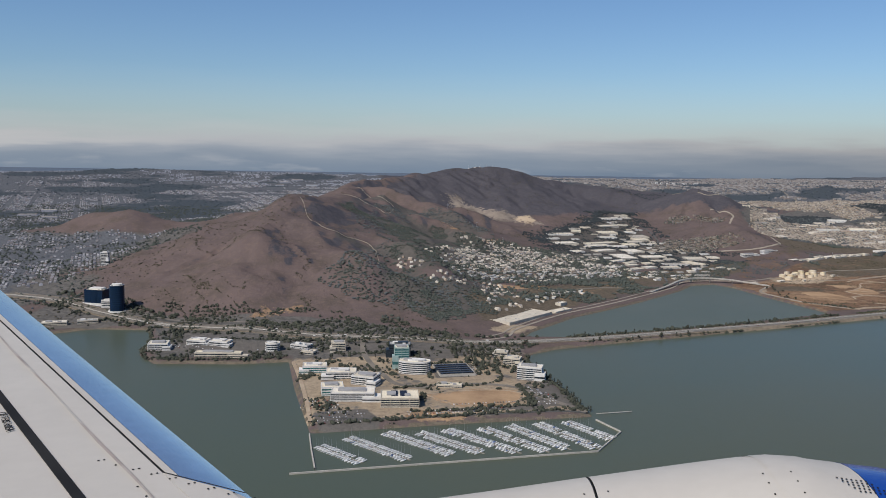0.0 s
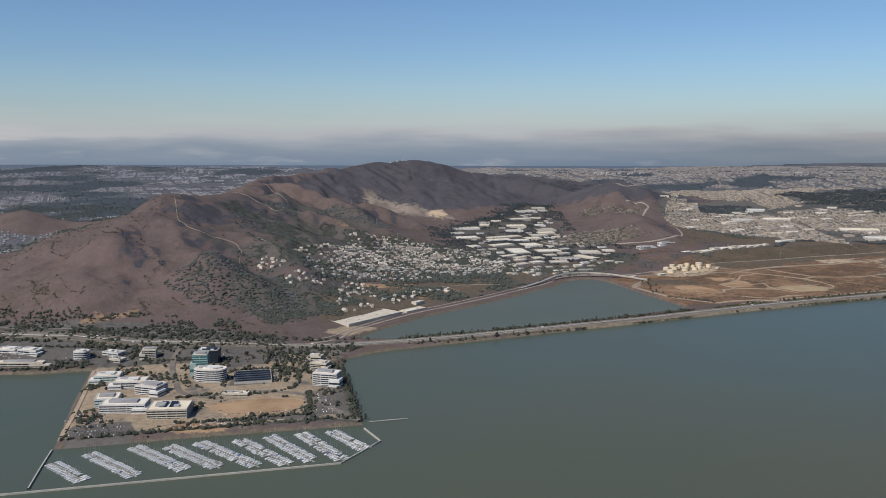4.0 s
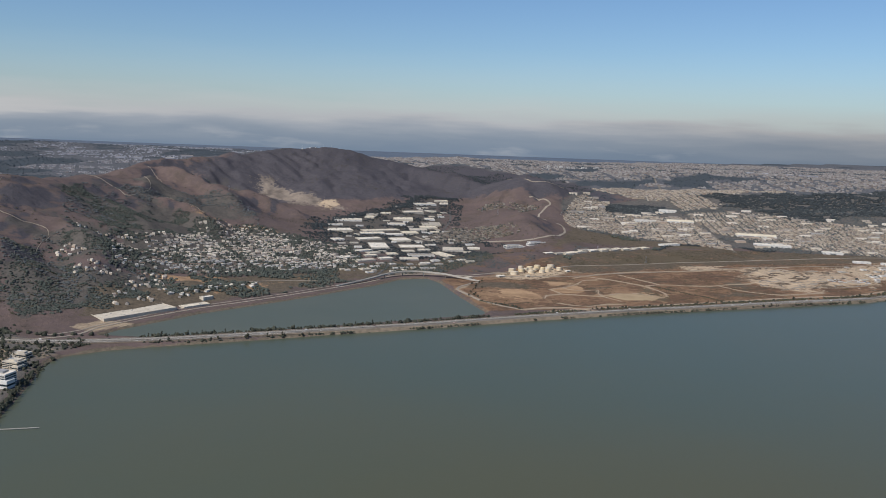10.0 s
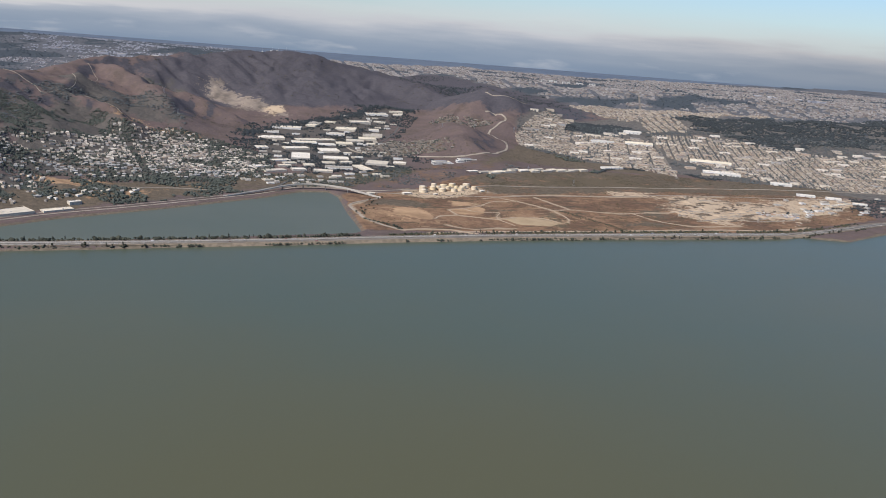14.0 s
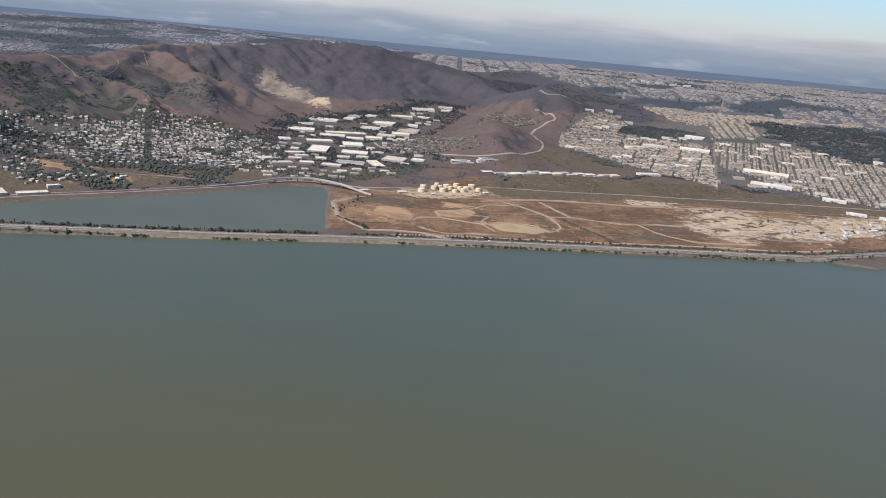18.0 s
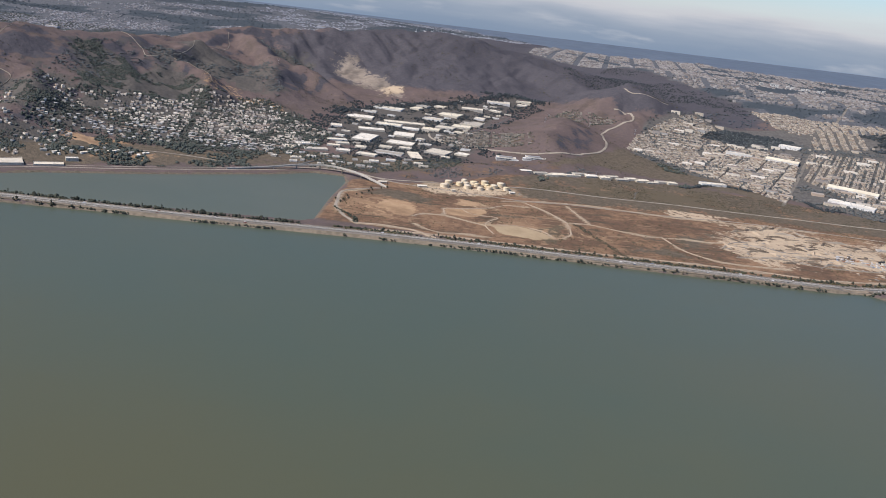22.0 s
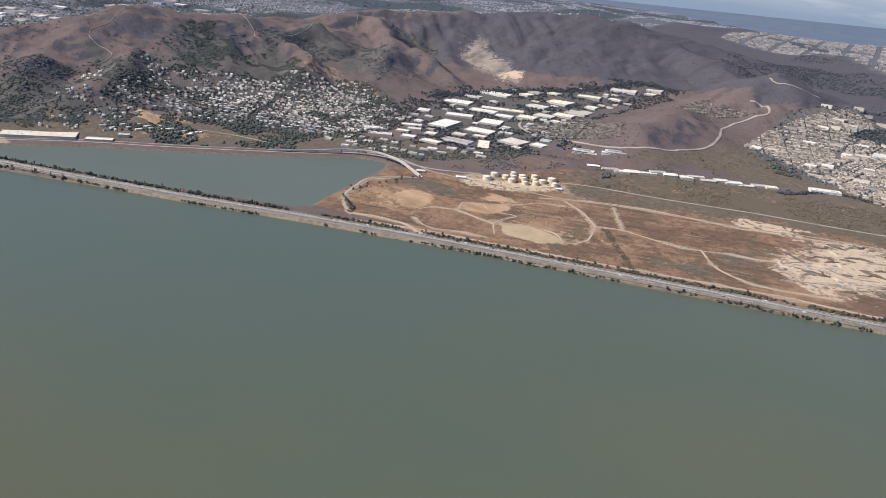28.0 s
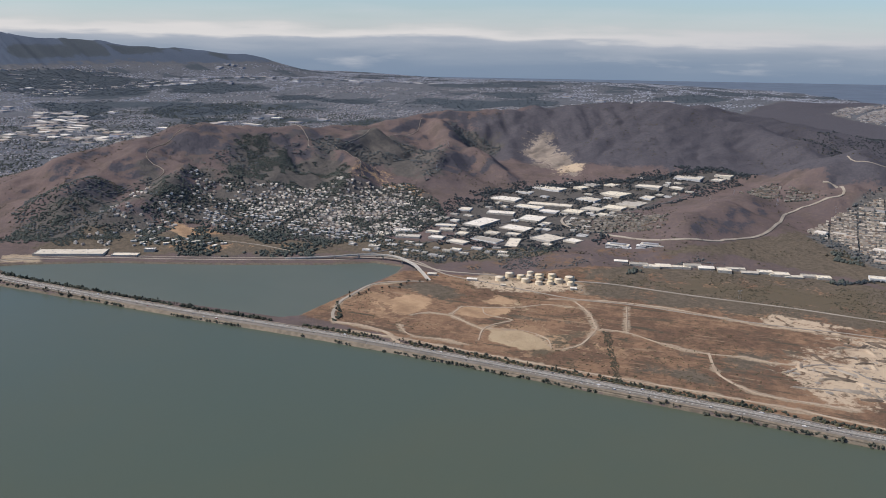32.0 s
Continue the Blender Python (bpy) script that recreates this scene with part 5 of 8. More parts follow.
M_TEALB = worn("pale_green_spandrel", (0.36, 0.46, 0.44), (0.28, 0.38, 0.36), 0.3, 0.4)
OFFICES = [
    (-42, 559, 8, 11, 10, 21, 9, M_TEALB, M_TEAL, "slim green-glass office tower with pale bands", False, False, False),
    (-31, 545, -6, 24, 13, 12.0, 6, M_WHITE, M_GLASS, "curved white office block with ribbon windows", True, False, False),
    (-106, 545, 10, 18, 12, 6.5, 3, M_WHITE, M_TEAL, "low white laboratory building with green glass", False, False, False),
    (-84, 531, 6, 22, 12, 6.5, 3, M_WHITE, M_GLASS, "white laboratory building with dark windows", False, False, False),
    (-84, 490, 12, 15, 13, 7.5, 3, M_WHITE, M_TEAL, "glass-fronted white laboratory building", False, False, False),
    (-64, 516, -16, 17, 14, 8.0, 4, M_WHITE, M_GLASS, "angular white laboratory building", False, False, False),
    (-68, 478, 4, 29, 14, 7.5, 4, M_WHITE, M_GLASS, "long white laboratory building on the peninsula", False, False, False),
    (-36, 470, 6, 25, 19, 8.0, 4, M_CREAM, M_GLASS, "pale parking structure with rooftop solar arrays", False, True, False),
    (55, 540, -12, 18, 11, 12, 6, M_WHITE, M_GLASS, "stepped white hotel block by the shore", False, False, False),
    (44, 580, -14, 13, 10, 7.0, 4, M_CREAM, M_GLASS, "cream office block among trees", False, False, False),
    (-46, 593, 4, 17, 12, 13.0, 5, M_GLASS, M_GLASS, "black glass office block beside the highway", False, False, True),
    (-98, 608, 12, 11, 10, 9.5, 5, M_CREAM, M_GLASS, "cream office block with square windows", False, False, False),
    (-246, 604, 10, 16, 13, 6.5, 3, M_WHITE, M_GLASS, "white office building near the cove", False, False, False),
    (-218, 620, -8, 17, 10, 5.0, 2, M_WHITE, M_GLASS, "low white office building by the cove", False, False, False),
    (-198, 616, -12, 17, 10, 5.0, 2, M_WHITE, M_GLASS, "low white office wing by the cove", False, False, False),
    (-190, 583, 2, 37, 7, 4.5, 2, M_CREAM, M_GLASS, "long low cream office building by the water", False, False, False),
    (-152, 606, 0, 12, 10, 8.5, 4, M_WHITE, M_GLASS, "round-cornered white office block", True, False, False),
    (-130, 616, -20, 16, 9, 4.0, 2, M_WHITE, M_GLASS, "low white office building with a grey roof", False, False, True),
    (-120, 598, -20, 11, 7, 3.5, 1, M_CREAM, M_GLASS, "small cream office building", False, False, False),
    (-4, 512, -4, 18, 7, 2.2, 1, M_CREAM, M_GLASS, "low flat-roofed service building with a pale roof", False, False, False),
    (36, 606, -10, 11, 8, 5.0, 2, M_CREAM, M_GLASS, "cream house-like office by the highway", False, False, True),
    (-372, 683, 18, 22, 9, 4.0, 2, M_CREAM, M_GLASS, "pale hotel wing beside the cove", False, False, False),
    (-346, 694, 24, 18, 8, 4.0, 2, M_CREAM, M_GLASS, "pale hotel wing beside the cove", False, False, True),
    (-333, 731, 14, 14, 12, 29, 12, M_BLUE, M_BLUE, "tall dark-blue glass office tower with a white cap", True, False, False),
    (-362, 752, -10, 20, 13, 16, 7, M_BLUE, M_BLUE, "dark-blue glass office block with a pale roof", False, False, False),
    (-346, 742, 0, 12, 8, 9, 4, M_WHITE, M_GLASS, "white link building between the blue towers", False, False, False),
    (-419, 905, 6, 8, 7, 21, 9, M_WHITE, M_GLASS, "cream apartment tower on the hillside", False, False, False),
    (437, 1236, 24, 26, 11, 4.5, 2, M_WHITE, M_GLASS, "white two-storey offices below the hill", False, False, False),
    (472, 1252, 26, 26, 11, 4.5, 2, M_WHITE, M_GLASS, "white two-storey offices below the hill", False, False, False),
]
for x, y, yaw, lx, ly, h, n, wall, glass, lb, oval, solar, dk in OFFICES:
    office(x, y, yaw, lx, ly, h * (0.9 if wall is M_BLUE else 0.76), n, wall, glass, lb, oval, solar, dk)


M_ROOFT = worn("brown_shingle_roof", (0.20, 0.15, 0.12), (0.15, 0.12, 0.10), 0.5, 0.9, 3.0, 0, "Object")
M_ROOFC = worn("cream_shingle_roof", (0.52, 0.48, 0.41), (0.42, 0.38, 0.32), 0.5, 0.9, 3.0, 0, "Object")


def warehouse(x, y, yaw, lx, ly, h, wall, roof, label, group="", pitched=False, name="warehouse"):
    z = max(0.5, float(np.mean([gz(x + a, y + b) for a in (-lx / 3, 0, lx / 3) for b in (-ly / 3, ly / 3)])))
    ob = empty(name, pose(x, y, z, 0, 0, yaw), label, "warehouse", group)
    shell = part("wall", box_mesh("wall", lx, ly, -5, h, wall), ob)
    s = Soup()
    if pitched:
        X, Y = lx / 2 + 0.3, ly / 2 + 0.3
        s.add([(-X, -Y, h + 0.02), (X, -Y, h + 0.02), (X, Y, h + 0.02), (-X, Y, h + 0.02), (-X, 0, h + ly * 0.1), (X, 0, h + ly * 0.1)], [(0, 1, 5, 4), (2, 3, 4, 5), (0, 4, 3), (1, 2, 5), (3, 2, 1, 0)])
        top = h + ly * 0.05
    else:
        s.box(-lx / 2 + 0.35, lx / 2 - 0.35, -ly / 2 + 0.35, ly / 2 - 0.35, h - 0.1, h + 0.05)
        top = h + 0.05
    deck = part("roof", s.mesh("roof", [roof]), ob)
    if not pitched:
        for sx, sy, a, b in ((0, -1, lx, 0.3), (0, 1, lx, 0.3), (-1, 0, 0.3, ly - 0.62), (1, 0, 0.3, ly - 0.62)):
            part("parapet", box_mesh("parapet", a, b, h + 0.003, h + 0.5, wall), shell, m=pose(sx * (lx / 2 - 0.15), sy * (ly / 2 - 0.15), 0))
        sky_me = box_mesh("skylight", 1.6, 0.9, 0, 0.3, M_GREYWALL, inset=0.1)
        r = random.Random(int(x * 7 + y))
        for _ in range(max(3, int(lx * ly / 160))):
            part("skylight", sky_me, deck, m=pose(r.uniform(-0.4, 0.4) * lx, r.uniform(-0.38, 0.38) * ly, top))
    door = box_mesh("loading_door", 1.6, 0.1, 0, min(1.8, h * 0.6), M_GREYWALL)
    for i in range(max(2, int(lx / 8))):
        part("loading_door", door, shell, "grey roller door", pose(-lx / 2 + 3 + i * 8, -ly / 2 - 0.04, 0.1))
    return ob


STRIP = ((487, 1178), (641, 1308), 40.0)
PARKED = [
    (165, 1335, 20, 40, 28), (219, 1326, 18, 38, 18), (220, 1269, 32, 37, 18), (241, 1212, 13, 26, 50), (288, 1227, 14, 36, 24), (306, 1157, 13, 36, 17), (337, 1169, 35, 14, 42),
    (308, 1200, 20, 17, 11), (286, 1186, 20, 17, 13), (224, 1165, 40, 26, 12), (240, 1152, 38, 17, 12), (261, 1117, 28, 18, 14), (207, 1078, 14, 14, 13), (212, 1111, 45, 30, 12),
    (235, 1094, 42, 29, 14), (239, 1131, 25, 17, 10), (243, 1037, 38, 13, 11), (176, 1245, 32, 16, 18), (266, 1154, 22, 14, 14), (292, 1123, 10, 25, 14), (228, 1360, 30, 62, 18),
    (166, 1429, 10, 46, 24), (200, 1463, -6, 17, 18), (200, 1488, 0, 20, 16), (222, 1508, 0, 18, 17), (249, 1420, 9, 30, 21), (256, 1473, 5, 34, 34), (268, 1537, 20, 36, 22),
    (299, 1566, 7, 21, 14), (284, 1620, 20, 40, 32), (314, 1672, 10, 26, 18), (321, 1643, 8, 17, 18), (306, 1445, 8, 32, 38), (301, 1489, 13, 17, 20), (303, 1408, 14, 28, 24),
    (288, 1380, 10, 28, 22), (276, 1353, 16, 26, 22), (254, 1328, 22, 25, 16), (267, 1280, 23, 29, 32), (349, 1217, 2, 30, 30), (379, 1228, 2, 18, 16), (150, 1392, 14, 24, 14), (316, 1365, 10, 14, 12),
]
for i, (x, y, yaw, lx, ly) in enumerate(PARKED):
    warehouse(x, y, yaw, lx, ly, 0.9 + (i % 4) * 0.22, (M_CREAM, M_WHITE, M_CREAM, M_CONC)[i % 4], M_ROOFW if i % 9 != 5 else M_ROOFC, "flat-roofed white warehouse in the industrial park", "warehouses of the industrial park")
r_w = random.Random(12)
SMALL = []
while len(SMALL) < 40:
    x, y, lx, ly = r_w.uniform(140, 400), r_w.uniform(1030, 1660), r_w.uniform(6, 13), r_w.uniform(5, 9)
    if float(inside(x, y, PARK_IND)) > 2 and all(math.hypot(x - a, y - b) > (lx + math.hypot(c, d)) / 2 for a, b, _, c, d in PARKED + SMALL):
        SMALL.append((x, y, 15, lx, ly))
        warehouse(x, y, 15 + r_w.uniform(-4, 4), lx, ly, r_w.uniform(0.9, 1.5), r_w.choice((M_CREAM, M_WHITE, M_CONC)), r_w.choice((M_ROOFW, M_ROOFW, M_ROOFC, M_ROOFG)), "small pale workshop between the warehouses", "workshops of the industrial park", name="workshop")
r_w = random.Random(31)
n_shop = 0
while n_shop < 26:
    x, y = r_w.uniform(195, 400), r_w.uniform(1000, 1180)
    lx, ly = r_w.uniform(5, 12), r_w.uniform(4, 8)
    if float(inside(x, y, [(195, 1000), (215, 1060), (300, 1110), (345, 1150), (385, 1180), (400, 1140), (340, 1060), (262, 1016)])) > 4 and all(math.hypot(x - a, y - b) > (lx + math.hypot(c, d)) / 2 for a, b, _, c, d in PARKED + SMALL):
        SMALL.append((x, y, 30, lx, ly))
        warehouse(x, y, 30 + r_w.uniform(-8, 8), lx, ly, r_w.uniform(0.9, 1.5), r_w.choice((M_CREAM, M_WHITE, M_CONC)), r_w.choice((M_ROOFW, M_ROOFC, M_ROOFG)), "low pale workshop by the lagoon's head", "workshops of the industrial park", name="workshop")
        n_shop += 1
n_shop = 0
while n_shop < 30:
    x, y = r_w.uniform(860, 1075), r_w.uniform(1080, 1275)
    lx, ly = r_w.uniform(5, 13), r_w.uniform(4, 7)
    if float(inside(x, y, END_YARD if n_shop % 3 else END_TREES)) > 6 and all(math.hypot(x - a, y - b) > (lx + math.hypot(c, d)) / 2 for a, b, _, c, d in SMALL + [(948, 1246, 0, 24, 8), (984, 1240, 0, 20, 8), (1010, 1214, 0, 18, 9)]) and abs(y - 1215 - (x - 900) * 0.233) > 9:
        SMALL.append((x, y, 28, lx, ly))
        warehouse(x, y, 28 + r_w.uniform(-8, 8), lx, ly, r_w.uniform(0.9, 1.6), r_w.choice((M_CREAM, M_WHITE, M_CONC)), r_w.choice((M_ROOFW, M_ROOFC, M_ROOFG)), "low pale shed at the end of the rubble yard", "sheds of the rubble yard", name="yard_shed")
        n_shop += 1
for i in range(15):
    u = i / 14 + 0.008 * ((i * 5) % 3 - 1)
    off = ((i * 7) % 5 - 2) * 1.3
    warehouse(STRIP[0][0] + (STRIP[1][0] - STRIP[0][0]) * u + off, STRIP[0][1] + (STRIP[1][1] - STRIP[0][1]) * u - off, STRIP[2] + (i * 11) % 7 - 3, 14 + (i * 5) % 7, 7.5 + (i % 4) * 1.7, 1.2 + 0.25 * (i % 3), M_CREAM, (M_ROOFW, M_ROOFC, M_ROOFW, M_ROOFW)[i % 4], "pale shed along the railway", "sheds along the railway", i % 3 == 0)
warehouse(60.6, 761, 52, 74, 26, 0.5, M_CREAM, M_ROOFW, "long white-roofed freight shed by the lagoon")
warehouse(104, 803, 48, 28, 11, 0.9, M_CREAM, M_ROOFW, "small white freight shed by the lagoon")
warehouse(108, 829, 50, 12, 7, 2.6, M_CREAM, M_ROOFW, "small cream freight shed by the lagoon")
for i in range(16):
    warehouse(72 + (i % 8) * 9 + (i * 5) % 4, 826 + (i % 8) * 9.5 + (i // 8) * 10 - (i * 3) % 5, 50 + (i * 37) % 90, 6.5 + (i % 3), 3.2, 1.3, (M_CREAM, M_WHITE)[i % 2], (M_ROOFG, M_ROOFW)[i % 2], "low pale storage shed behind the freight yard", "storage sheds", True, "storage_shed")
for x, y, yaw, lx, ly, h in ((864, 1464, -9, 65, 22, 3.2), (861, 1372, -12, 56, 18, 3), (770, 1719, -8, 34, 18, 3.6), (765, 1593, -5, 48, 22, 3.2), (948, 1246, -6, 24, 8, 2.2), (984, 1240, -6, 20, 8, 2.2), (1010, 1214, -10, 18, 9, 2.0), (935, 1318, -8, 30, 10, 3.0), (700, 1590, 6, 40, 12, 4), (690, 1345, 30, 34, 12, 2.4), (1078, 1215, -8, 30, 12, 2.6)):
    warehouse(x, y, yaw, lx, ly, h, M_WHITE, M_ROOFW, "large pale-roofed hall in the valley town", "halls of the valley town", ly > 20)

# oil tanks
for i, (x, y, r, h) in enumerate((x, y, r, h * 0.7) for x, y, r, h in ((430, 1052, 5.0, 4.6), (428, 1068, 4.6, 5.2), (440, 1072, 4.2, 4.4), (440, 1086, 3.6, 5.0), (452, 1086, 4.6, 4.6), (462, 1094, 4.2, 5.0), (476, 1088, 4.4, 4.4), (480, 1100, 5.0, 4.6), (466, 1070, 3.8, 4.0), (474, 1078, 3.6, 4.2), (452, 1066, 4.4, 4.8), (490, 1090, 3.6, 4.4), (446, 1078, 3.4, 4.2), (458, 1080, 3.2, 4.4), (468, 1086, 3.0, 4.0))):
    ob = empty("oil_tank", pose(x, y, gz(x, y)), "cream-painted cylindrical oil storage tank", "tank", "tanks of the oil depot")
    s = Soup()
    s.rings([circle(r, -0.6, 28), circle(r, h, 28), circle(r + 0.12, h, 28), circle(r + 0.12, h + 0.15, 28)], caps=False)
    shell = part("shell", s.mesh("shell", [M_TANK], False), ob)
    s = Soup()
    s.rings([circle(r, h + 0.12, 28), circle(r * 0.5, h + 0.5, 28), circle(0.2, h + 0.65, 28)])
    part("roof", s.mesh("roof", [M_TANK], True), ob)
    s = Soup()
    for k in range(18):
        a = k * 0.09
        s.box((r + 0.1) * math.cos(a) - 0.25, (r + 0.1) * math.cos(a) + 0.25, (r + 0.1) * math.sin(a) - 0.25, (r + 0.1) * math.sin(a) + 0.25, k * h / 18, k * h / 18 + 0.12)
    part("stair", s.mesh("stair", [M_ALU]), shell, "spiral stair")
for x, y, lx, ly in ((412, 1030, 10, 5), (372, 1012, 9, 6), (500, 1082, 6, 4), (446, 1040, 5, 3)):
    warehouse(x, y, 38, lx, ly, 1.8, M_CREAM, M_ROOFW, "small service building at the oil depot", pitched=True, name="service_building")


# ---- houses ----
def house_fields(poly, angle, lot, depth, street, n_max, keep=0.85, avoid=(), turned=0.3, block=11):
    """Rows of lots along streets: an array of x, y, yaw."""
    p = np.array(poly, float)
    c, s = math.cos(radians(angle)), math.sin(radians(angle))
    mid_ = p.mean(0)
    q = (p - mid_) @ np.array([[c, -s], [s, c]])
    us = np.arange(q[:, 0].min(), q[:, 0].max(), lot)
    vs = []
    v = q[:, 1].min()
    while v < q[:, 1].max():
        vs += [v + depth * 0.5, v + depth * 1.5]
        v += 2 * depth + street
    U, V = np.meshgrid(us, np.array(vs))
    blocks = (np.floor(U / (lot * block)) * lot * block + lot * 1.2 < U)
    U, V = U[blocks], V[blocks]
    U = U + rng.normal(0, lot * 0.06, U.shape)
    V = V + rng.normal(0, depth * 0.06, V.shape)
    x, y = mid_[0] + U * c - V * s, mid_[1] + U * s + V * c
    ok = (inside(x, y, poly) > 0) & (rng.random(x.shape) < keep)
    for a in avoid:
        ok &= inside(x, y, a) < 0
    x, y = x[ok], y[ok]
    if len(x) > n_max:
        pick = rng.choice(len(x), n_max, False)
        x, y = x[pick], y[pick]
    return x, y, np.full(len(x), radians(angle)) + rng.normal(0, 0.04, len(x)) + (rng.random(len(x)) < turned) * math.pi / 2


def many_houses(name, x, y, yaw, lx, ly, h, label, roof_rise=0.28, mats=(M_HWALL, M_HROOF)):
    """One mesh of gabled houses on the ground."""
    n = len(x)
    z = ground_z(x, y)
    lx, ly, h = (v * rng.uniform(0.78, 1.25, n) for v in (lx, ly, h))
    rise = ly * roof_rise * rng.choice([0.15, 0.6, 1.0, 1.2], n)
    X = np.stack([-lx, lx, lx, -lx, -lx, lx, lx, -lx, -lx, lx], 1) / 2
    Y = np.stack([-ly, -ly, ly, ly, -ly, -ly, ly, ly, 0 * ly, 0 * ly], 1) / 2
    H = np.stack([0 * h - 2.0] * 4 + [h] * 4 + [h + rise] * 2, 1)
    c, s = np.cos(yaw)[:, None], np.sin(yaw)[:, None]
    co = np.stack([x[:, None] + X * c - Y * s, y[:, None] + X * s + Y * c, z[:, None] + H], -1)
    pattern = [0, 1, 5, 4, 2, 3, 7, 6, 1, 2, 6, 9, 5, 3, 0, 4, 8, 7, 4, 5, 9, 8, 6, 7, 8, 9]
    sizes = [4, 4, 5, 5, 4, 4]
    loops = (np.arange(n)[:, None] * 10 + np.array(pattern)).ravel()
    starts = (np.arange(n)[:, None] * 26 + np.array([0, 4, 8, 13, 18, 22])).ravel()
    me = bpy.data.meshes.new(name)
    me.vertices.add(n * 10)
    me.vertices.foreach_set("co", co.astype(np.float32).ravel())
    me.loops.add(len(loops))
    me.loops.foreach_set("vertex_index", loops.astype(np.int32))
    me.polygons.add(len(starts))
    me.polygons.foreach_set("loop_start", starts.astype(np.int32))
    me.materials.append(mats[0])
    me.materials.append(mats[1])
    me.polygons.foreach_set("material_index", np.tile([0, 0, 0, 0, 1, 1], n).astype(np.int32))
    me.polygons.foreach_set("use_smooth", np.zeros(len(starts), bool))
    me.update(calc_edges=True)
    me.validate()
    return tagged(new(name, me), label, "houses", kind="stuff")


def dry(x, y, top=1e9):
    return (sea_depth(x, y) < -6) & (relief(x, y) < top)


# the hillside town: houses close to the camera's way are things of their own
tx, ty, t_yaw = house_fields(TOWN, 31, 4.7, 4.6, 3.4, 4000, keep=0.72, turned=0.2, block=90)
dense = np.clip(inside(tx, ty, [(20, 950), (-20, 1080), (30, 1180), (120, 1230), (215, 1130), (205, 1040), (130, 980)]) / 60 + 0.72, 0.3, 1)
ok = (rng.random(len(tx)) < dense) & (cloudy(tx, ty, 34, 3) < 0.64)
tx, ty, t_yaw = tx[ok] + rng.normal(0, 1.0, ok.sum()) + 5 * (cloudy(tx[ok], ty[ok], 60, 2) - 0.5), ty[ok] + rng.normal(0, 0.8, ok.sum()) + 16 * (cloudy(tx[ok] + 50, ty[ok], 70, 2) - 0.5), t_yaw[ok] + rng.normal(0, 0.1, ok.sum())
near = np.argsort(0.45 * tx * -1 + ty)[:250]
rest = np.setdiff1d(np.arange(len(tx)), near)
many_houses("hillside_houses", tx[rest], ty[rest], t_yaw[rest], 3.5, 2.6, 1.3, "small pale houses among trees on the hillside")
HOUSE = []
for k, (lx, ly, h) in enumerate(((3.5, 2.6, 1.4), (4.1, 2.7, 1.3), (3.0, 2.7, 1.8), (3.7, 3.0, 1.5))):
    wall_me = box_mesh("wall", lx, ly, -2.5, h, (M_WHITE, M_CREAM, M_WHITE, M_GREYWALL)[k], inset=0.0)
    s = Soup()
    X, Y = lx / 2 + 0.25, ly / 2 + 0.25
    s.add([(-X, -Y, h + 0.003), (X, -Y, h + 0.003), (X, Y, h + 0.003), (-X, Y, h + 0.003), (-X, 0, h + 0.75), (X, 0, h + 0.75)], [(0, 1, 5, 4), (2, 3, 4, 5), (0, 4, 3), (1, 2, 5), (3, 2, 1, 0)])
    HOUSE.append((wall_me, s.mesh("roof", [(M_ROOFG, M_ROOFT, M_ROOFC, M_ROOFG)[k]]), box_mesh("window", 0.7, 0.08, 0, 0.6, M_GLASS), lx, ly, h))
for i in near:
    wall_me, roof_me, win_me, lx, ly, h = HOUSE[int(rng.integers(4))]
    ob = empty("house", pose(tx[i], ty[i], gz(tx[i], ty[i]), 0, 0, math.degrees(t_yaw[i])), "small gabled house on the wooded hillside", "house", "houses of the hillside town")
    shell = part("wall", wall_me, ob)
    part("roof", roof_me, ob)
    for a in (-0.25, 0.25):
        part("window", win_me, shell, m=pose(a * lx, -ly / 2 - 0.02, h * 0.45))

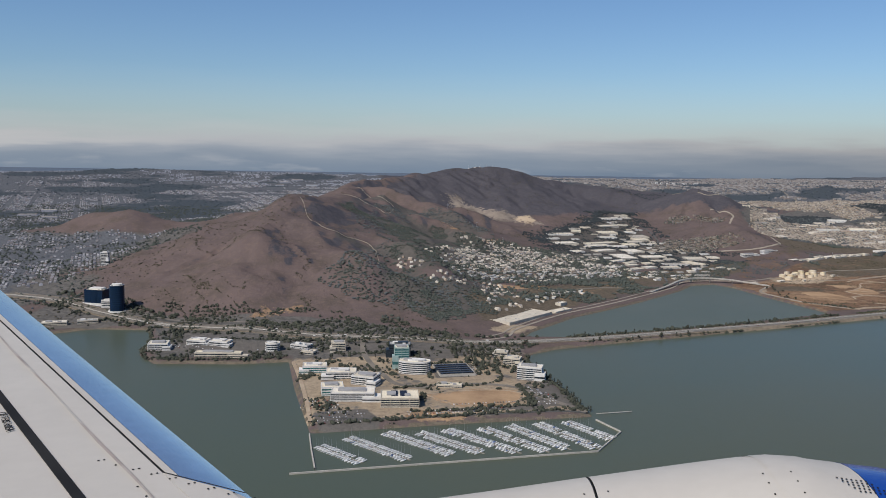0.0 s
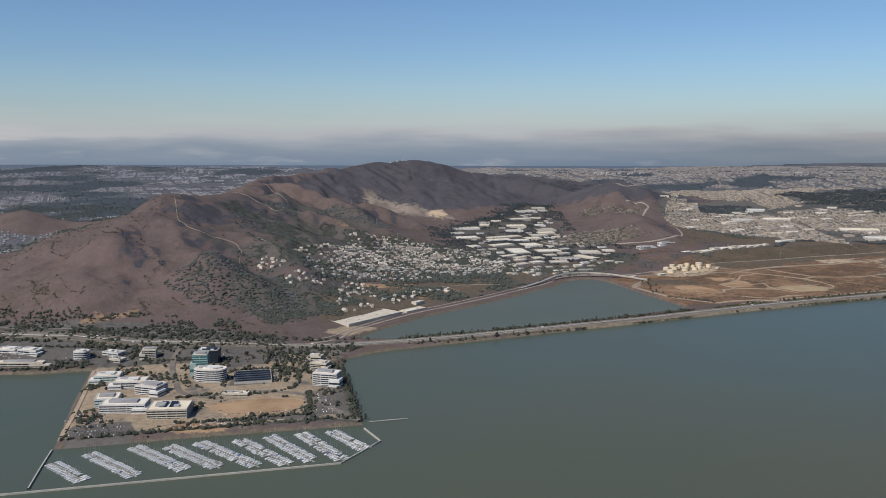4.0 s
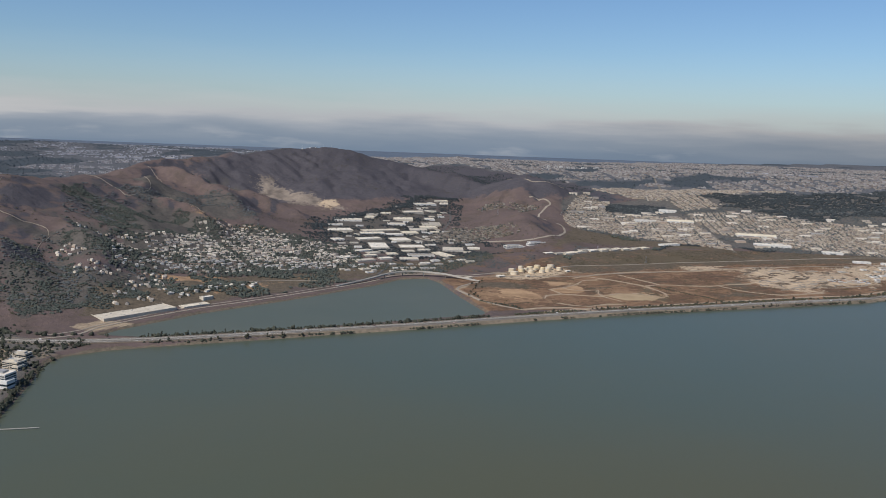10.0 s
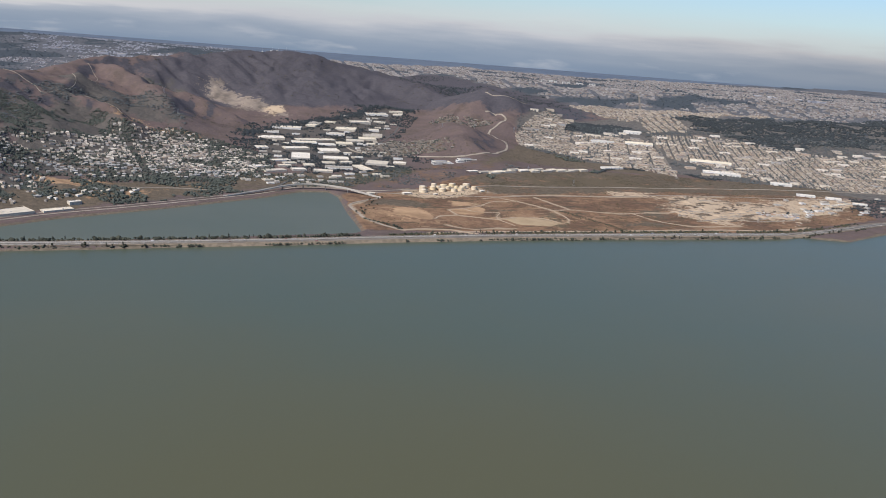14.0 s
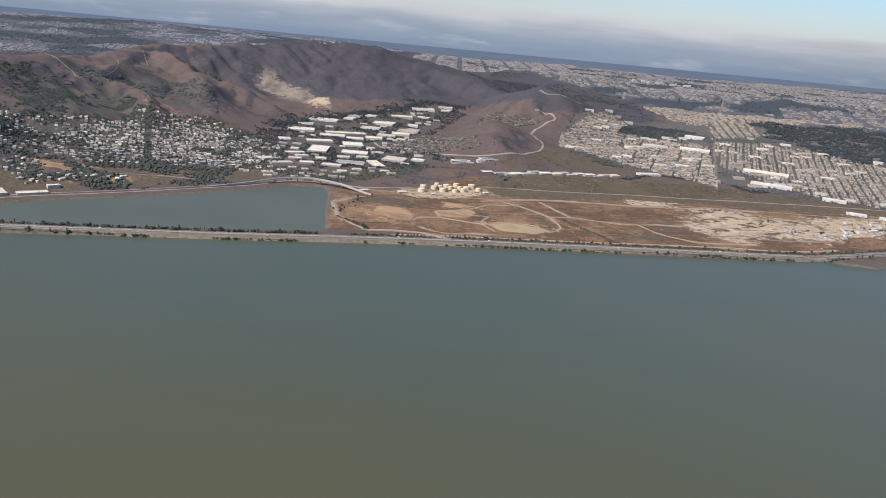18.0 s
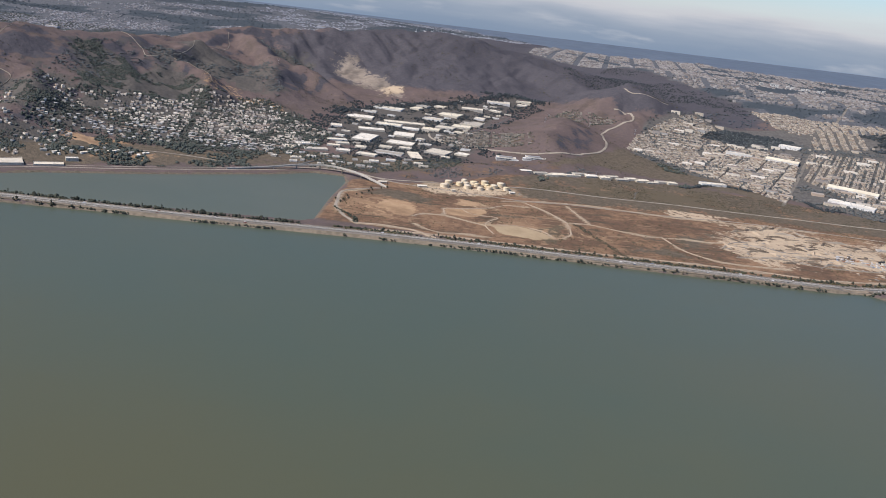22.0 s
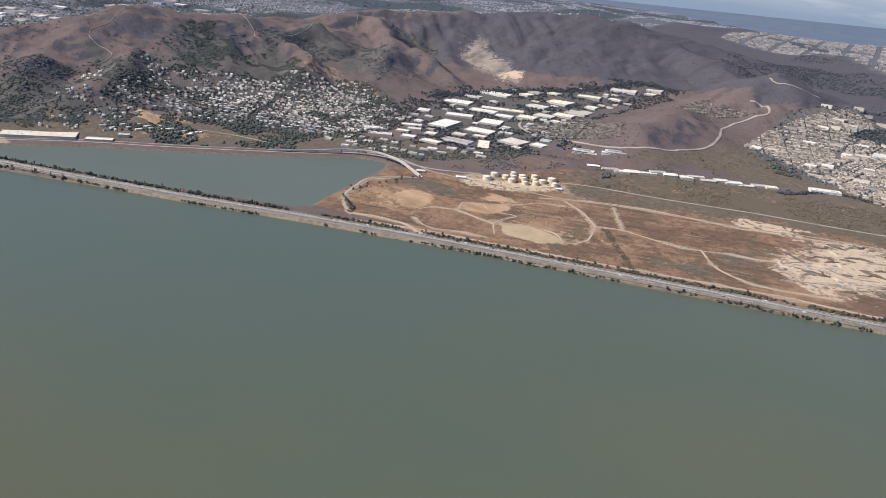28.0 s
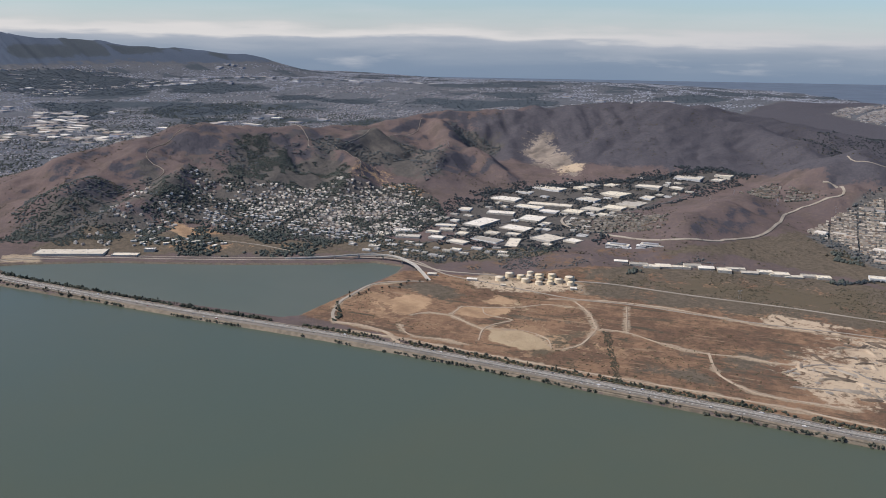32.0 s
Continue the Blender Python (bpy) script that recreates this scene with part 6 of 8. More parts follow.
LOWER_SLOPE = [(-70, 712), (20, 715), (44, 770), (84, 818), (128, 858), (100, 905), (40, 890), (-20, 850), (-60, 800)]
x, y = rng.uniform(-110, 130, 760), rng.uniform(710, 1000, 760)
k = ((inside(x, y, WOODS) > 3) | (inside(x, y, LOWER_SLOPE) > 2)) & (cloudy(x, y, 50, 2) > 0.45) & ((x > -32) | (y > 880))
many_houses("wooded_houses", x[k], y[k], rng.uniform(0, 3, k.sum()), 3.6, 2.7, 1.5, "pale houses half hidden in the hillside woods")
ALL_WOODS = [WOOD_N, WOOD_M]
for poly, ang, lot, dep, st, nmax, sz, keep, nm, lb in (
    ([(550, 1458), (543, 1555), (560, 1620), (600, 1740), (650, 1720), (640, 1560), (666, 1440), (644, 1416), (590, 1452)], 24, 2.9, 4.6, 4.6, 2600, (3.0, 3.8, 1.7), 0.97, "terrace_houses", "rows of pale terraced houses on the hillside"),
    ([(670, 1442), (645, 1600), (650, 1650), (790, 1650), (785, 1320), (665, 1400)], -5, 3.1, 4.6, 3.4, 5200, (2.9, 3.3, 1.6), 0.82, "valley_houses", "rows of pale houses in the valley"),
    ([(800, 1490), (802, 1700), (960, 1700), (1100, 1590), (1300, 1600), (1300, 1330), (1000, 1310), (905, 1340)], 85, 3.1, 4.6, 3.4, 9000, (2.9, 3.3, 1.6), 0.82, "valley_houses", "rows of pale houses in the valley"),
    ([(800, 1720), (815, 2100), (1180, 2120), (1000, 1950), (880, 1930), (940, 1830)], 96, 3.6, 5.0, 6, 6000, (3.5, 4.0, 1.9), 0.92, "city_houses", "dense pale city houses"),
    ([(745, 1880), (672, 2150), (815, 2100), (800, 1850)], 30, 3.6, 5.0, 6, 3000, (3.5, 4.0, 1.9), 0.92, "city_houses", "dense pale city houses"),
    ([(385, 1590), (400, 1622), (450, 1620), (510, 1600), (500, 1582), (430, 1572)], 20, 4.6, 5.6, 4.0, 160, (3.6, 3.4, 1.5), 0.85, "estate_houses", "grey estate houses above the hill road"),
    ([(302, 1311), (320, 1350), (345, 1385), (396, 1375), (455, 1308), (445, 1296), (402, 1284), (358, 1266)], 20, 4.4, 5.6, 5.0, 330, (3.8, 3.4, 1.6), 0.8, "estate_houses", "grey-brown estate houses below the hill"),
):
    x, y, yaw = house_fields(poly, ang, lot, dep, st, nmax, keep=keep, avoid=ALL_WOODS, turned=0.05)
    many_houses(nm, x, y, yaw, *sz, lb, mats=(M_EWALL, M_EROOF) if nm == "estate_houses" else (M_VWALL, M_VROOF))
# the wider city, thinner with distance
x, y, yaw = house_fields([(672, 2170), (545, 2380), (385, 2640), (-100, 2950), (-300, 4150), (900, 4150), (1900, 4700), (2700, 4300), (2300, 2300), (1300, 2130)], 12, 8.2, 9.2, 8, 27000, keep=0.85)
k = (cloudy(x, y, 150, 4) + rng.normal(0, 0.02, len(x)) > 0.41) & (y < 4300)
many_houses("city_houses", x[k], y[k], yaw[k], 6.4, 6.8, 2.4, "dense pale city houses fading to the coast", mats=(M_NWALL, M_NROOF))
x, y, yaw = house_fields([(-430, 840), (-480, 1300), (-420, 1700), (-350, 2000), (-200, 2300), (-300, 2700), (-1700, 2700), (-1700, 700), (-700, 690)], 24, 4.6, 5.6, 4.6, 30000, keep=0.7)
k = dry(x, y, 26) & ((cloudy(x + 900, y, 170, 4) + rng.normal(0, 0.02, len(x)) > 0.47) | (y < 1400)) & (cloudy(x, y, 80, 3) > 0.43) & (inside(x, y, SIGN_HILL) < 0) & (belted(x, y) < 0)
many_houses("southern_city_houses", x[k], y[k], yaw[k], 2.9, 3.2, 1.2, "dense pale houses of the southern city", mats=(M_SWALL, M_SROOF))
x, y, yaw = house_fields([(-300, 2700), (-350, 4250), (-2000, 4350), (-3600, 3900), (-3800, 800), (-1700, 720), (-1700, 2700)], 18, 6.2, 7.4, 11, 46000, keep=0.88)
k = dry(x, y, 62) & (cloudy(x + 900, y, 170, 4) + rng.normal(0, 0.02, len(x)) > 0.485) & (belted(x, y) < 0) & (cloudy(x, y, 45, 3) > 0.42)
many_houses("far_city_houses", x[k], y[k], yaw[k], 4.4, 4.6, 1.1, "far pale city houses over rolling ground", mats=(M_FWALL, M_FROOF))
x, y, yaw = house_fields(SOUTH_BELTS[0], 62, 8.0, 8.0, 62, 1500, keep=0.9)
k = cloudy(x, y, 130, 3) > 0.5
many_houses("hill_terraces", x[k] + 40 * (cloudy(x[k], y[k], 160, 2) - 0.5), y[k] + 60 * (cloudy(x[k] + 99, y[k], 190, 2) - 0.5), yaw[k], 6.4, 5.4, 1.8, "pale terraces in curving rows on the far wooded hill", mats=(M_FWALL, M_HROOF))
# larger flat roofs among them
def scatter_rect(n, x0, x1, y0, y1):
    return rng.uniform(x0, x1, n), rng.uniform(y0, y1, n)


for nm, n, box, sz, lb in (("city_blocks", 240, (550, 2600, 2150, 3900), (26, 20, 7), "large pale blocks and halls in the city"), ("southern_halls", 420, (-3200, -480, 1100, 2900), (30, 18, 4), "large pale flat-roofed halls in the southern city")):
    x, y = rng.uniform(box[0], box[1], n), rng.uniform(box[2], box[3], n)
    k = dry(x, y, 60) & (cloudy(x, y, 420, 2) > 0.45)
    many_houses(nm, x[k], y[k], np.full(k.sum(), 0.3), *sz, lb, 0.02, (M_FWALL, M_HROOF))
x, y = scatter_rect(230, 560, 1300, 1330, 1760)
k = (inside(x, y, VALLEY) > 4) & np.all([inside(x, y, w) < 0 for w in ALL_WOODS], axis=0) & (np.abs(x - 795) > 12)
many_houses("valley_halls", x[k], y[k], np.full(k.sum(), 0.16), 15, 8, 3.0, "larger pale flat-roofed buildings of the valley town", 0.02)
x, y = rng.uniform(-1250, -560, 190), rng.uniform(830, 1250, 190)
k = dry(x, y, 30) & (cloudy(x, y, 200, 2) > 0.42)
x2, y2 = scatter_rect(120, -1580, -1050, 1050, 1350)
k2 = inside(x2, y2, [(-1577, 1228), (-1523, 1345), (-1112, 1213), (-1061, 1129), (-1092, 1067)]) > 0
many_houses("southern_works", x2[k2], y2[k2], np.full(k2.sum(), 0.5), 32, 17, 3.0, "long white industrial roofs on the southern flat", 0.02, (M_SWALL, M_HROOF))
many_houses("southern_works", x[k], y[k], np.full(k.sum(), 0.42), 24, 15, 3.0, "large pale industrial roofs by the southern freeway", 0.02)
for i in range(9):
    x, y = 640 + i * 22 + 8 * (i % 2), 2960 + (i * 37) % 60
    ob = empty("apartment_tower", pose(x, y, gz(x, y), 0, 0, 12), "white apartment slab on the far city hill", "apartment block", "apartment slabs on the far hill")
    part("wall", box_mesh("wall", 10, 6, -6, 11, M_WHITE), ob)
    part("roof", box_mesh("roof", 9.4, 5.4, 11, 11.5, M_ROOFG), ob)
    for z in range(2, 11, 3):
        part("window_band", box_mesh("window_band", 9, 0.2, z, z + 1.2, M_GLASS), ob, m=pose(0, -3.0, 0))


# ---- trees and scrub ----
PHI = (1 + 5 ** 0.5) / 2
ICO = np.array([(-1, PHI, 0), (1, PHI, 0), (-1, -PHI, 0), (1, -PHI, 0), (0, -1, PHI), (0, 1, PHI), (0, -1, -PHI), (0, 1, -PHI), (PHI, 0, -1), (PHI, 0, 1), (-PHI, 0, -1), (-PHI, 0, 1)]) / 1.9
ICO_F = np.array([(0, 11, 5), (0, 5, 1), (0, 1, 7), (0, 7, 10), (0, 10, 11), (1, 5, 9), (5, 11, 4), (11, 10, 2), (10, 7, 6), (7, 1, 8), (3, 9, 4), (3, 4, 2), (3, 2, 6), (3, 6, 8), (3, 8, 9), (4, 9, 5), (2, 4, 11), (6, 2, 10), (8, 6, 7), (9, 8, 1)])
CLUMP_F = ICO_F[ICO[ICO_F][:, :, 2].sum(1) > -1.1]  # open towards the soil
NF = len(CLUMP_F)


def clumps(name, x, y, size, mat, label, tall=0.8, z=None, category="bushes", lobes=2):
    """One mesh of uneven leafy clumps, several lobes each."""
    x, y, size = np.repeat(x, lobes), np.repeat(y, lobes), np.repeat(size, lobes)
    n = len(x)
    x, y = x + rng.normal(0, 0.4, n) * size, y + rng.normal(0, 0.4, n) * size
    z = ground_z(x, y) if z is None else np.repeat(z, lobes)
    sc = size[:, None, None] * rng.uniform(0.55, 1.0, (n, 1, 3)) * np.array([1, 1, tall])
    a = rng.uniform(0, 6.28, n)
    p = ICO[None] * rng.uniform(0.68, 1.25, (n, 12, 1)) * sc
    c, s = np.cos(a)[:, None], np.sin(a)[:, None]
    co = np.stack([x[:, None] + p[..., 0] * c - p[..., 1] * s, y[:, None] + p[..., 0] * s + p[..., 1] * c, z[:, None] + p[..., 2] + (size * tall * rng.uniform(0.2, 0.7, n))[:, None]], -1)
    me = bpy.data.meshes.new(name)
    me.vertices.add(n * 12)
    me.vertices.foreach_set("co", co.astype(np.float32).ravel())
    me.loops.add(n * NF * 3)
    me.loops.foreach_set("vertex_index", (np.arange(n)[:, None, None] * 12 + CLUMP_F).astype(np.int32).ravel())
    me.polygons.add(n * NF)
    me.polygons.foreach_set("loop_start", (np.arange(n * NF) * 3).astype(np.int32))
    me.materials.append(mat)
    me.polygons.foreach_set("use_smooth", np.zeros(n * NF, bool))
    me.update(calc_edges=True)
    return tagged(new(name, me), label, category, kind="stuff")


def scatter(n, x0, x1, y0, y1, test):
    x, y = rng.uniform(x0, x1, n), rng.uniform(y0, y1, n)
    k = test(x, y)
    return x[k], y[k]


T_CELLS = {}
for px, py in zip(tx, ty):
    T_CELLS.setdefault((int(px // 4), int(py // 4)), []).append((px, py))


def town_gap(x, y):
    """True where no house of the hillside town stands close by."""
    return np.array([all((px - a) ** 2 + (py - b) ** 2 > 3.6 for i in (-1, 0, 1) for j in (-1, 0, 1) for px, py in T_CELLS.get((int(a // 4) + i, int(b // 4) + j), ())) for a, b in zip(x, y)], bool)


def wooded(x, y):
    return np.maximum.reduce([inside(x, y, w) for w in SLOPE_WOODS])


x, y = scatter(64000, -190, 80, 700, 1240, lambda x, y: (wooded(x, y) - 8 * np.clip((-x - 50) / 30, 0, 1) * np.clip((880 - y) / 40, 0, 1) + 56 * (cloudy(x, y, 44, 4) - 0.5) > 0) & (cloudy(x, y, 26, 3) > 0.44 + 0.05 * np.clip((-x - 50) / 30, 0, 1)))
clumps("woodland", x, y, rng.uniform(0.6, 1.8, len(x)), M_GARDEN, "dense dark-green woodland on the hillside", 0.6, category="trees", lobes=1)
x, y = scatter(6000, -175, 70, 735, 1215, lambda x, y: (inside(x, y, WOODS) > 0) & (cloudy(x, y, 30, 3) > 0.53))
clumps("woodland", x, y, rng.uniform(0.7, 2.2, len(x)), M_LEAF, "open scrub and trees between the woods", 0.6, category="trees")
x, y = scatter(15000, -85, 275, 870, 1255, lambda x, y: (inside(x, y, TOWN) > -10) & (cloudy(x, y, 34, 3) > 0.36))
free_ = town_gap(x, y)
x, y = x[free_], y[free_]
clumps("garden_trees", x, y, rng.uniform(0.8, 2.1, len(x)), M_GARDEN, "dark garden trees between the hillside houses", 1.0, category="trees", lobes=1)
x, y = scatter(9000, -150, 140, 700, 1000, lambda x, y: ((inside(x, y, LOWER_SLOPE) > -4) | (inside(x, y, WOODS) > 0)) & (cloudy(x, y, 28, 4) > 0.52) & (np.abs((x - 57) * 0.77 - (y - 767) * 0.64) > 15))
clumps("slope_trees", x, y, rng.uniform(0.7, 2.2, len(x)), M_GARDEN, "scattered dark trees and scrub on the lower slope", 0.65, category="trees", lobes=1)
for hollow in HOLLOWS[:3]:
    hp = np.array(hollow)
    x, y = scatter(2200, hp[:, 0].min() - 20, hp[:, 0].max() + 20, hp[:, 1].min() - 20, hp[:, 1].max() + 20, lambda x, y: inside(x, y, hollow) + 30 * (cloudy(x, y, 40, 3) - 0.55) > 0)
    clumps("hollow_scrub", x, y, rng.uniform(0.8, 2.2, len(x)), M_LEAF, "dark scrub in the hollow between the spurs", 0.7)
x, y = scatter(26000, -420, 640, 690, 2100, lambda x, y: dry(x, y) & (relief(x, y) > 5) & (cloudy(x, y, 70, 5) > 0.57) & (inside(x, y, QUARRY) < 0))
clumps("hill_scrub", x, y, rng.uniform(0.35, 1.0, len(x)) ** 1.5 * 1.7, M_SCRUB, "scattered dark scrub on the dry hills", 0.6, lobes=1)
# scrub down the gullies of the bay-side slope
x, y = scatter(26000, -340, -20, 690, 920, lambda x, y: (np.abs(cloudy(x * 0.67 + y * 0.74, (x * 0.74 - y * 0.67) * 0.3, 36, 3) - 0.5) < 0.016) & (cloudy(x + 70, y, 50, 3) > 0.45) & (sea_depth(x, y) < -22) & (relief(x, y) > 6))
clumps("gully_scrub", x, y, rng.uniform(0.35, 1.3, len(x)), M_SCRUB, "dark scrub following the gullies of the dry slope", 0.6, lobes=1)
x, y = scatter(16000, 350, 1000, 840, 1300, lambda x, y: (inside(x, y, BAYLANDS) > 8) & (cloudy(x, y, 45, 4) > 0.535) & (inside(x, y, PIT) < 0) & (inside(x, y, STRAW) < -2))
clumps("plain_bushes", x, y, rng.uniform(0.3, 0.9, len(x)), M_OLIVE, "low dry bushes on the brown plain", 0.6, lobes=1)
x, y = scatter(16000, 440, 900, 1080, 1330, lambda x, y: (inside(x, y, [(455, 1130), (500, 1170), (640, 1296), (760, 1318), (900, 1310), (880, 1270), (740, 1222), (600, 1165), (520, 1130)]) > 0) & (cloudy(x, y, 36, 4) > 0.5))
clumps("rail_bushes", x, y, rng.uniform(0.3, 1.1, len(x)), M_SCRUB, "bushes on the strip beside the railway", 0.6, lobes=1)
x, y = scatter(22000, 850, 1650, 1600, 2180, lambda x, y: (inside(x, y, WOOD_N) + 150 * (cloudy(x, y, 120, 4) - 0.52) > 0) & (cloudy(x, y, 40, 3) > 0.36))
clumps("park_woods", x, y, rng.uniform(1.3, 3.4, len(x)), M_WOODS, "dark wooded park among the houses", 0.8, category="trees")
x, y = scatter(4200, 620, 790, 1625, 1820, lambda x, y: inside(x, y, WOOD_M) + 12 * (cloudy(x, y, 30, 2) - 0.5) > 0)
clumps("school_woods", x, y, rng.uniform(1.1, 2.6, len(x)), M_WOODS, "dark trees round the school grounds", 0.8, category="trees")
x, y = scatter(16000, 90, 440, 1000, 1710, lambda x, y: (inside(x, y, PARK_IND) > -26) & (cloudy(x, y, 26, 3) > 0.46))
keep_ = np.ones(len(x), bool)
for px, py, yaw, lx, ly in PARKED + SMALL:
    c, s = math.cos(radians(yaw)), math.sin(radians(yaw))
    keep_ &= (np.abs((x - px) * c + (y - py) * s) > lx / 2 + 1.6) | (np.abs((y - py) * c - (x - px) * s) > ly / 2 + 1.6)
clumps("estate_trees", x[keep_], y[keep_], rng.uniform(0.7, 1.9, keep_.sum()), M_WOODS, "dark trees between the warehouses", 1.0, category="trees")
belt_ = rounded([(128, 1330), (138, 1400), (160, 1452), (196, 1508), (240, 1560), (262, 1640), (300, 1695), (345, 1690)], 1.2)
belt_ = np.repeat(belt_, 3, 0)
clumps("screen_trees", belt_[:, 0] + rng.normal(0, 6, len(belt_)), belt_[:, 1] + rng.normal(0, 6, len(belt_)), rng.uniform(0.9, 2.6, len(belt_)), M_WOODS, "dark belt of trees at the foot of the mountain", 1.0, category="trees", lobes=1)
GATEWAY = [(190, 985), (205, 1040), (215, 1060), (300, 1110), (345, 1150), (395, 1190), (410, 1140), (345, 1050), (262, 1004)]
x, y = scatter(6000, 180, 420, 980, 1200, lambda x, y: (inside(x, y, GATEWAY) > 0) & (cloudy(x, y, 30, 3) > 0.47))
x2, y2 = scatter(5000, 850, 1080, 1070, 1290, lambda x, y: (inside(x, y, END_TREES) > 0) & (cloudy(x, y, 26, 3) > 0.44) | (inside(x, y, END_YARD) > 0) & (cloudy(x, y, 26, 3) > 0.62))
free_ = np.array([all((px - a) ** 2 + (py - b) ** 2 > (lx * 0.55 + 1) ** 2 for px, py, _, lx, ly in SMALL) for a, b in zip(x2, y2)], bool)
clumps("yard_trees", x2[free_], y2[free_], rng.uniform(0.7, 2.0, free_.sum()), M_WOODS, "dark trees among the sheds by the rubble yard", 0.9, category="trees", lobes=1)
for line_ in ([(662, 1297), (690, 1345), (710, 1352), (742, 1350)], [(804, 1345), (826, 1318), (850, 1326)]):
    q_ = np.repeat(rounded(line_, 1.5), 3, axis=0)
    clumps("valley_hedge", q_[:, 0] + rng.normal(0, 2.2, len(q_)), q_[:, 1] + rng.normal(0, 3.2, len(q_)), rng.uniform(0.9, 2.2, len(q_)), M_WOODS, "dark belt of trees below the valley town", 0.9, category="trees", lobes=1)
clumps("gateway_trees", x, y, rng.uniform(0.6, 1.7, len(x)), M_GARDEN, "dark trees round the workshops by the lagoon's head", 1.0, category="trees", lobes=1)
x, y = scatter(14000, 540, 2600, 1500, 3900, lambda x, y: (cloudy(x, y, 120, 4) > 0.5) & dry(x, y))
clumps("city_trees", x, y, rng.uniform(1.2, 3.6, len(x)) * np.clip(y / 2000, 0.7, 1.6), M_HAZELEAF, "street trees of the city", 0.8, category="trees", lobes=1)
x, y = scatter(2600, 300, 515, 1262, 1630, lambda x, y: ((inside(x, y, [(302, 1308), (318, 1352), (345, 1388), (398, 1378), (460, 1308), (446, 1293), (402, 1281), (356, 1262)]) > 0) | (inside(x, y, [(380, 1585), (400, 1628), (515, 1605), (500, 1578), (430, 1568)]) > 0)) & (cloudy(x, y, 18, 3) > 0.42))
clumps("estate_gardens", x, y, rng.uniform(0.8, 2.0, len(x)), M_GARDEN, "dark garden trees of the hill estates", 0.9, category="trees")
x, y = scatter(15000, 545, 1300, 1310, 1760, lambda x, y: (inside(x, y, VALLEY) > 0) & (cloudy(x, y, 60, 4) > 0.44))
clumps("street_trees", x, y, rng.uniform(0.9, 2.6, len(x)), M_LEAF, "dark street trees between the valley houses", 0.9, category="trees", lobes=1)
x, y = scatter(24000, -3400, -400, 700, 4000, lambda x, y: ((cloudy(x + 900, y, 170, 4) < 0.47) | (rng.random(len(x)) < 0.12)) & dry(x, y, 40) & (inside(x, y, SIGN_HILL) < 0))
x3, y3 = scatter(20000, -3000, -950, 1120, 2250, lambda x, y: (belted(x, y) > 0) & dry(x, y, 80))
clumps("belt_woods", x3, y3, rng.uniform(1.6, 5.0, len(x3)), M_HAZELEAF, "dark wooded belts between the southern suburbs", 0.5, category="trees", lobes=1)
x2, y2 = scatter(22000, -1500, -380, 740, 1900, lambda x, y: dry(x, y, 30) & (cloudy(x, y, 60, 4) > 0.45) & (inside(x, y, SIGN_HILL) < 4))
clumps("garden_trees", x2, y2, rng.uniform(1.0, 2.6, len(x2)), M_GARDEN, "dark garden trees of the southern suburb", 0.9, category="trees", lobes=1)
clumps("southern_trees", x, y, rng.uniform(1.0, 2.8, len(x)) * np.clip(y / 1500, 0.6, 1.5), M_HAZELEAF, "street trees of the southern city", 0.7, category="trees", lobes=1)
x, y = scatter(16000, -430, 110, 415, 760, lambda x, y: (sea_depth(x, y) < -3) & (inside(x, y, LOW_S) > -20) & (cloudy(x, y, 24, 3) > 0.49) & (inside(x, y, FIELD) < 0) & (inside(x, y, FIELD_B) < 0))
clear = (np.maximum.reduce([inside(x, y, q) for q in LOTS]) < 0) | (rng.random(len(x)) < 0.12)
for row in OFFICES:
    clear &= np.hypot(x - row[0], y - row[1]) > 0.62 * max(row[3], row[4])
clumps("office_park_bushes", x[clear], y[clear], rng.uniform(0.6, 1.8, clear.sum()), M_HEDGE, "dark trees and hedges of the office park", 1.0, category="trees")
x, y = scatter(9000, 0, 290, 760, 1040, lambda x, y: (inside(x, y, [(10, 800), (40, 905), (95, 945), (150, 985), (215, 1020), (262, 1000), (240, 958), (184, 892), (134, 838), (112, 842), (96, 850), (60, 815)]) > 0) & (cloudy(x, y, 30, 4) > 0.56))
clumps("shore_scrub", x, y, rng.uniform(0.8, 2.4, len(x)), M_GARDEN, "dark scrub and trees on the low bluff by the lagoon", 0.9, category="trees")
x, y = scatter(2500, 480, 720, 1380, 1520, lambda x, y: (inside(x, y, [(540, 1400), (560, 1470), (640, 1400), (690, 1330), (640, 1310), (560, 1340)]) > 0) & (cloudy(x, y, 30, 3) > 0.5))
clumps("slope_scrub", x, y, rng.uniform(0.6, 1.8, len(x)), M_SCRUB, "dark scrub on the slope below the hill road", 0.7)
t_ = rounded(HWY, 3.0)
for lo_, hi_, off_, dens in ((-420, 70, 19, 0.5), (-420, 40, 23, 0.35), (-420, -60, -12, 0.4)):
    q_ = np.array(shifted(t_.tolist(), off_))
    q_ = q_[(q_[:, 0] > lo_) & (q_[:, 0] < hi_)]
    q_ = q_[rng.random(len(q_)) < dens]
    clumps("highway_trees", q_[:, 0] + rng.normal(0, 3, len(q_)), q_[:, 1] + rng.normal(0, 3, len(q_)), rng.uniform(1.2, 2.8, len(q_)), M_HEDGE, "dark trees at the foot of the hill beside the highway", 0.9, category="trees", lobes=3)
side = shifted(t_.tolist(), 9.6)
s_arr = np.array(side)
sel = (s_arr[:, 0] > 95) & (s_arr[:, 0] < 395)
hx, hy = s_arr[sel].T
k = rng.random(len(hx)) < 0.9
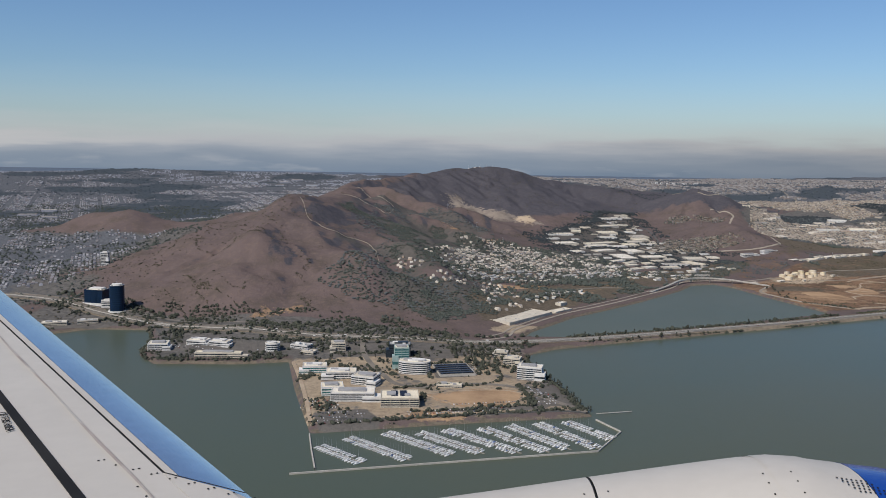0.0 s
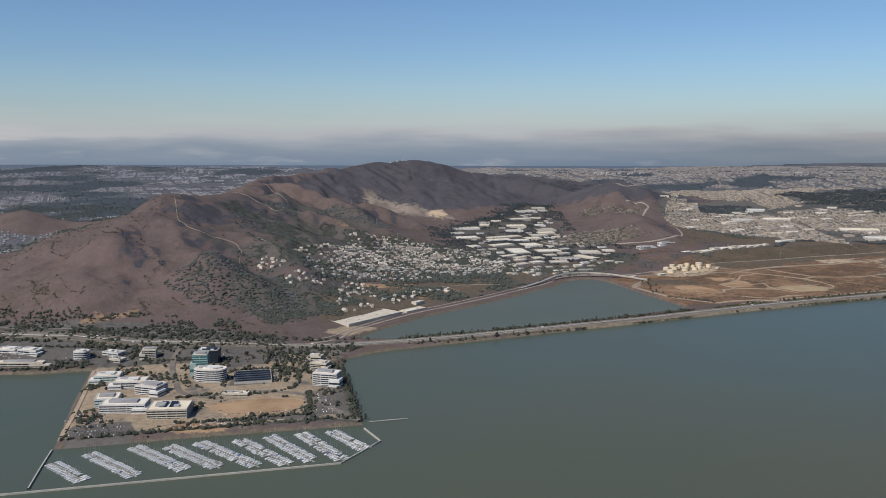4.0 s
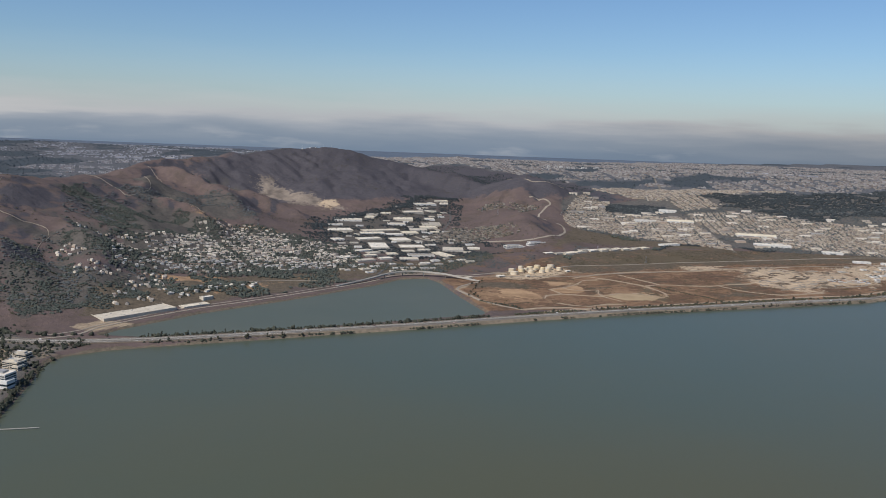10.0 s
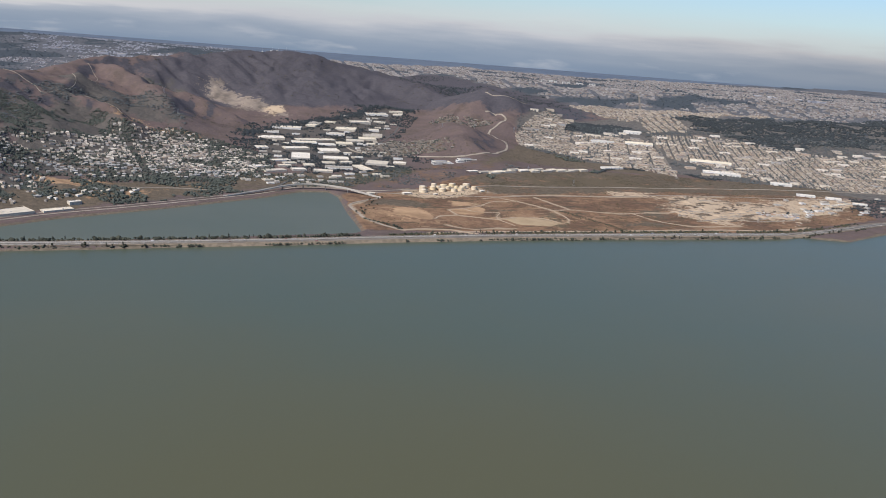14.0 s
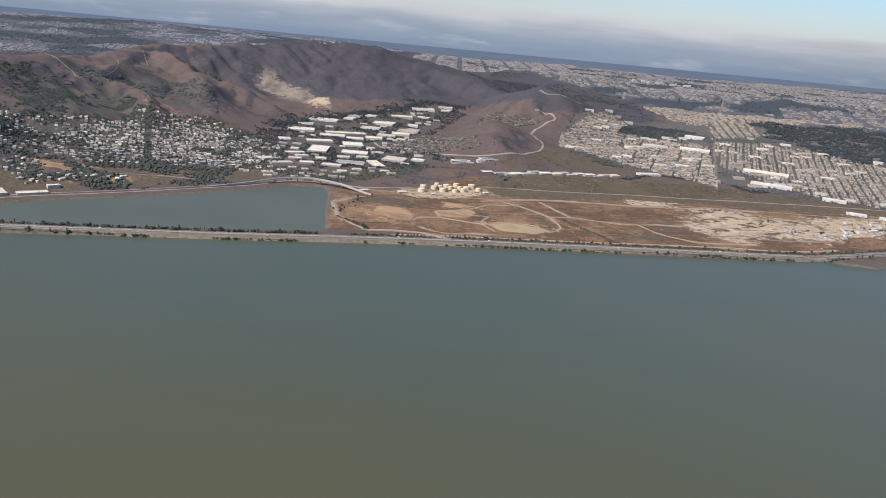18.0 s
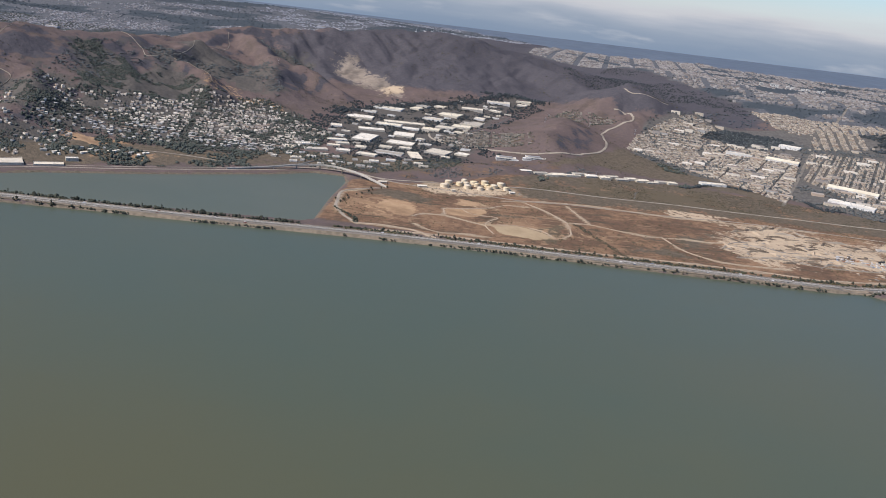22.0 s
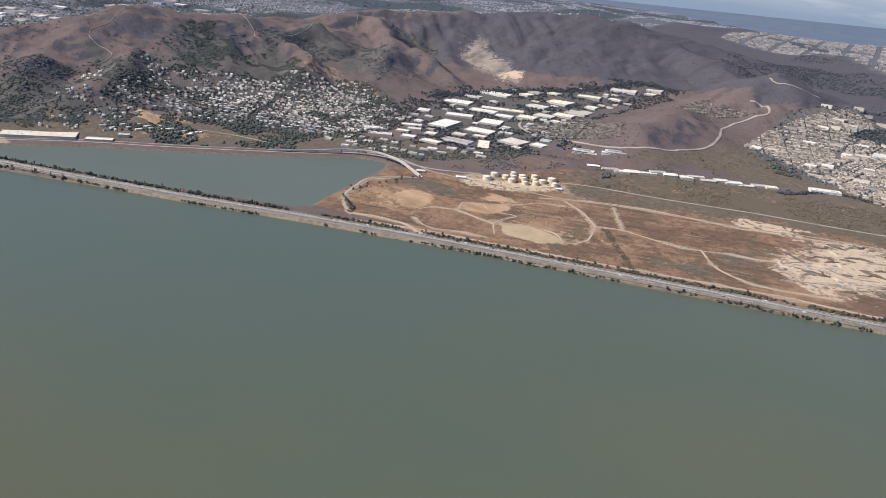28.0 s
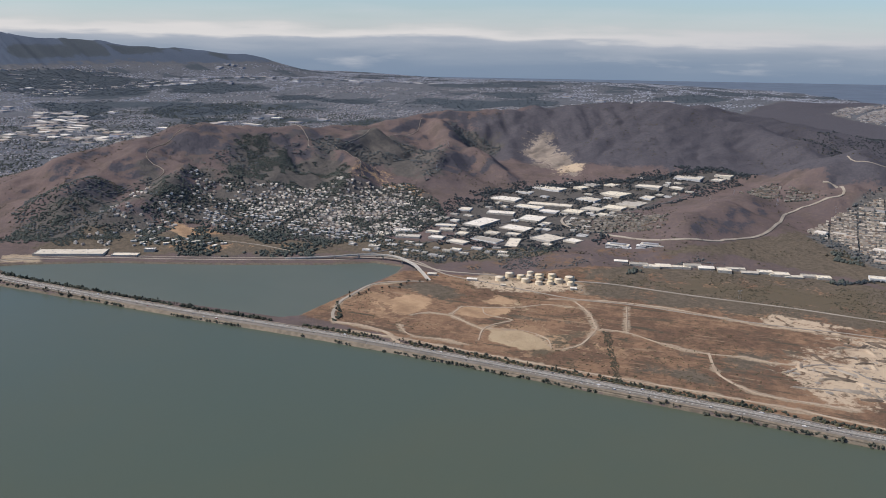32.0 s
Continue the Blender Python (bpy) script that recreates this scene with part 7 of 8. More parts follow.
clumps("causeway_hedge", hx[k] + rng.normal(0, 0.6, k.sum()), hy[k] + rng.normal(0, 0.6, k.sum()), rng.uniform(1.1, 3.0, k.sum()) * (0.6 + 0.9 * (cloudy(hx[k], hy[k], 14, 2))), M_HEDGE, "dark hedge of bushes along the causeway", 1.0, lobes=3)
sel = (s_arr[:, 0] > 440) & (s_arr[:, 0] < 960)
hx, hy = s_arr[sel].T
k = rng.random(len(hx)) < 0.75
clumps("verge_bushes", hx[k] + rng.normal(0, 1.8, k.sum()), hy[k] + 1 + rng.normal(0, 1.8, k.sum()), rng.uniform(0.5, 1.7, k.sum()), M_HEDGE, "bushes between highway and plain", 0.8, lobes=2)

bx, by = rounded(shifted(HWY, -8.0), 3.0)[:, :2].T
k = (bx > 110) & (bx < 900) & (cloudy(bx, by, 16, 3) + rng.normal(0, 0.03, len(bx)) > 0.475)
bz = np.array([s_line[np.argmin((s_line[:, 0] - p_) ** 2 + (s_line[:, 1] - q_) ** 2), 2] - 1.9 for p_, q_ in zip(bx[k], by[k])])
clumps("shore_bushes", bx[k] + rng.normal(0, 0.5, k.sum()), by[k] + rng.normal(0, 0.5, k.sum()), rng.uniform(0.7, 1.6, k.sum()), M_HEDGE, "dark bushes on the bay side of the highway", 0.85, z=bz, lobes=3)

# hedges and tree rows of the office park and its shores
HEDGES = [
    [(-10, 512), (12, 514), (32, 531), (31, 556), (22, 584)], [(-44, 502), (-22, 510), (8, 516)], [(53, 468), (49, 498), (45, 520)], [(86, 467), (74, 520), (62, 572), (58, 610)],
    [(-80, 424), (-40, 435), (0, 446), (42, 457), (84, 468)], [(-28, 452), (10, 460), (50, 472)], [(-260, 604), (-238, 572), (-171, 575), (-136, 587)], [(-100, 598), (-60, 600), (-58, 636)],
    [(-18, 530), (-20, 568), (12, 578)], [(-284, 684), (-268, 645), (-262, 605)], [(-112, 520), (-104, 548), (-98, 570)], [(-200, 630), (-150, 632), (-100, 636), (-40, 640)], [(0, 590), (0, 636), (50, 640)],
]
hx, hy = np.vstack([rounded(h_, 1.1) for h_ in HEDGES]).T
k = rng.random(len(hx)) < 0.72
clumps("hedge", hx[k] + rng.normal(0, 0.8, k.sum()), hy[k] + rng.normal(0, 0.8, k.sum()), rng.uniform(0.7, 1.9, k.sum()), M_HEDGE, "dark clipped hedges and tree rows of the office park", 1.0, category="hedge", lobes=2)
for off_ in (8.6, 10.6, 13.0):
    v_arr = np.array(shifted(t_.tolist(), off_))
    v_arr = v_arr[(v_arr[:, 0] > 420) & (v_arr[:, 0] < 960)]
    v_arr = np.repeat(v_arr, 2, 0)
    k = (rng.random(len(v_arr)) < 0.75) & (cloudy(v_arr[:, 0], v_arr[:, 1], 30, 3) > 0.40)
    clumps("roadside_scrub", v_arr[k, 0] + rng.normal(0, 1.2, k.sum()), v_arr[k, 1] + rng.normal(0, 1.0, k.sum()), rng.uniform(0.8, 1.9, k.sum()), M_HEDGE if off_ > 9 else M_OLIVE, "continuous dark scrub between highway and plain", 0.8, lobes=1)
x, y = scatter(9000, 290, 560, 1040, 1280, lambda x, y: (inside(x, y, [(300, 1040), (330, 1100), (400, 1180), (420, 1250), (500, 1270), (560, 1260), (500, 1180), (440, 1110), (380, 1050)]) > 0) & (cloudy(x, y, 26, 4) > 0.54) & (cloudy(x, y, 90, 2) > 0.4))
clumps("slope_bushes", x, y, rng.uniform(0.4, 1.5, len(x)), M_LEAF, "dark bushes and trees on the slope above the oil depot", 0.9, category="trees", lobes=1)
b_arr = np.array(shifted(t_.tolist(), -9.4))
sel = (b_arr[:, 0] > 100) & (b_arr[:, 0] < 960)
hx, hy = b_arr[sel].T
k = (rng.random(len(hx)) < 0.75) & (cloudy(hx, hy, 40, 3) > 0.47)
clumps("bayside_bushes", hx[k] + rng.normal(0, 0.7, k.sum()), hy[k] + rng.normal(0, 0.7, k.sum()), rng.uniform(0.6, 1.7, k.sum()), M_HEDGE, "dark bushes on the bay side of the highway", 0.9, lobes=3)
x, y = scatter(12000, 230, 760, 1850, 2700, lambda x, y: dry(x, y) & (cloudy(x, y, 110, 4) > 0.52) & (inside(x, y, [(600, 1780), (300, 1900), (230, 2300), (-100, 2800), (400, 2700), (700, 2200)]) > 0))
clumps("saddle_woods", x, y, rng.uniform(0.8, 2.4, len(x)), M_WOODS, "dark woods and scrub in the saddle behind the hills", 0.7, category="trees", lobes=1)

# single trees, each with trunk, limbs and an uneven crown
TREES = []
for k in range(5):
    r = random.Random(40 + k)
    s = Soup()
    hgt = (2.6, 3.4, 2.2, 4.2, 3.0)[k]
    s.rings([circle(0.20, -0.5, 7), circle(0.13, hgt * 0.35, 7), circle(0.05, hgt * 0.8, 7, 0.1)])
    for j in range(4):
        a, l = j * 1.6 + r.random(), hgt * 0.33
        z0 = hgt * (0.3 + 0.1 * j)
        e = (l * math.cos(a), l * math.sin(a), z0 + l * 0.7)
        s.rings([circle(0.07, z0, 5), [(e[0] + 0.025 * math.cos(q), e[1] + 0.025 * math.sin(q), e[2]) for q in (0, 1.26, 2.5, 3.8, 5)]])
    trunk = s.mesh("trunk", [M_BARK])
    s = Soup()
    wide = (1.1, 0.95, 1.2, 0.55, 1.0)[k]
    for j in range(22):
        a, q = r.uniform(0, 6.28), r.uniform(0.15, 1) ** 0.6
        zz = hgt * r.uniform(0.38, 1.05)
        w = wide * (1.15 - abs(zz / hgt - 0.65))
        c = (w * q * math.cos(a), w * q * math.sin(a), zz)
        size = r.uniform(0.28, 0.55) * (0.8 if k == 3 else 1)
        s.add([(c[0] + p[0] * size * r.uniform(0.7, 1.3), c[1] + p[1] * size * r.uniform(0.7, 1.3), c[2] + p[2] * size * r.uniform(0.6, 1.1)) for p in ICO], [tuple(f) for f in ICO_F])
    TREES.append((trunk, s.mesh("crown", [M_HEDGE])))


def tree(x, y, k, scale, label, group):
    ob = empty("tree", pose(x, y, gz(x, y), 0, 0, (x * 37 + y * 11) % 360) @ Matrix.Diagonal((scale, scale, scale, 1)), label, "tree", group)
    part("trunk", TREES[k][0], ob)
    part("crown", TREES[k][1], ob)


for d, lo, hi, n, lb in ((9.8, 100, 392, 62, "dark roadside tree on the causeway"), (-9.0, 110, 940, 74, "dark tree on the bay shore beside the highway"), (11.0, 430, 940, 34, "dark tree between highway and plain")):
    q = np.array(shifted(t_.tolist(), d))
    q = q[(q[:, 0] > lo) & (q[:, 0] < hi)]
    for i in sorted(rng.choice(len(q), n, False)):
        x, y = q[i] + rng.normal(0, 0.6, 2)
        if gz(x, y) > 0.15:
            tree(x, y, int(rng.integers(5)), rng.uniform(0.55, 1.15), lb, "trees along the highway")
for i in range(60):
    x, y = (-124 + (i % 20) * 10 + rng.normal(0, 3), (640, 610, 575)[i // 20] + rng.normal(0, 8))
    if gz(x, y) > 0.8 and all(math.hypot(x - row[0], y - row[1]) > 0.65 * max(row[3], row[4]) for row in OFFICES):
        tree(x, y, int(rng.integers(5)), rng.uniform(0.8, 1.4), "dark tree in the office park", "trees of the office park")
for i in range(22):
    u = i / 21
    tree(88 - 26 * u + rng.normal(0, 1.2), 470 + 110 * u, 3, rng.uniform(0.7, 1.2), "slender tree on the peninsula's shore", "trees of the office park")
for i in range(12):
    tree(-4 + i * 3.2, 598 + (i % 3) * 2.4, 3, rng.uniform(0.9, 1.4), "slender dark cypress in a row", "cypresses of the office park")
for i in range(14):
    x, y = 382 + rng.normal(0, 6), 900 + i * 7
    if gz(x, y) > 0.8:
        tree(x, y, int(rng.integers(3)), rng.uniform(0.6, 1.0), "dark tree beside the curving road", "trees of the plain")


# ---- marina ----
for nm, line, lb in (("breakwater", [(-84, 349), (0, 372), (84, 395), (103, 430), (91, 452)], "long pale concrete breakwater of the marina"), ("breakwater", [(-85, 411), (-79, 385), (-72, 357)], "short pale breakwater at the marina's mouth"), ("jetty", [(93, 464), (117, 471)], "narrow pale fishing jetty")):
    bw = [np.array([*a, 0.9 if nm != "jetty" else 0.8]) for a in line]
    p = np.array([a + (b2 - a) * u for a, b2 in zip(bw, bw[1:]) for u in np.arange(0, 1, 0.125)] + [bw[-1]])
    ribbon(nm, p.tolist(), 0.7 if nm != "jetty" else 0.5, M_CONC, thick=2.2 if nm != "jetty" else 0.4, label=lb, category=nm, kind="thing")
boat_meshes = []
for k, (L, B, sail) in enumerate(((4.6, 1.45, True), (4.0, 1.4, True), (4.0, 1.55, False), (5.0, 1.7, False), (3.6, 1.3, True))):
    s = Soup()
    rings = []
    for u, w in ((0, 0.72), (0.3, 1.0), (0.6, 0.95), (0.85, 0.5), (1.0, 0.04)):
        y = (u - 0.5) * L
        rings.append([(-B / 2 * w, y, 0.42 + 0.1 * u), (-B / 2 * w * 0.7, y, -0.15), (B / 2 * w * 0.7, y, -0.15), (B / 2 * w, y, 0.42 + 0.1 * u)])
    s.rings(rings)
    hull = s.mesh("hull", [M_HULL])
    s = Soup()
    s.box(-B * 0.28, B * 0.28, -L * 0.22, L * 0.2, 0.4, 0.75 if sail else 1.05, inset=0.1)
    if not sail:
        s.box(-B * 0.2, B * 0.2, -L * 0.12, L * 0.1, 1.05, 1.35, inset=0.05)
    cabin = s.mesh("cabin", [M_CABIN])
    mast = None
    if sail:
        s = Soup()
        s.rings([circle(0.05, 0.4, 6), circle(0.03, 5.4 + k * 0.2, 6)])
        s.box(-0.04, 0.04, -L * 0.3, 0.0, 1.05, 1.13)
        mast = s.mesh("mast", [M_ALU])
    boat_meshes.append((hull, cabin, mast))
DOCKS = [((-76, 392), (-48, 368)), ((-62, 407), (-22, 374)), ((-40, 418), (1, 384)), ((-20, 419), (19, 387)), ((-4, 426), (40, 389)), ((18, 431), (56, 392)), ((35, 437), (69, 397)), ((53, 443), (85, 400)), ((71, 447), (96, 416))]
BOATS = 0
for (x0, y0), (x1, y1) in DOCKS:
    dk = empty("dock", pose(0, 0, 0), "grey floating dock with finger piers", "dock", "docks of the marina")
    L = math.hypot(x1 - x0, y1 - y0)
    ux, uy = (x1 - x0) / L, (y1 - y0) / L
    yaw = math.degrees(math.atan2(uy, ux))
    part("walkway", box_mesh("walkway", L, 0.7, -0.3, 0.28, M_WOOD), dk, m=pose((x0 + x1) / 2, (y0 + y1) / 2, 0, 0, 0, yaw))
    n = int(L / 2.3)
    fin = box_mesh("finger_pier", 0.3, 4.2, -0.3, 0.24, M_WOOD)
    for i in range(n):
        u = 1.0 + i * 2.3
        for s in (1, -1):
            cx, cy = x0 + ux * u - uy * s * 2.7, y0 + uy * u + ux * s * 2.7
            if i % 2 == 0:
                part("finger_pier", fin, dk, m=pose(cx - ux * 0.9, cy - uy * 0.9, 0, 0, 0, yaw))
            if rng.random() < 0.94:
                hull, cabin, mast = boat_meshes[int(rng.integers(5))]
                bt = empty("boat", pose(cx + rng.normal(0, 0.1), cy + rng.normal(0, 0.1), 0, 0, 0, yaw + rng.normal(0, 2) + (0 if s > 0 else 180) + (180 if rng.random() < 0.4 else 0)), "white sailing boat with a bare mast, moored at a dock" if mast else "white motor cruiser moored at a dock", "boat", "boats of the marina")
                part("hull", hull, bt)
                part("cabin", cabin, bt)
                if mast:
                    part("mast", mast, bt)
                BOATS += 1

# ---- parking deck beside the round office block ----
deck_ = empty("parking_deck", pose(-2, 553, gz(-2, 553), 0, 0, 14), "low two-level parking deck with dark asphalt and parked cars", "parking deck")
slab_ = part("slab", box_mesh("slab", 27, 30, -1.5, 1.3, M_CONC, M_ASPH), deck_)
for a, b, c, d in ((0, -14.85, 27, 0.3), (0, 14.85, 27, 0.3), (-13.35, 0, 0.3, 29.4), (13.35, 0, 0.3, 29.4)):
    part("parapet", box_mesh("parapet", c, d, 1.303, 1.75, M_CONC), slab_, m=pose(a, b, 0))
for i in range(5):
    part("shade_canopy", box_mesh("shade_canopy", 25, 2.0, 1.95, 2.08, M_SOLAR), deck_, "dark solar canopy over the bays", pose(0, -11.6 + i * 5.8, 0))
    for a in (-11, -4, 4, 11):
        part("canopy_post", box_mesh("canopy_post", 0.2, 0.2, 1.3, 1.95, M_ALU), deck_, m=pose(a, -11.6 + i * 5.8, 0))

# ---- cars ----
CARS = []
for k in range(3):
    L, B, H = ((1.45, 0.58, 0.46), (1.6, 0.62, 0.56), (2.6, 0.72, 0.95))[k]
    body = box_mesh("body", B, L, 0.12, H * 0.62, M_CAR, bevel=0.06)
    top = box_mesh("cabin", B * 0.86, L * (0.52 if k < 2 else 0.7), H * 0.6, H, M_GLASS if k < 2 else M_WHITE, inset=0.07)
    s = Soup()
    s.rings([[(-0.05, 0.16 * math.cos(a), 0.16 + 0.16 * math.sin(a)) for a in np.arange(8) * 0.785], [(0.05, 0.16 * math.cos(a), 0.16 + 0.16 * math.sin(a)) for a in np.arange(8) * 0.785]])
    CARS.append((body, top, s.mesh("wheel", [M_RUBBER]), L, B))


def car(x, y, z, yaw, k, label, group):
    body, top, wheel, L, B = CARS[k]
    ob = empty("truck" if k == 2 else "car", pose(x, y, z, 0, 0, yaw), label, "truck" if k == 2 else "car", group)
    frame_ = part("body", body, ob)
    part("cabin", top, ob)
    for a in (-1, 1):
        for b in (-1, 1):
            part("wheel", wheel, frame_, m=pose(a * B * 0.47, b * L * 0.32, 0))


for line, sd, flip in ((n_line, n_side, 0), (s_line, s_side, 180)):
    ok = np.where((line[:, 0] > -380) & (line[:, 0] < 930))[0]
    for i in sorted(rng.choice(ok[:-1], 48, False)):
        p, q = line[i], line[i + 1]
        lane = rng.choice([-0.6, -0.2, 0.2, 0.6])
        x, y = p[:2] + sd[i] * lane
        car(x, y, p[2], math.degrees(math.atan2(q[1] - p[1], q[0] - p[0])) - 90 + flip, int(rng.choice([0, 0, 1, 1, 2])), "car driving on the pale highway", "traffic on the highway")
pk = Soup()
for (ox, oy, yaw, rows, cols) in ((-100, 452, 14, 4, 14), (-84, 424, 14, 5, 17), (-6, 540, 12, 4, 14), (58, 476, 14, 6, 7), (-12, 450, 14, 2, 26), (-236, 606, 4, 3, 12), (-170, 600, 2, 2, 10), (-60, 600, 10, 3, 12), (-12, 556, 12, 3, 16), (60, 500, 100, 3, 9), (-30, 446, 14, 2, 16), (-215, 598, 4, 2, 9), (-128, 602, 4, 3, 8), (0, 470, 14, 1, 22)):
    c, s = math.cos(radians(yaw)), math.sin(radians(yaw))
    for r in range(rows):
        for k in range(cols):
            if rng.random() < 0.72:
                u, v = k * 2.0, r * 5.0
                x, y = ox + u * c - v * s, oy + u * s + v * c
                z = gz(x, y) + 0.02
                b = [(x + (a * 0.3 * c - d * 0.75 * s), y + (a * 0.3 * s + d * 0.75 * c)) for a, d in ((-1, -1), (1, -1), (1, 1), (-1, 1))]
                t2 = [(x + (a * 0.25 * c - d * 0.4 * s), y + (a * 0.25 * s + d * 0.4 * c)) for a, d in ((-1, -1), (1, -1), (1, 1), (-1, 1))]
                pk.rings([[(*p, z) for p in b], [(*p, z + 0.32) for p in b], [(*p, z + 0.5) for p in t2]])
M_PARKED = worn("parked_car_paint", (0.7, 0.7, 0.7), (0.6, 0.6, 0.6), 0.5, 0.35, 2.5, 0, "Island", [(0, (1, 1, 1)), (0.2, (0.1, 0.1, 0.11)), (0.48, (0.42, 0.42, 0.44)), (0.78, (0.75, 0.75, 0.76)), (0.88, (0.4, 0.08, 0.06)), (0.94, (0.16, 0.2, 0.3))])
tagged(new("parked_cars", pk.mesh("parked_cars", [M_PARKED])), "rows of parked cars on the office lots", "cars", kind="stuff")

# ---- power pylons on the hills ----
s = Soup()
for a in (-1, 1):
    for b in (-1, 1):
        s.rings([[(a * 1.3 + dx, b * 1.3 + dy, -1) for dx, dy in ((-0.07, -0.07), (0.07, -0.07), (0.07, 0.07), (-0.07, 0.07))], [(a * 0.2 + dx, b * 0.2 + dy, 11) for dx, dy in ((-0.06, -0.06), (0.06, -0.06), (0.06, 0.06), (-0.06, 0.06))]])
leg_me = s.mesh("lattice_leg", [M_ALU])
arm_me = box_mesh("cross_arm", 5.0, 0.18, 0, 0.18, M_ALU)
for x, y in ((60, 1235), (20, 1330), (-30, 1400), (395, 1560), (470, 1540), (540, 1560), (420, 1455), (560, 1230), (620, 1180)):
    ob = empty("power_pylon", pose(x, y, gz(x, y), 0, 0, 30) @ Matrix.Diagonal((0.8, 0.8, 0.8, 1)), "grey lattice power pylon on the slope", "pylon", "pylons over the hills")
    part("lattice_leg", leg_me, ob)
    for z in (7.0, 8.8, 10.6):
        part("cross_arm", arm_me, ob, m=pose(0, 0, z))

# ---- masts on the summit ----
hut_me = box_mesh("hut", 4.2, 2.8, -1.5, 1.8, M_WHITE, inset=0.05)
s = Soup()
s.rings([circle(0.28, -1, 6), circle(0.08, 9, 6)])
mast_me = s.mesh("mast", [M_ALU])
for i, (x, y) in enumerate(((18, 1863), (30, 1872), (44, 1884), (4, 1848), (60, 1905))):
    ob = empty("radio_station", pose(x, y, gz(x, y), 0, 0, 30 + 20 * i), "white radio hut and mast on the bare summit", "radio mast", "radio stations of the summit")
    part("hut", hut_me, ob)
    part("mast", mast_me, ob, "thin grey steel mast", pose(2.6, 0.5, 0))

ix, iy = rounded([(386, 885), (396, 878), (406, 872), (414, 866), (422, 860), (428, 852)], 1.5).T
clumps("road_bushes", ix + rng.normal(0, 1.2, len(ix)), iy + rng.normal(0, 1.2, len(ix)), rng.uniform(0.8, 1.8, len(ix)), M_HEDGE, "dark bushes beside the curving road", 0.9, lobes=2)
for bx_, by_ in ((508, 1166), (658, 1300), (664, 1306), (625, 1385), (612, 1400), (632, 1404), (640, 1385)):
    q_ = rng.normal(0, 3.2, (26, 2))
    clumps("thicket", bx_ + q_[:, 0], by_ + q_[:, 1], rng.uniform(1.2, 2.6, 26), M_GARDEN, "dark round thicket of trees beside the sheds", 1.0, category="trees", lobes=1)

# ---- rubble yard ----
x, y = scatter(5000, 590, 665, 930, 1010, lambda x, y: np.abs((x - 601) * 0.74 + (y - 1003) * 0.67) < 3.2 + 4 * (cloudy(x, y, 12, 2) - 0.5))
clumps("ditch_bushes", x, y, rng.uniform(0.4, 0.9, len(x)), M_SCRUB, "dark green bushes along the drainage ditch", 0.6, lobes=1)
M_BOXES = worn("container_paint", (0.6, 0.6, 0.6), (0.5, 0.5, 0.5), 0.8, 0.6, 3.0, 0, "Object", [(0, (1, 1, 0.98)), (0.35, (0.3, 0.45, 0.7)), (0.5, (0.75, 0.4, 0.25)), (0.65, (1.1, 1.1, 1.08)), (0.85, (0.45, 0.5, 0.45))])
box_body = box_mesh("body", 3.8, 0.8, 0.05, 0.85, M_BOXES, bevel=0.03)
box_door = box_mesh("door", 0.05, 0.72, 0.08, 0.8, M_GREYWALL)
for i in range(44):
    x, y = (842 + (i % 11) * 4.6 + (i * 3) % 2, 1088 + (i // 11) * 5.5 + (i * 7) % 3)
    ob = empty("shipping_container", pose(x, y, gz(x, y), 0, 0, 20 + (i * 17) % 9 + 90 * (i % 5 == 0)), "painted steel shipping container in the yard", "container", "containers of the yard")
    part("body", box_body, ob)
    part("door", box_door, ob, m=pose(1.9, 0, 0))
for i in range(84):
    x, y = 738 + (i * 37) % 150 + rng.normal(0, 5), 1040 + (i * 23) % 82 + rng.normal(0, 5)
    s = Soup()
    R, H = rng.uniform(1.0, 3.6), rng.uniform(0.4, 1.5)
    rings = []
    for u in (1.0, 0.75, 0.45, 0.12):
        rings.append([(R * u * rng.uniform(0.8, 1.2) * math.cos(a) * 1.3, R * u * rng.uniform(0.8, 1.2) * math.sin(a), H * (1 - u) - 0.3) for a in np.arange(12) * 0.5236])
    s.rings(rings)
    tagged(new("soil_mound", s.mesh("soil_mound", [(M_DIRT, M_ROCKS, M_DUSTY)[i % 3]])), "pale heap of crushed concrete and soil", "heap", "heaps of the rubble yard").matrix_basis = pose(x, y, gz(x, y))


x, y = scatter(5200, 725, 1000, 1010, 1260, lambda x, y: (np.maximum(inside(x, y, PIT), inside(x, y, END_YARD)) > 2) & (cloudy(x, y, 22, 3) > 0.5))
clumps("rubble", x, y, rng.uniform(0.25, 0.95, len(x)), M_ROCKS, "broken concrete and stones strewn over the yard", 0.5, category="rubble", lobes=1)


def berm(line, wide, high, mat):
    """A curved bank of dumped soil with an uneven crest."""
    p = rounded(line, 2.2)
    t = np.gradient(p, axis=0)
    t /= np.linalg.norm(t, axis=1)[:, None] + 1e-9
    sd, rings = np.stack([-t[:, 1], t[:, 0]], 1), []
    for i in range(len(p)):
        k = min(1.0, (i + 0.3) / 3, (len(p) - i - 0.7) / 3) * rng.uniform(0.75, 1.2)
        ring = []
        for a, h in ((-1, -0.35), (-0.55, 0.45), (-0.1, 1.0), (0.2, 0.92), (0.6, 0.4), (1, -0.35)):
            x, y = p[i] + sd[i] * a * wide * rng.uniform(0.85, 1.15)
            ring.append((x, y, gz(x, y) + h * high * k))
        rings.append(ring)
    s = Soup()
    s.rings(rings, close=False, caps=False)
    tagged(new("berm", s.mesh("berm", [mat])), "curved berm of dumped soil in the rubble yard", "berm", "berms of the rubble yard")


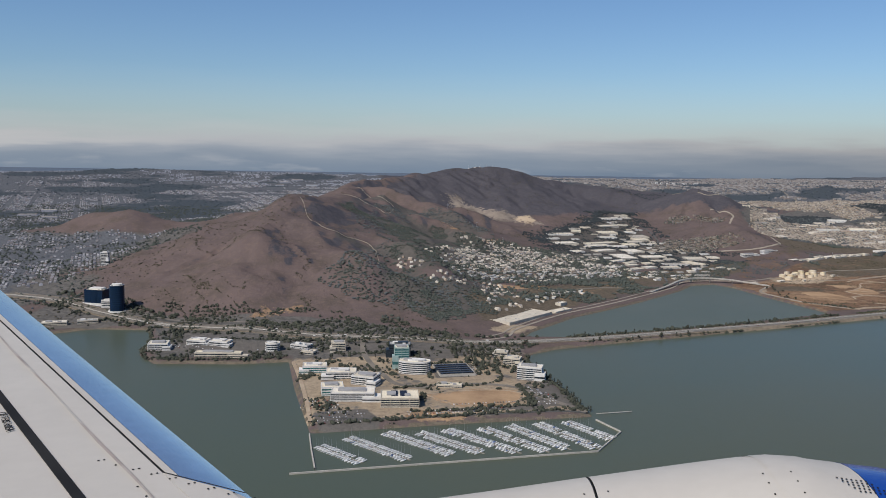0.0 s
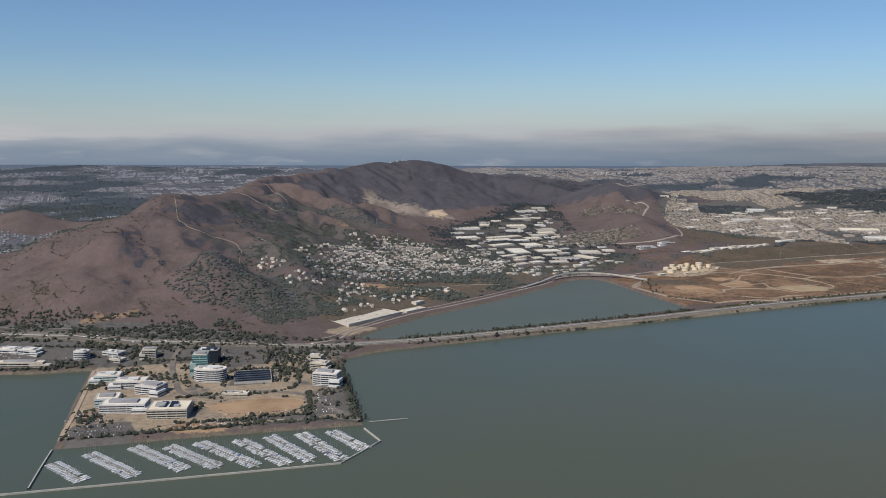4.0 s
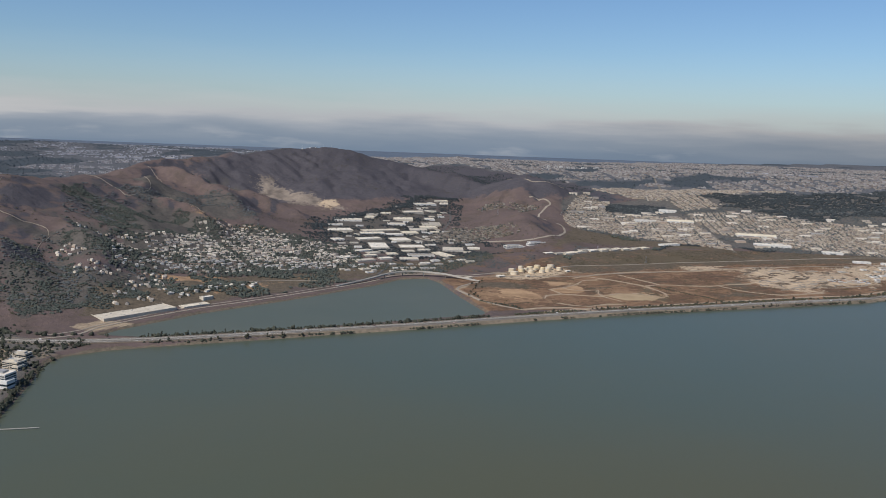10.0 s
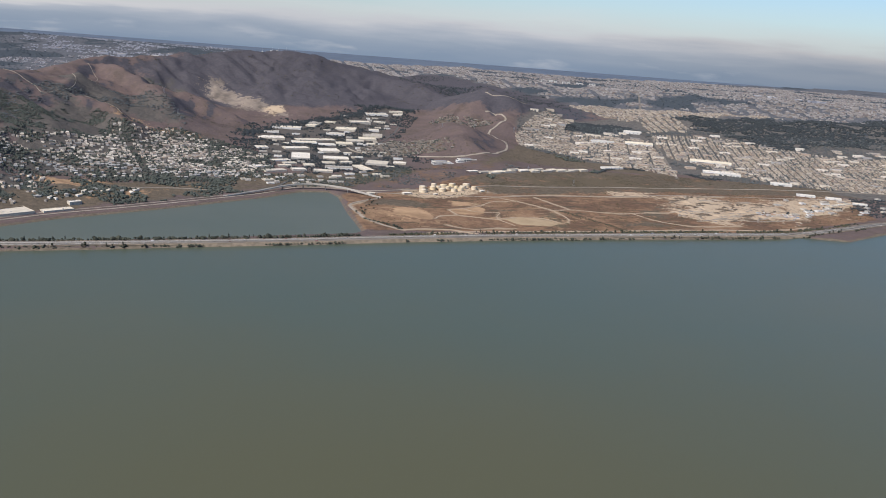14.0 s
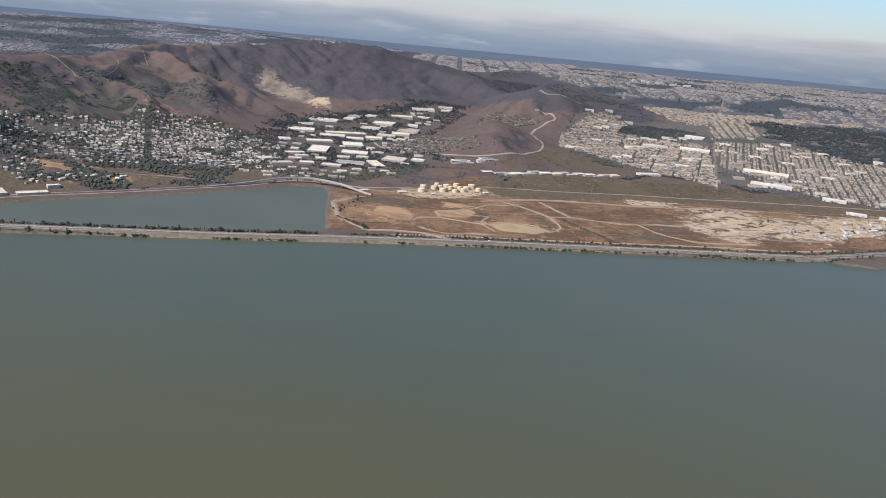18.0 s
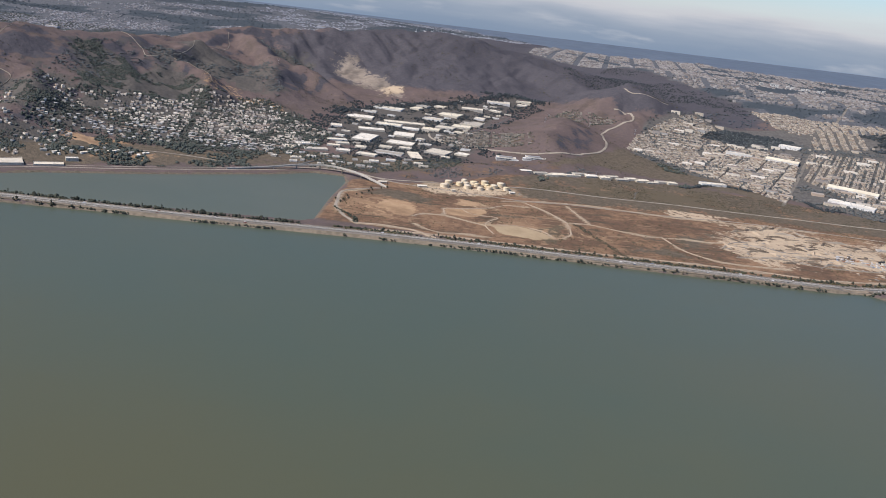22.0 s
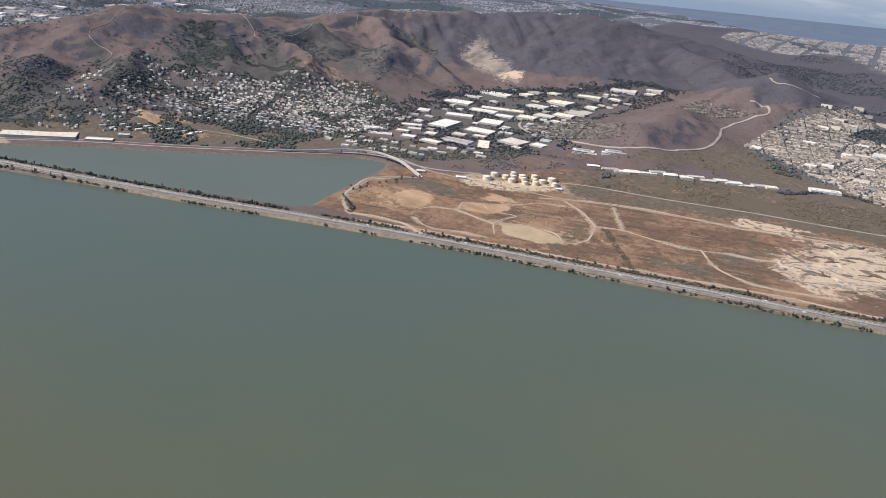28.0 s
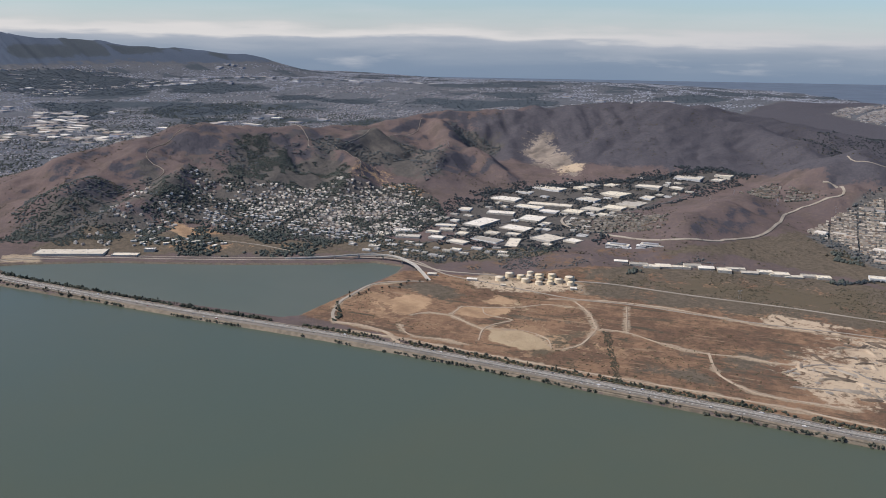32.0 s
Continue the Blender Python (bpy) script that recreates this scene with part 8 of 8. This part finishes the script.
M_SOIL = worn("dark_damp_soil", (0.15, 0.118, 0.09), (0.09, 0.074, 0.058), 0.25, 0.95)
for i in range(80):
    x, y = 742 + (i * 47) % 138 + rng.normal(0, 4), 1036 + (i * 29) % 140 + rng.normal(0, 4)
    if float(inside(x, y, PIT)) > 2:
        a = radians(24 + rng.normal(0, 28))
        l, bow = rng.uniform(9, 26), rng.normal(0, 4)
        c, s_ = math.cos(a), math.sin(a)
        berm([(x - l / 2 * c, y - l / 2 * s_), (x - bow * s_, y + bow * c), (x + l / 2 * c, y + l / 2 * s_)], rng.uniform(1.4, 3.0), rng.uniform(0.7, 2.0), (M_SOIL, M_DIRT, M_SOIL, M_BANK, M_DUSTY)[i % 5])


# ---- the airliner's wing and engine, beside the first eye ----
EYE0 = Vector(PATH[0][1:4])
M_SKIN = worn("white_wing_skin", (0.495, 0.47, 0.425), (0.475, 0.45, 0.407), 0.9, 0.5, 9.0, grain=0.05)
M_SLAT = worn("polished_slat", (0.93, 0.95, 0.96), (0.84, 0.87, 0.89), 1.6, 0.2, 14.0, 0.95, grain=0.08)
M_SEAL = worn("black_seal", (0.012, 0.012, 0.013), (0.02, 0.02, 0.02), 2.0, 0.95)
M_COWL = worn("blue_cowl_paint", (0.012, 0.07, 0.36), (0.010, 0.06, 0.32), 0.8, 0.22)
M_STREAK = worn("brown_grease_streak", (0.36, 0.31, 0.28), (0.48, 0.455, 0.41), 1.8, 0.5, 8.0)
wing = empty("aircraft_wing", Matrix.Translation(EYE0), "white airliner wing with a polished leading-edge slat", "aircraft wing")
Z_W = -1.6
lead_a, lead_b = Vector((-5.09, 9.05)), Vector((-0.90, 3.68))
hinge_a, hinge_b = Vector((-4.20, 7.44)), Vector((-1.39, 3.92))
out = (lead_a - lead_b).normalized()
aft = Vector((-1.0, 0.0))


def on_lead(d):
    return lead_b + out * d


def wing_strip(name, mat, profile, d0, d1, n=24, label="", smooth=False, shut=True, skew=0.0):
    """profile: distance behind the leading edge and height, for each ring point; swept along the span."""
    s = Soup()
    rings = []
    for i in range(n + 1):
        ring = []
        for a, h in profile:
            d = d0 + skew * a + (d1 - d0 - skew * a) * i / n
            ring.append((*(on_lead(d) + aft * a * (1.0 + 0.035 * d)), Z_W + h))
        rings.append(ring)
    s.rings(rings, close=shut, caps=shut)
    return part(name, s.mesh(name, [mat], smooth), wing, label)


slat_profile = [(0.02 + 0.265 * u, -0.003 - 0.03 * (1 - u) ** 2.4) for u in np.linspace(0.0, 1.0, 20)]
wing_strip("slat", M_SLAT, slat_profile, 0.0, 13.0, 30, "polished bare-metal slat mirroring the sky", True, False, 0.95)
wing_strip("slat_back", M_SEAL, [(0.06, -0.06), (0.285, -0.022), (0.285, -0.2)], 0.0, 13.0, skew=0.95)
wing_strip("slat_edge", M_SKIN, [(0.287, -0.1), (0.287, -0.003), (0.334, -0.001), (0.334, -0.1)], 0.0, 13.0, label="pale trailing edge of the slat", skew=0.95)
wing_strip("slat_seal", M_SEAL, [(0.336, -0.1), (0.336, -0.002), (0.352, -0.002), (0.352, -0.1)], 0.0, 13.0, label="thin black seal", skew=0.95)
wing_strip("skin", M_SKIN, [(0.354, -0.25), (0.354, 0.0), (0.9, 0.003), (1.4, 0.004), (2.2, 0.003), (3.4, -0.02), (4.6, -0.14), (4.6, -0.2), (2.2, -0.5)], -2.2, 13.0)
s = Soup()
rings = []
for i in range(13):
    ring = []
    for a, h in ((0.0, -0.3), (0.01, -0.08), (0.05, -0.02), (0.12, -0.002), (0.24, 0.0), (0.3525, 0.002), (0.3525, -0.3)):
        d = -2.2 + (0.95 * a - 0.012 + 2.2) * i / 12
        ring.append((*(on_lead(d) + aft * a * (1.0 + 0.035 * d)), Z_W + h))
    rings.append(ring)
s.rings(rings)
part("root_fillet", s.mesh("root_fillet", [M_SKIN]), wing, "riveted pale wing-root fairing")
s = Soup()
s.rings([[(*(on_lead(0.95 * a + w) + aft * a), Z_W + 0.004) for a in (0.06, 0.12, 0.2, 0.28, 0.345)] for w in (-0.02, 0.0)], close=False, caps=False)
part("slat_end_gap", s.mesh("slat_end_gap", [M_SEAL]), wing, "dark gap at the slat's inner end")
s = Soup()
for d0, d1, w in ((-1.2, 12.5, 0.052),):
    a0, b0 = Vector((-2.89, 5.075)), Vector((-1.725, 3.62))
    u = (a0 - b0).normalized()
    p0, p1 = b0 - u * 2.0, a0 + u * 9
    q = Vector((-u.y, u.x)) * w * 0.5
    n_ = 20
    s.rings([[(*(p0 + (p1 - p0) * i / n_ + q * j), Z_W + 0.010 - (0.003 if abs(j) == 1 else 0)) for j in (-1, -0.9, 0.9, 1)] for i in range(n_ + 1)], close=False, caps=False)
part("walkway_line", s.mesh("walkway_line", [M_SEAL]), wing, "black painted walkway line")
for off, w in ((0.335, 0.007),):
    s = Soup()
    p0, p1 = b0 - u * 0.3 + Vector((off, 0)), a0 + u * 5 + Vector((off * 1.25, 0))
    s.rings([[(*(p0 + (p1 - p0) * i / 12 + Vector((0.006 * math.sin(i * 1.9), 0)) + q.normalized() * w * (0.4 + 0.9 * abs(math.sin(i * 2.3))) * j), Z_W + 0.009) for j in (-1, 1)] for i in range(13)], close=False, caps=False)
    part("dirt_streak", s.mesh("dirt_streak", [M_STREAK]), wing, "grey dirt streak")
s = Soup()
s.rings([circle(0.006, 0, 8), circle(0.005, 0.002, 8)])
rivet_me = s.mesh("rivet", [M_SEAL])
for i in range(18):
    o = on_lead(0.95 * (0.05 + 0.034 * i) - 0.06 - 0.05 * (i % 2)) + aft * (0.05 + 0.034 * i)
    part("rivet", rivet_me, wing, m=pose(o.x, o.y, Z_W + 0.003))
for i in range(10):
    o = on_lead(0.1 - 0.13 * i) + aft * 0.55
    part("rivet", rivet_me, wing, m=pose(o.x, o.y, Z_W + 0.003))
words = bpy.data.curves.new("stencil", "FONT")
words.body, words.size, words.extrude = "OF THIS AREA", 0.06, 0.001
words.materials.append(M_SEAL)
txt = part("stencil", words, wing, "small black stencilled warning")
txt.matrix_basis = pose(-2.71, 4.735, Z_W + 0.012, 0, 0, -55)

eng = empty("engine_nacelle", Matrix.Translation(EYE0 + Vector((0, 4.6, -2.75))), "white jet-engine nacelle with a bright-blue inlet", "jet engine")


def barrel(name, mat, stations, label="", n=56, shear=0.0):
    s = Soup()
    rings = []
    for x, r in stations:
        rings.append([(x + shear * math.sin(a) * r, r * math.cos(a), r * math.sin(a)) for a in (2 * math.pi * i / n for i in range(n))])
    s.rings(rings, caps=False)
    return part(name, s.mesh(name, [mat], True), eng, label)


barrel("exhaust_cowl", M_SKIN, [(-2.6, 0.36), (-2.0, 0.42), (-1.4, 0.515), (-0.7, 0.63), (0.215, 0.775), (0.715, 0.859)])
barrel("fan_cowl", M_SKIN, [(0.73, 0.861), (1.2, 0.937), (1.41, 0.970), (1.60, 0.998), (1.69, 1.007)])
barrel("inlet_cowl", M_SKIN, [(1.702, 1.008), (1.81, 1.018), (1.98, 1.012), (2.05, 1.0), (2.2, 0.985)], shear=-0.04)
barrel("cowl_joint", M_SEAL, [(0.717, 0.8615), (0.723, 0.8625)])
barrel("cowl_joint", M_SEAL, [(1.684, 1.009), (1.702, 1.010)])
barrel("inlet_lip", M_COWL, [(2.205, 0.984), (2.45, 0.962), (2.7, 0.93), (2.9, 0.88), (2.98, 0.82), (2.94, 0.77), (2.7, 0.74)], "glossy bright-blue inlet lip", shear=-0.04)
for i in range(7):
    for j in range(5):
        a = 1.68 + 0.028 * j
        r = float(np.interp(2.0 + 0.026 * i + 0.02 * j, (1.98, 2.05, 2.2), (1.012, 1.0, 0.985))) + 0.002
        part("vent_hole", rivet_me, eng, m=Matrix.Translation((2.0 + 0.026 * i + 0.02 * j, r * math.cos(a), r * math.sin(a))) @ Matrix.Rotation(a - math.pi / 2, 4, "X"))
for x, r in ((0.66, 0.852), (0.79, 0.873), (1.62, 1.002), (1.77, 1.017)):
    for a in (1.64, 1.74, 1.84, 2.0):
        part("fastener", rivet_me, eng, m=Matrix.Translation((x, r * math.cos(a), r * math.sin(a))) @ Matrix.Rotation(a - math.pi / 2, 4, "X"))
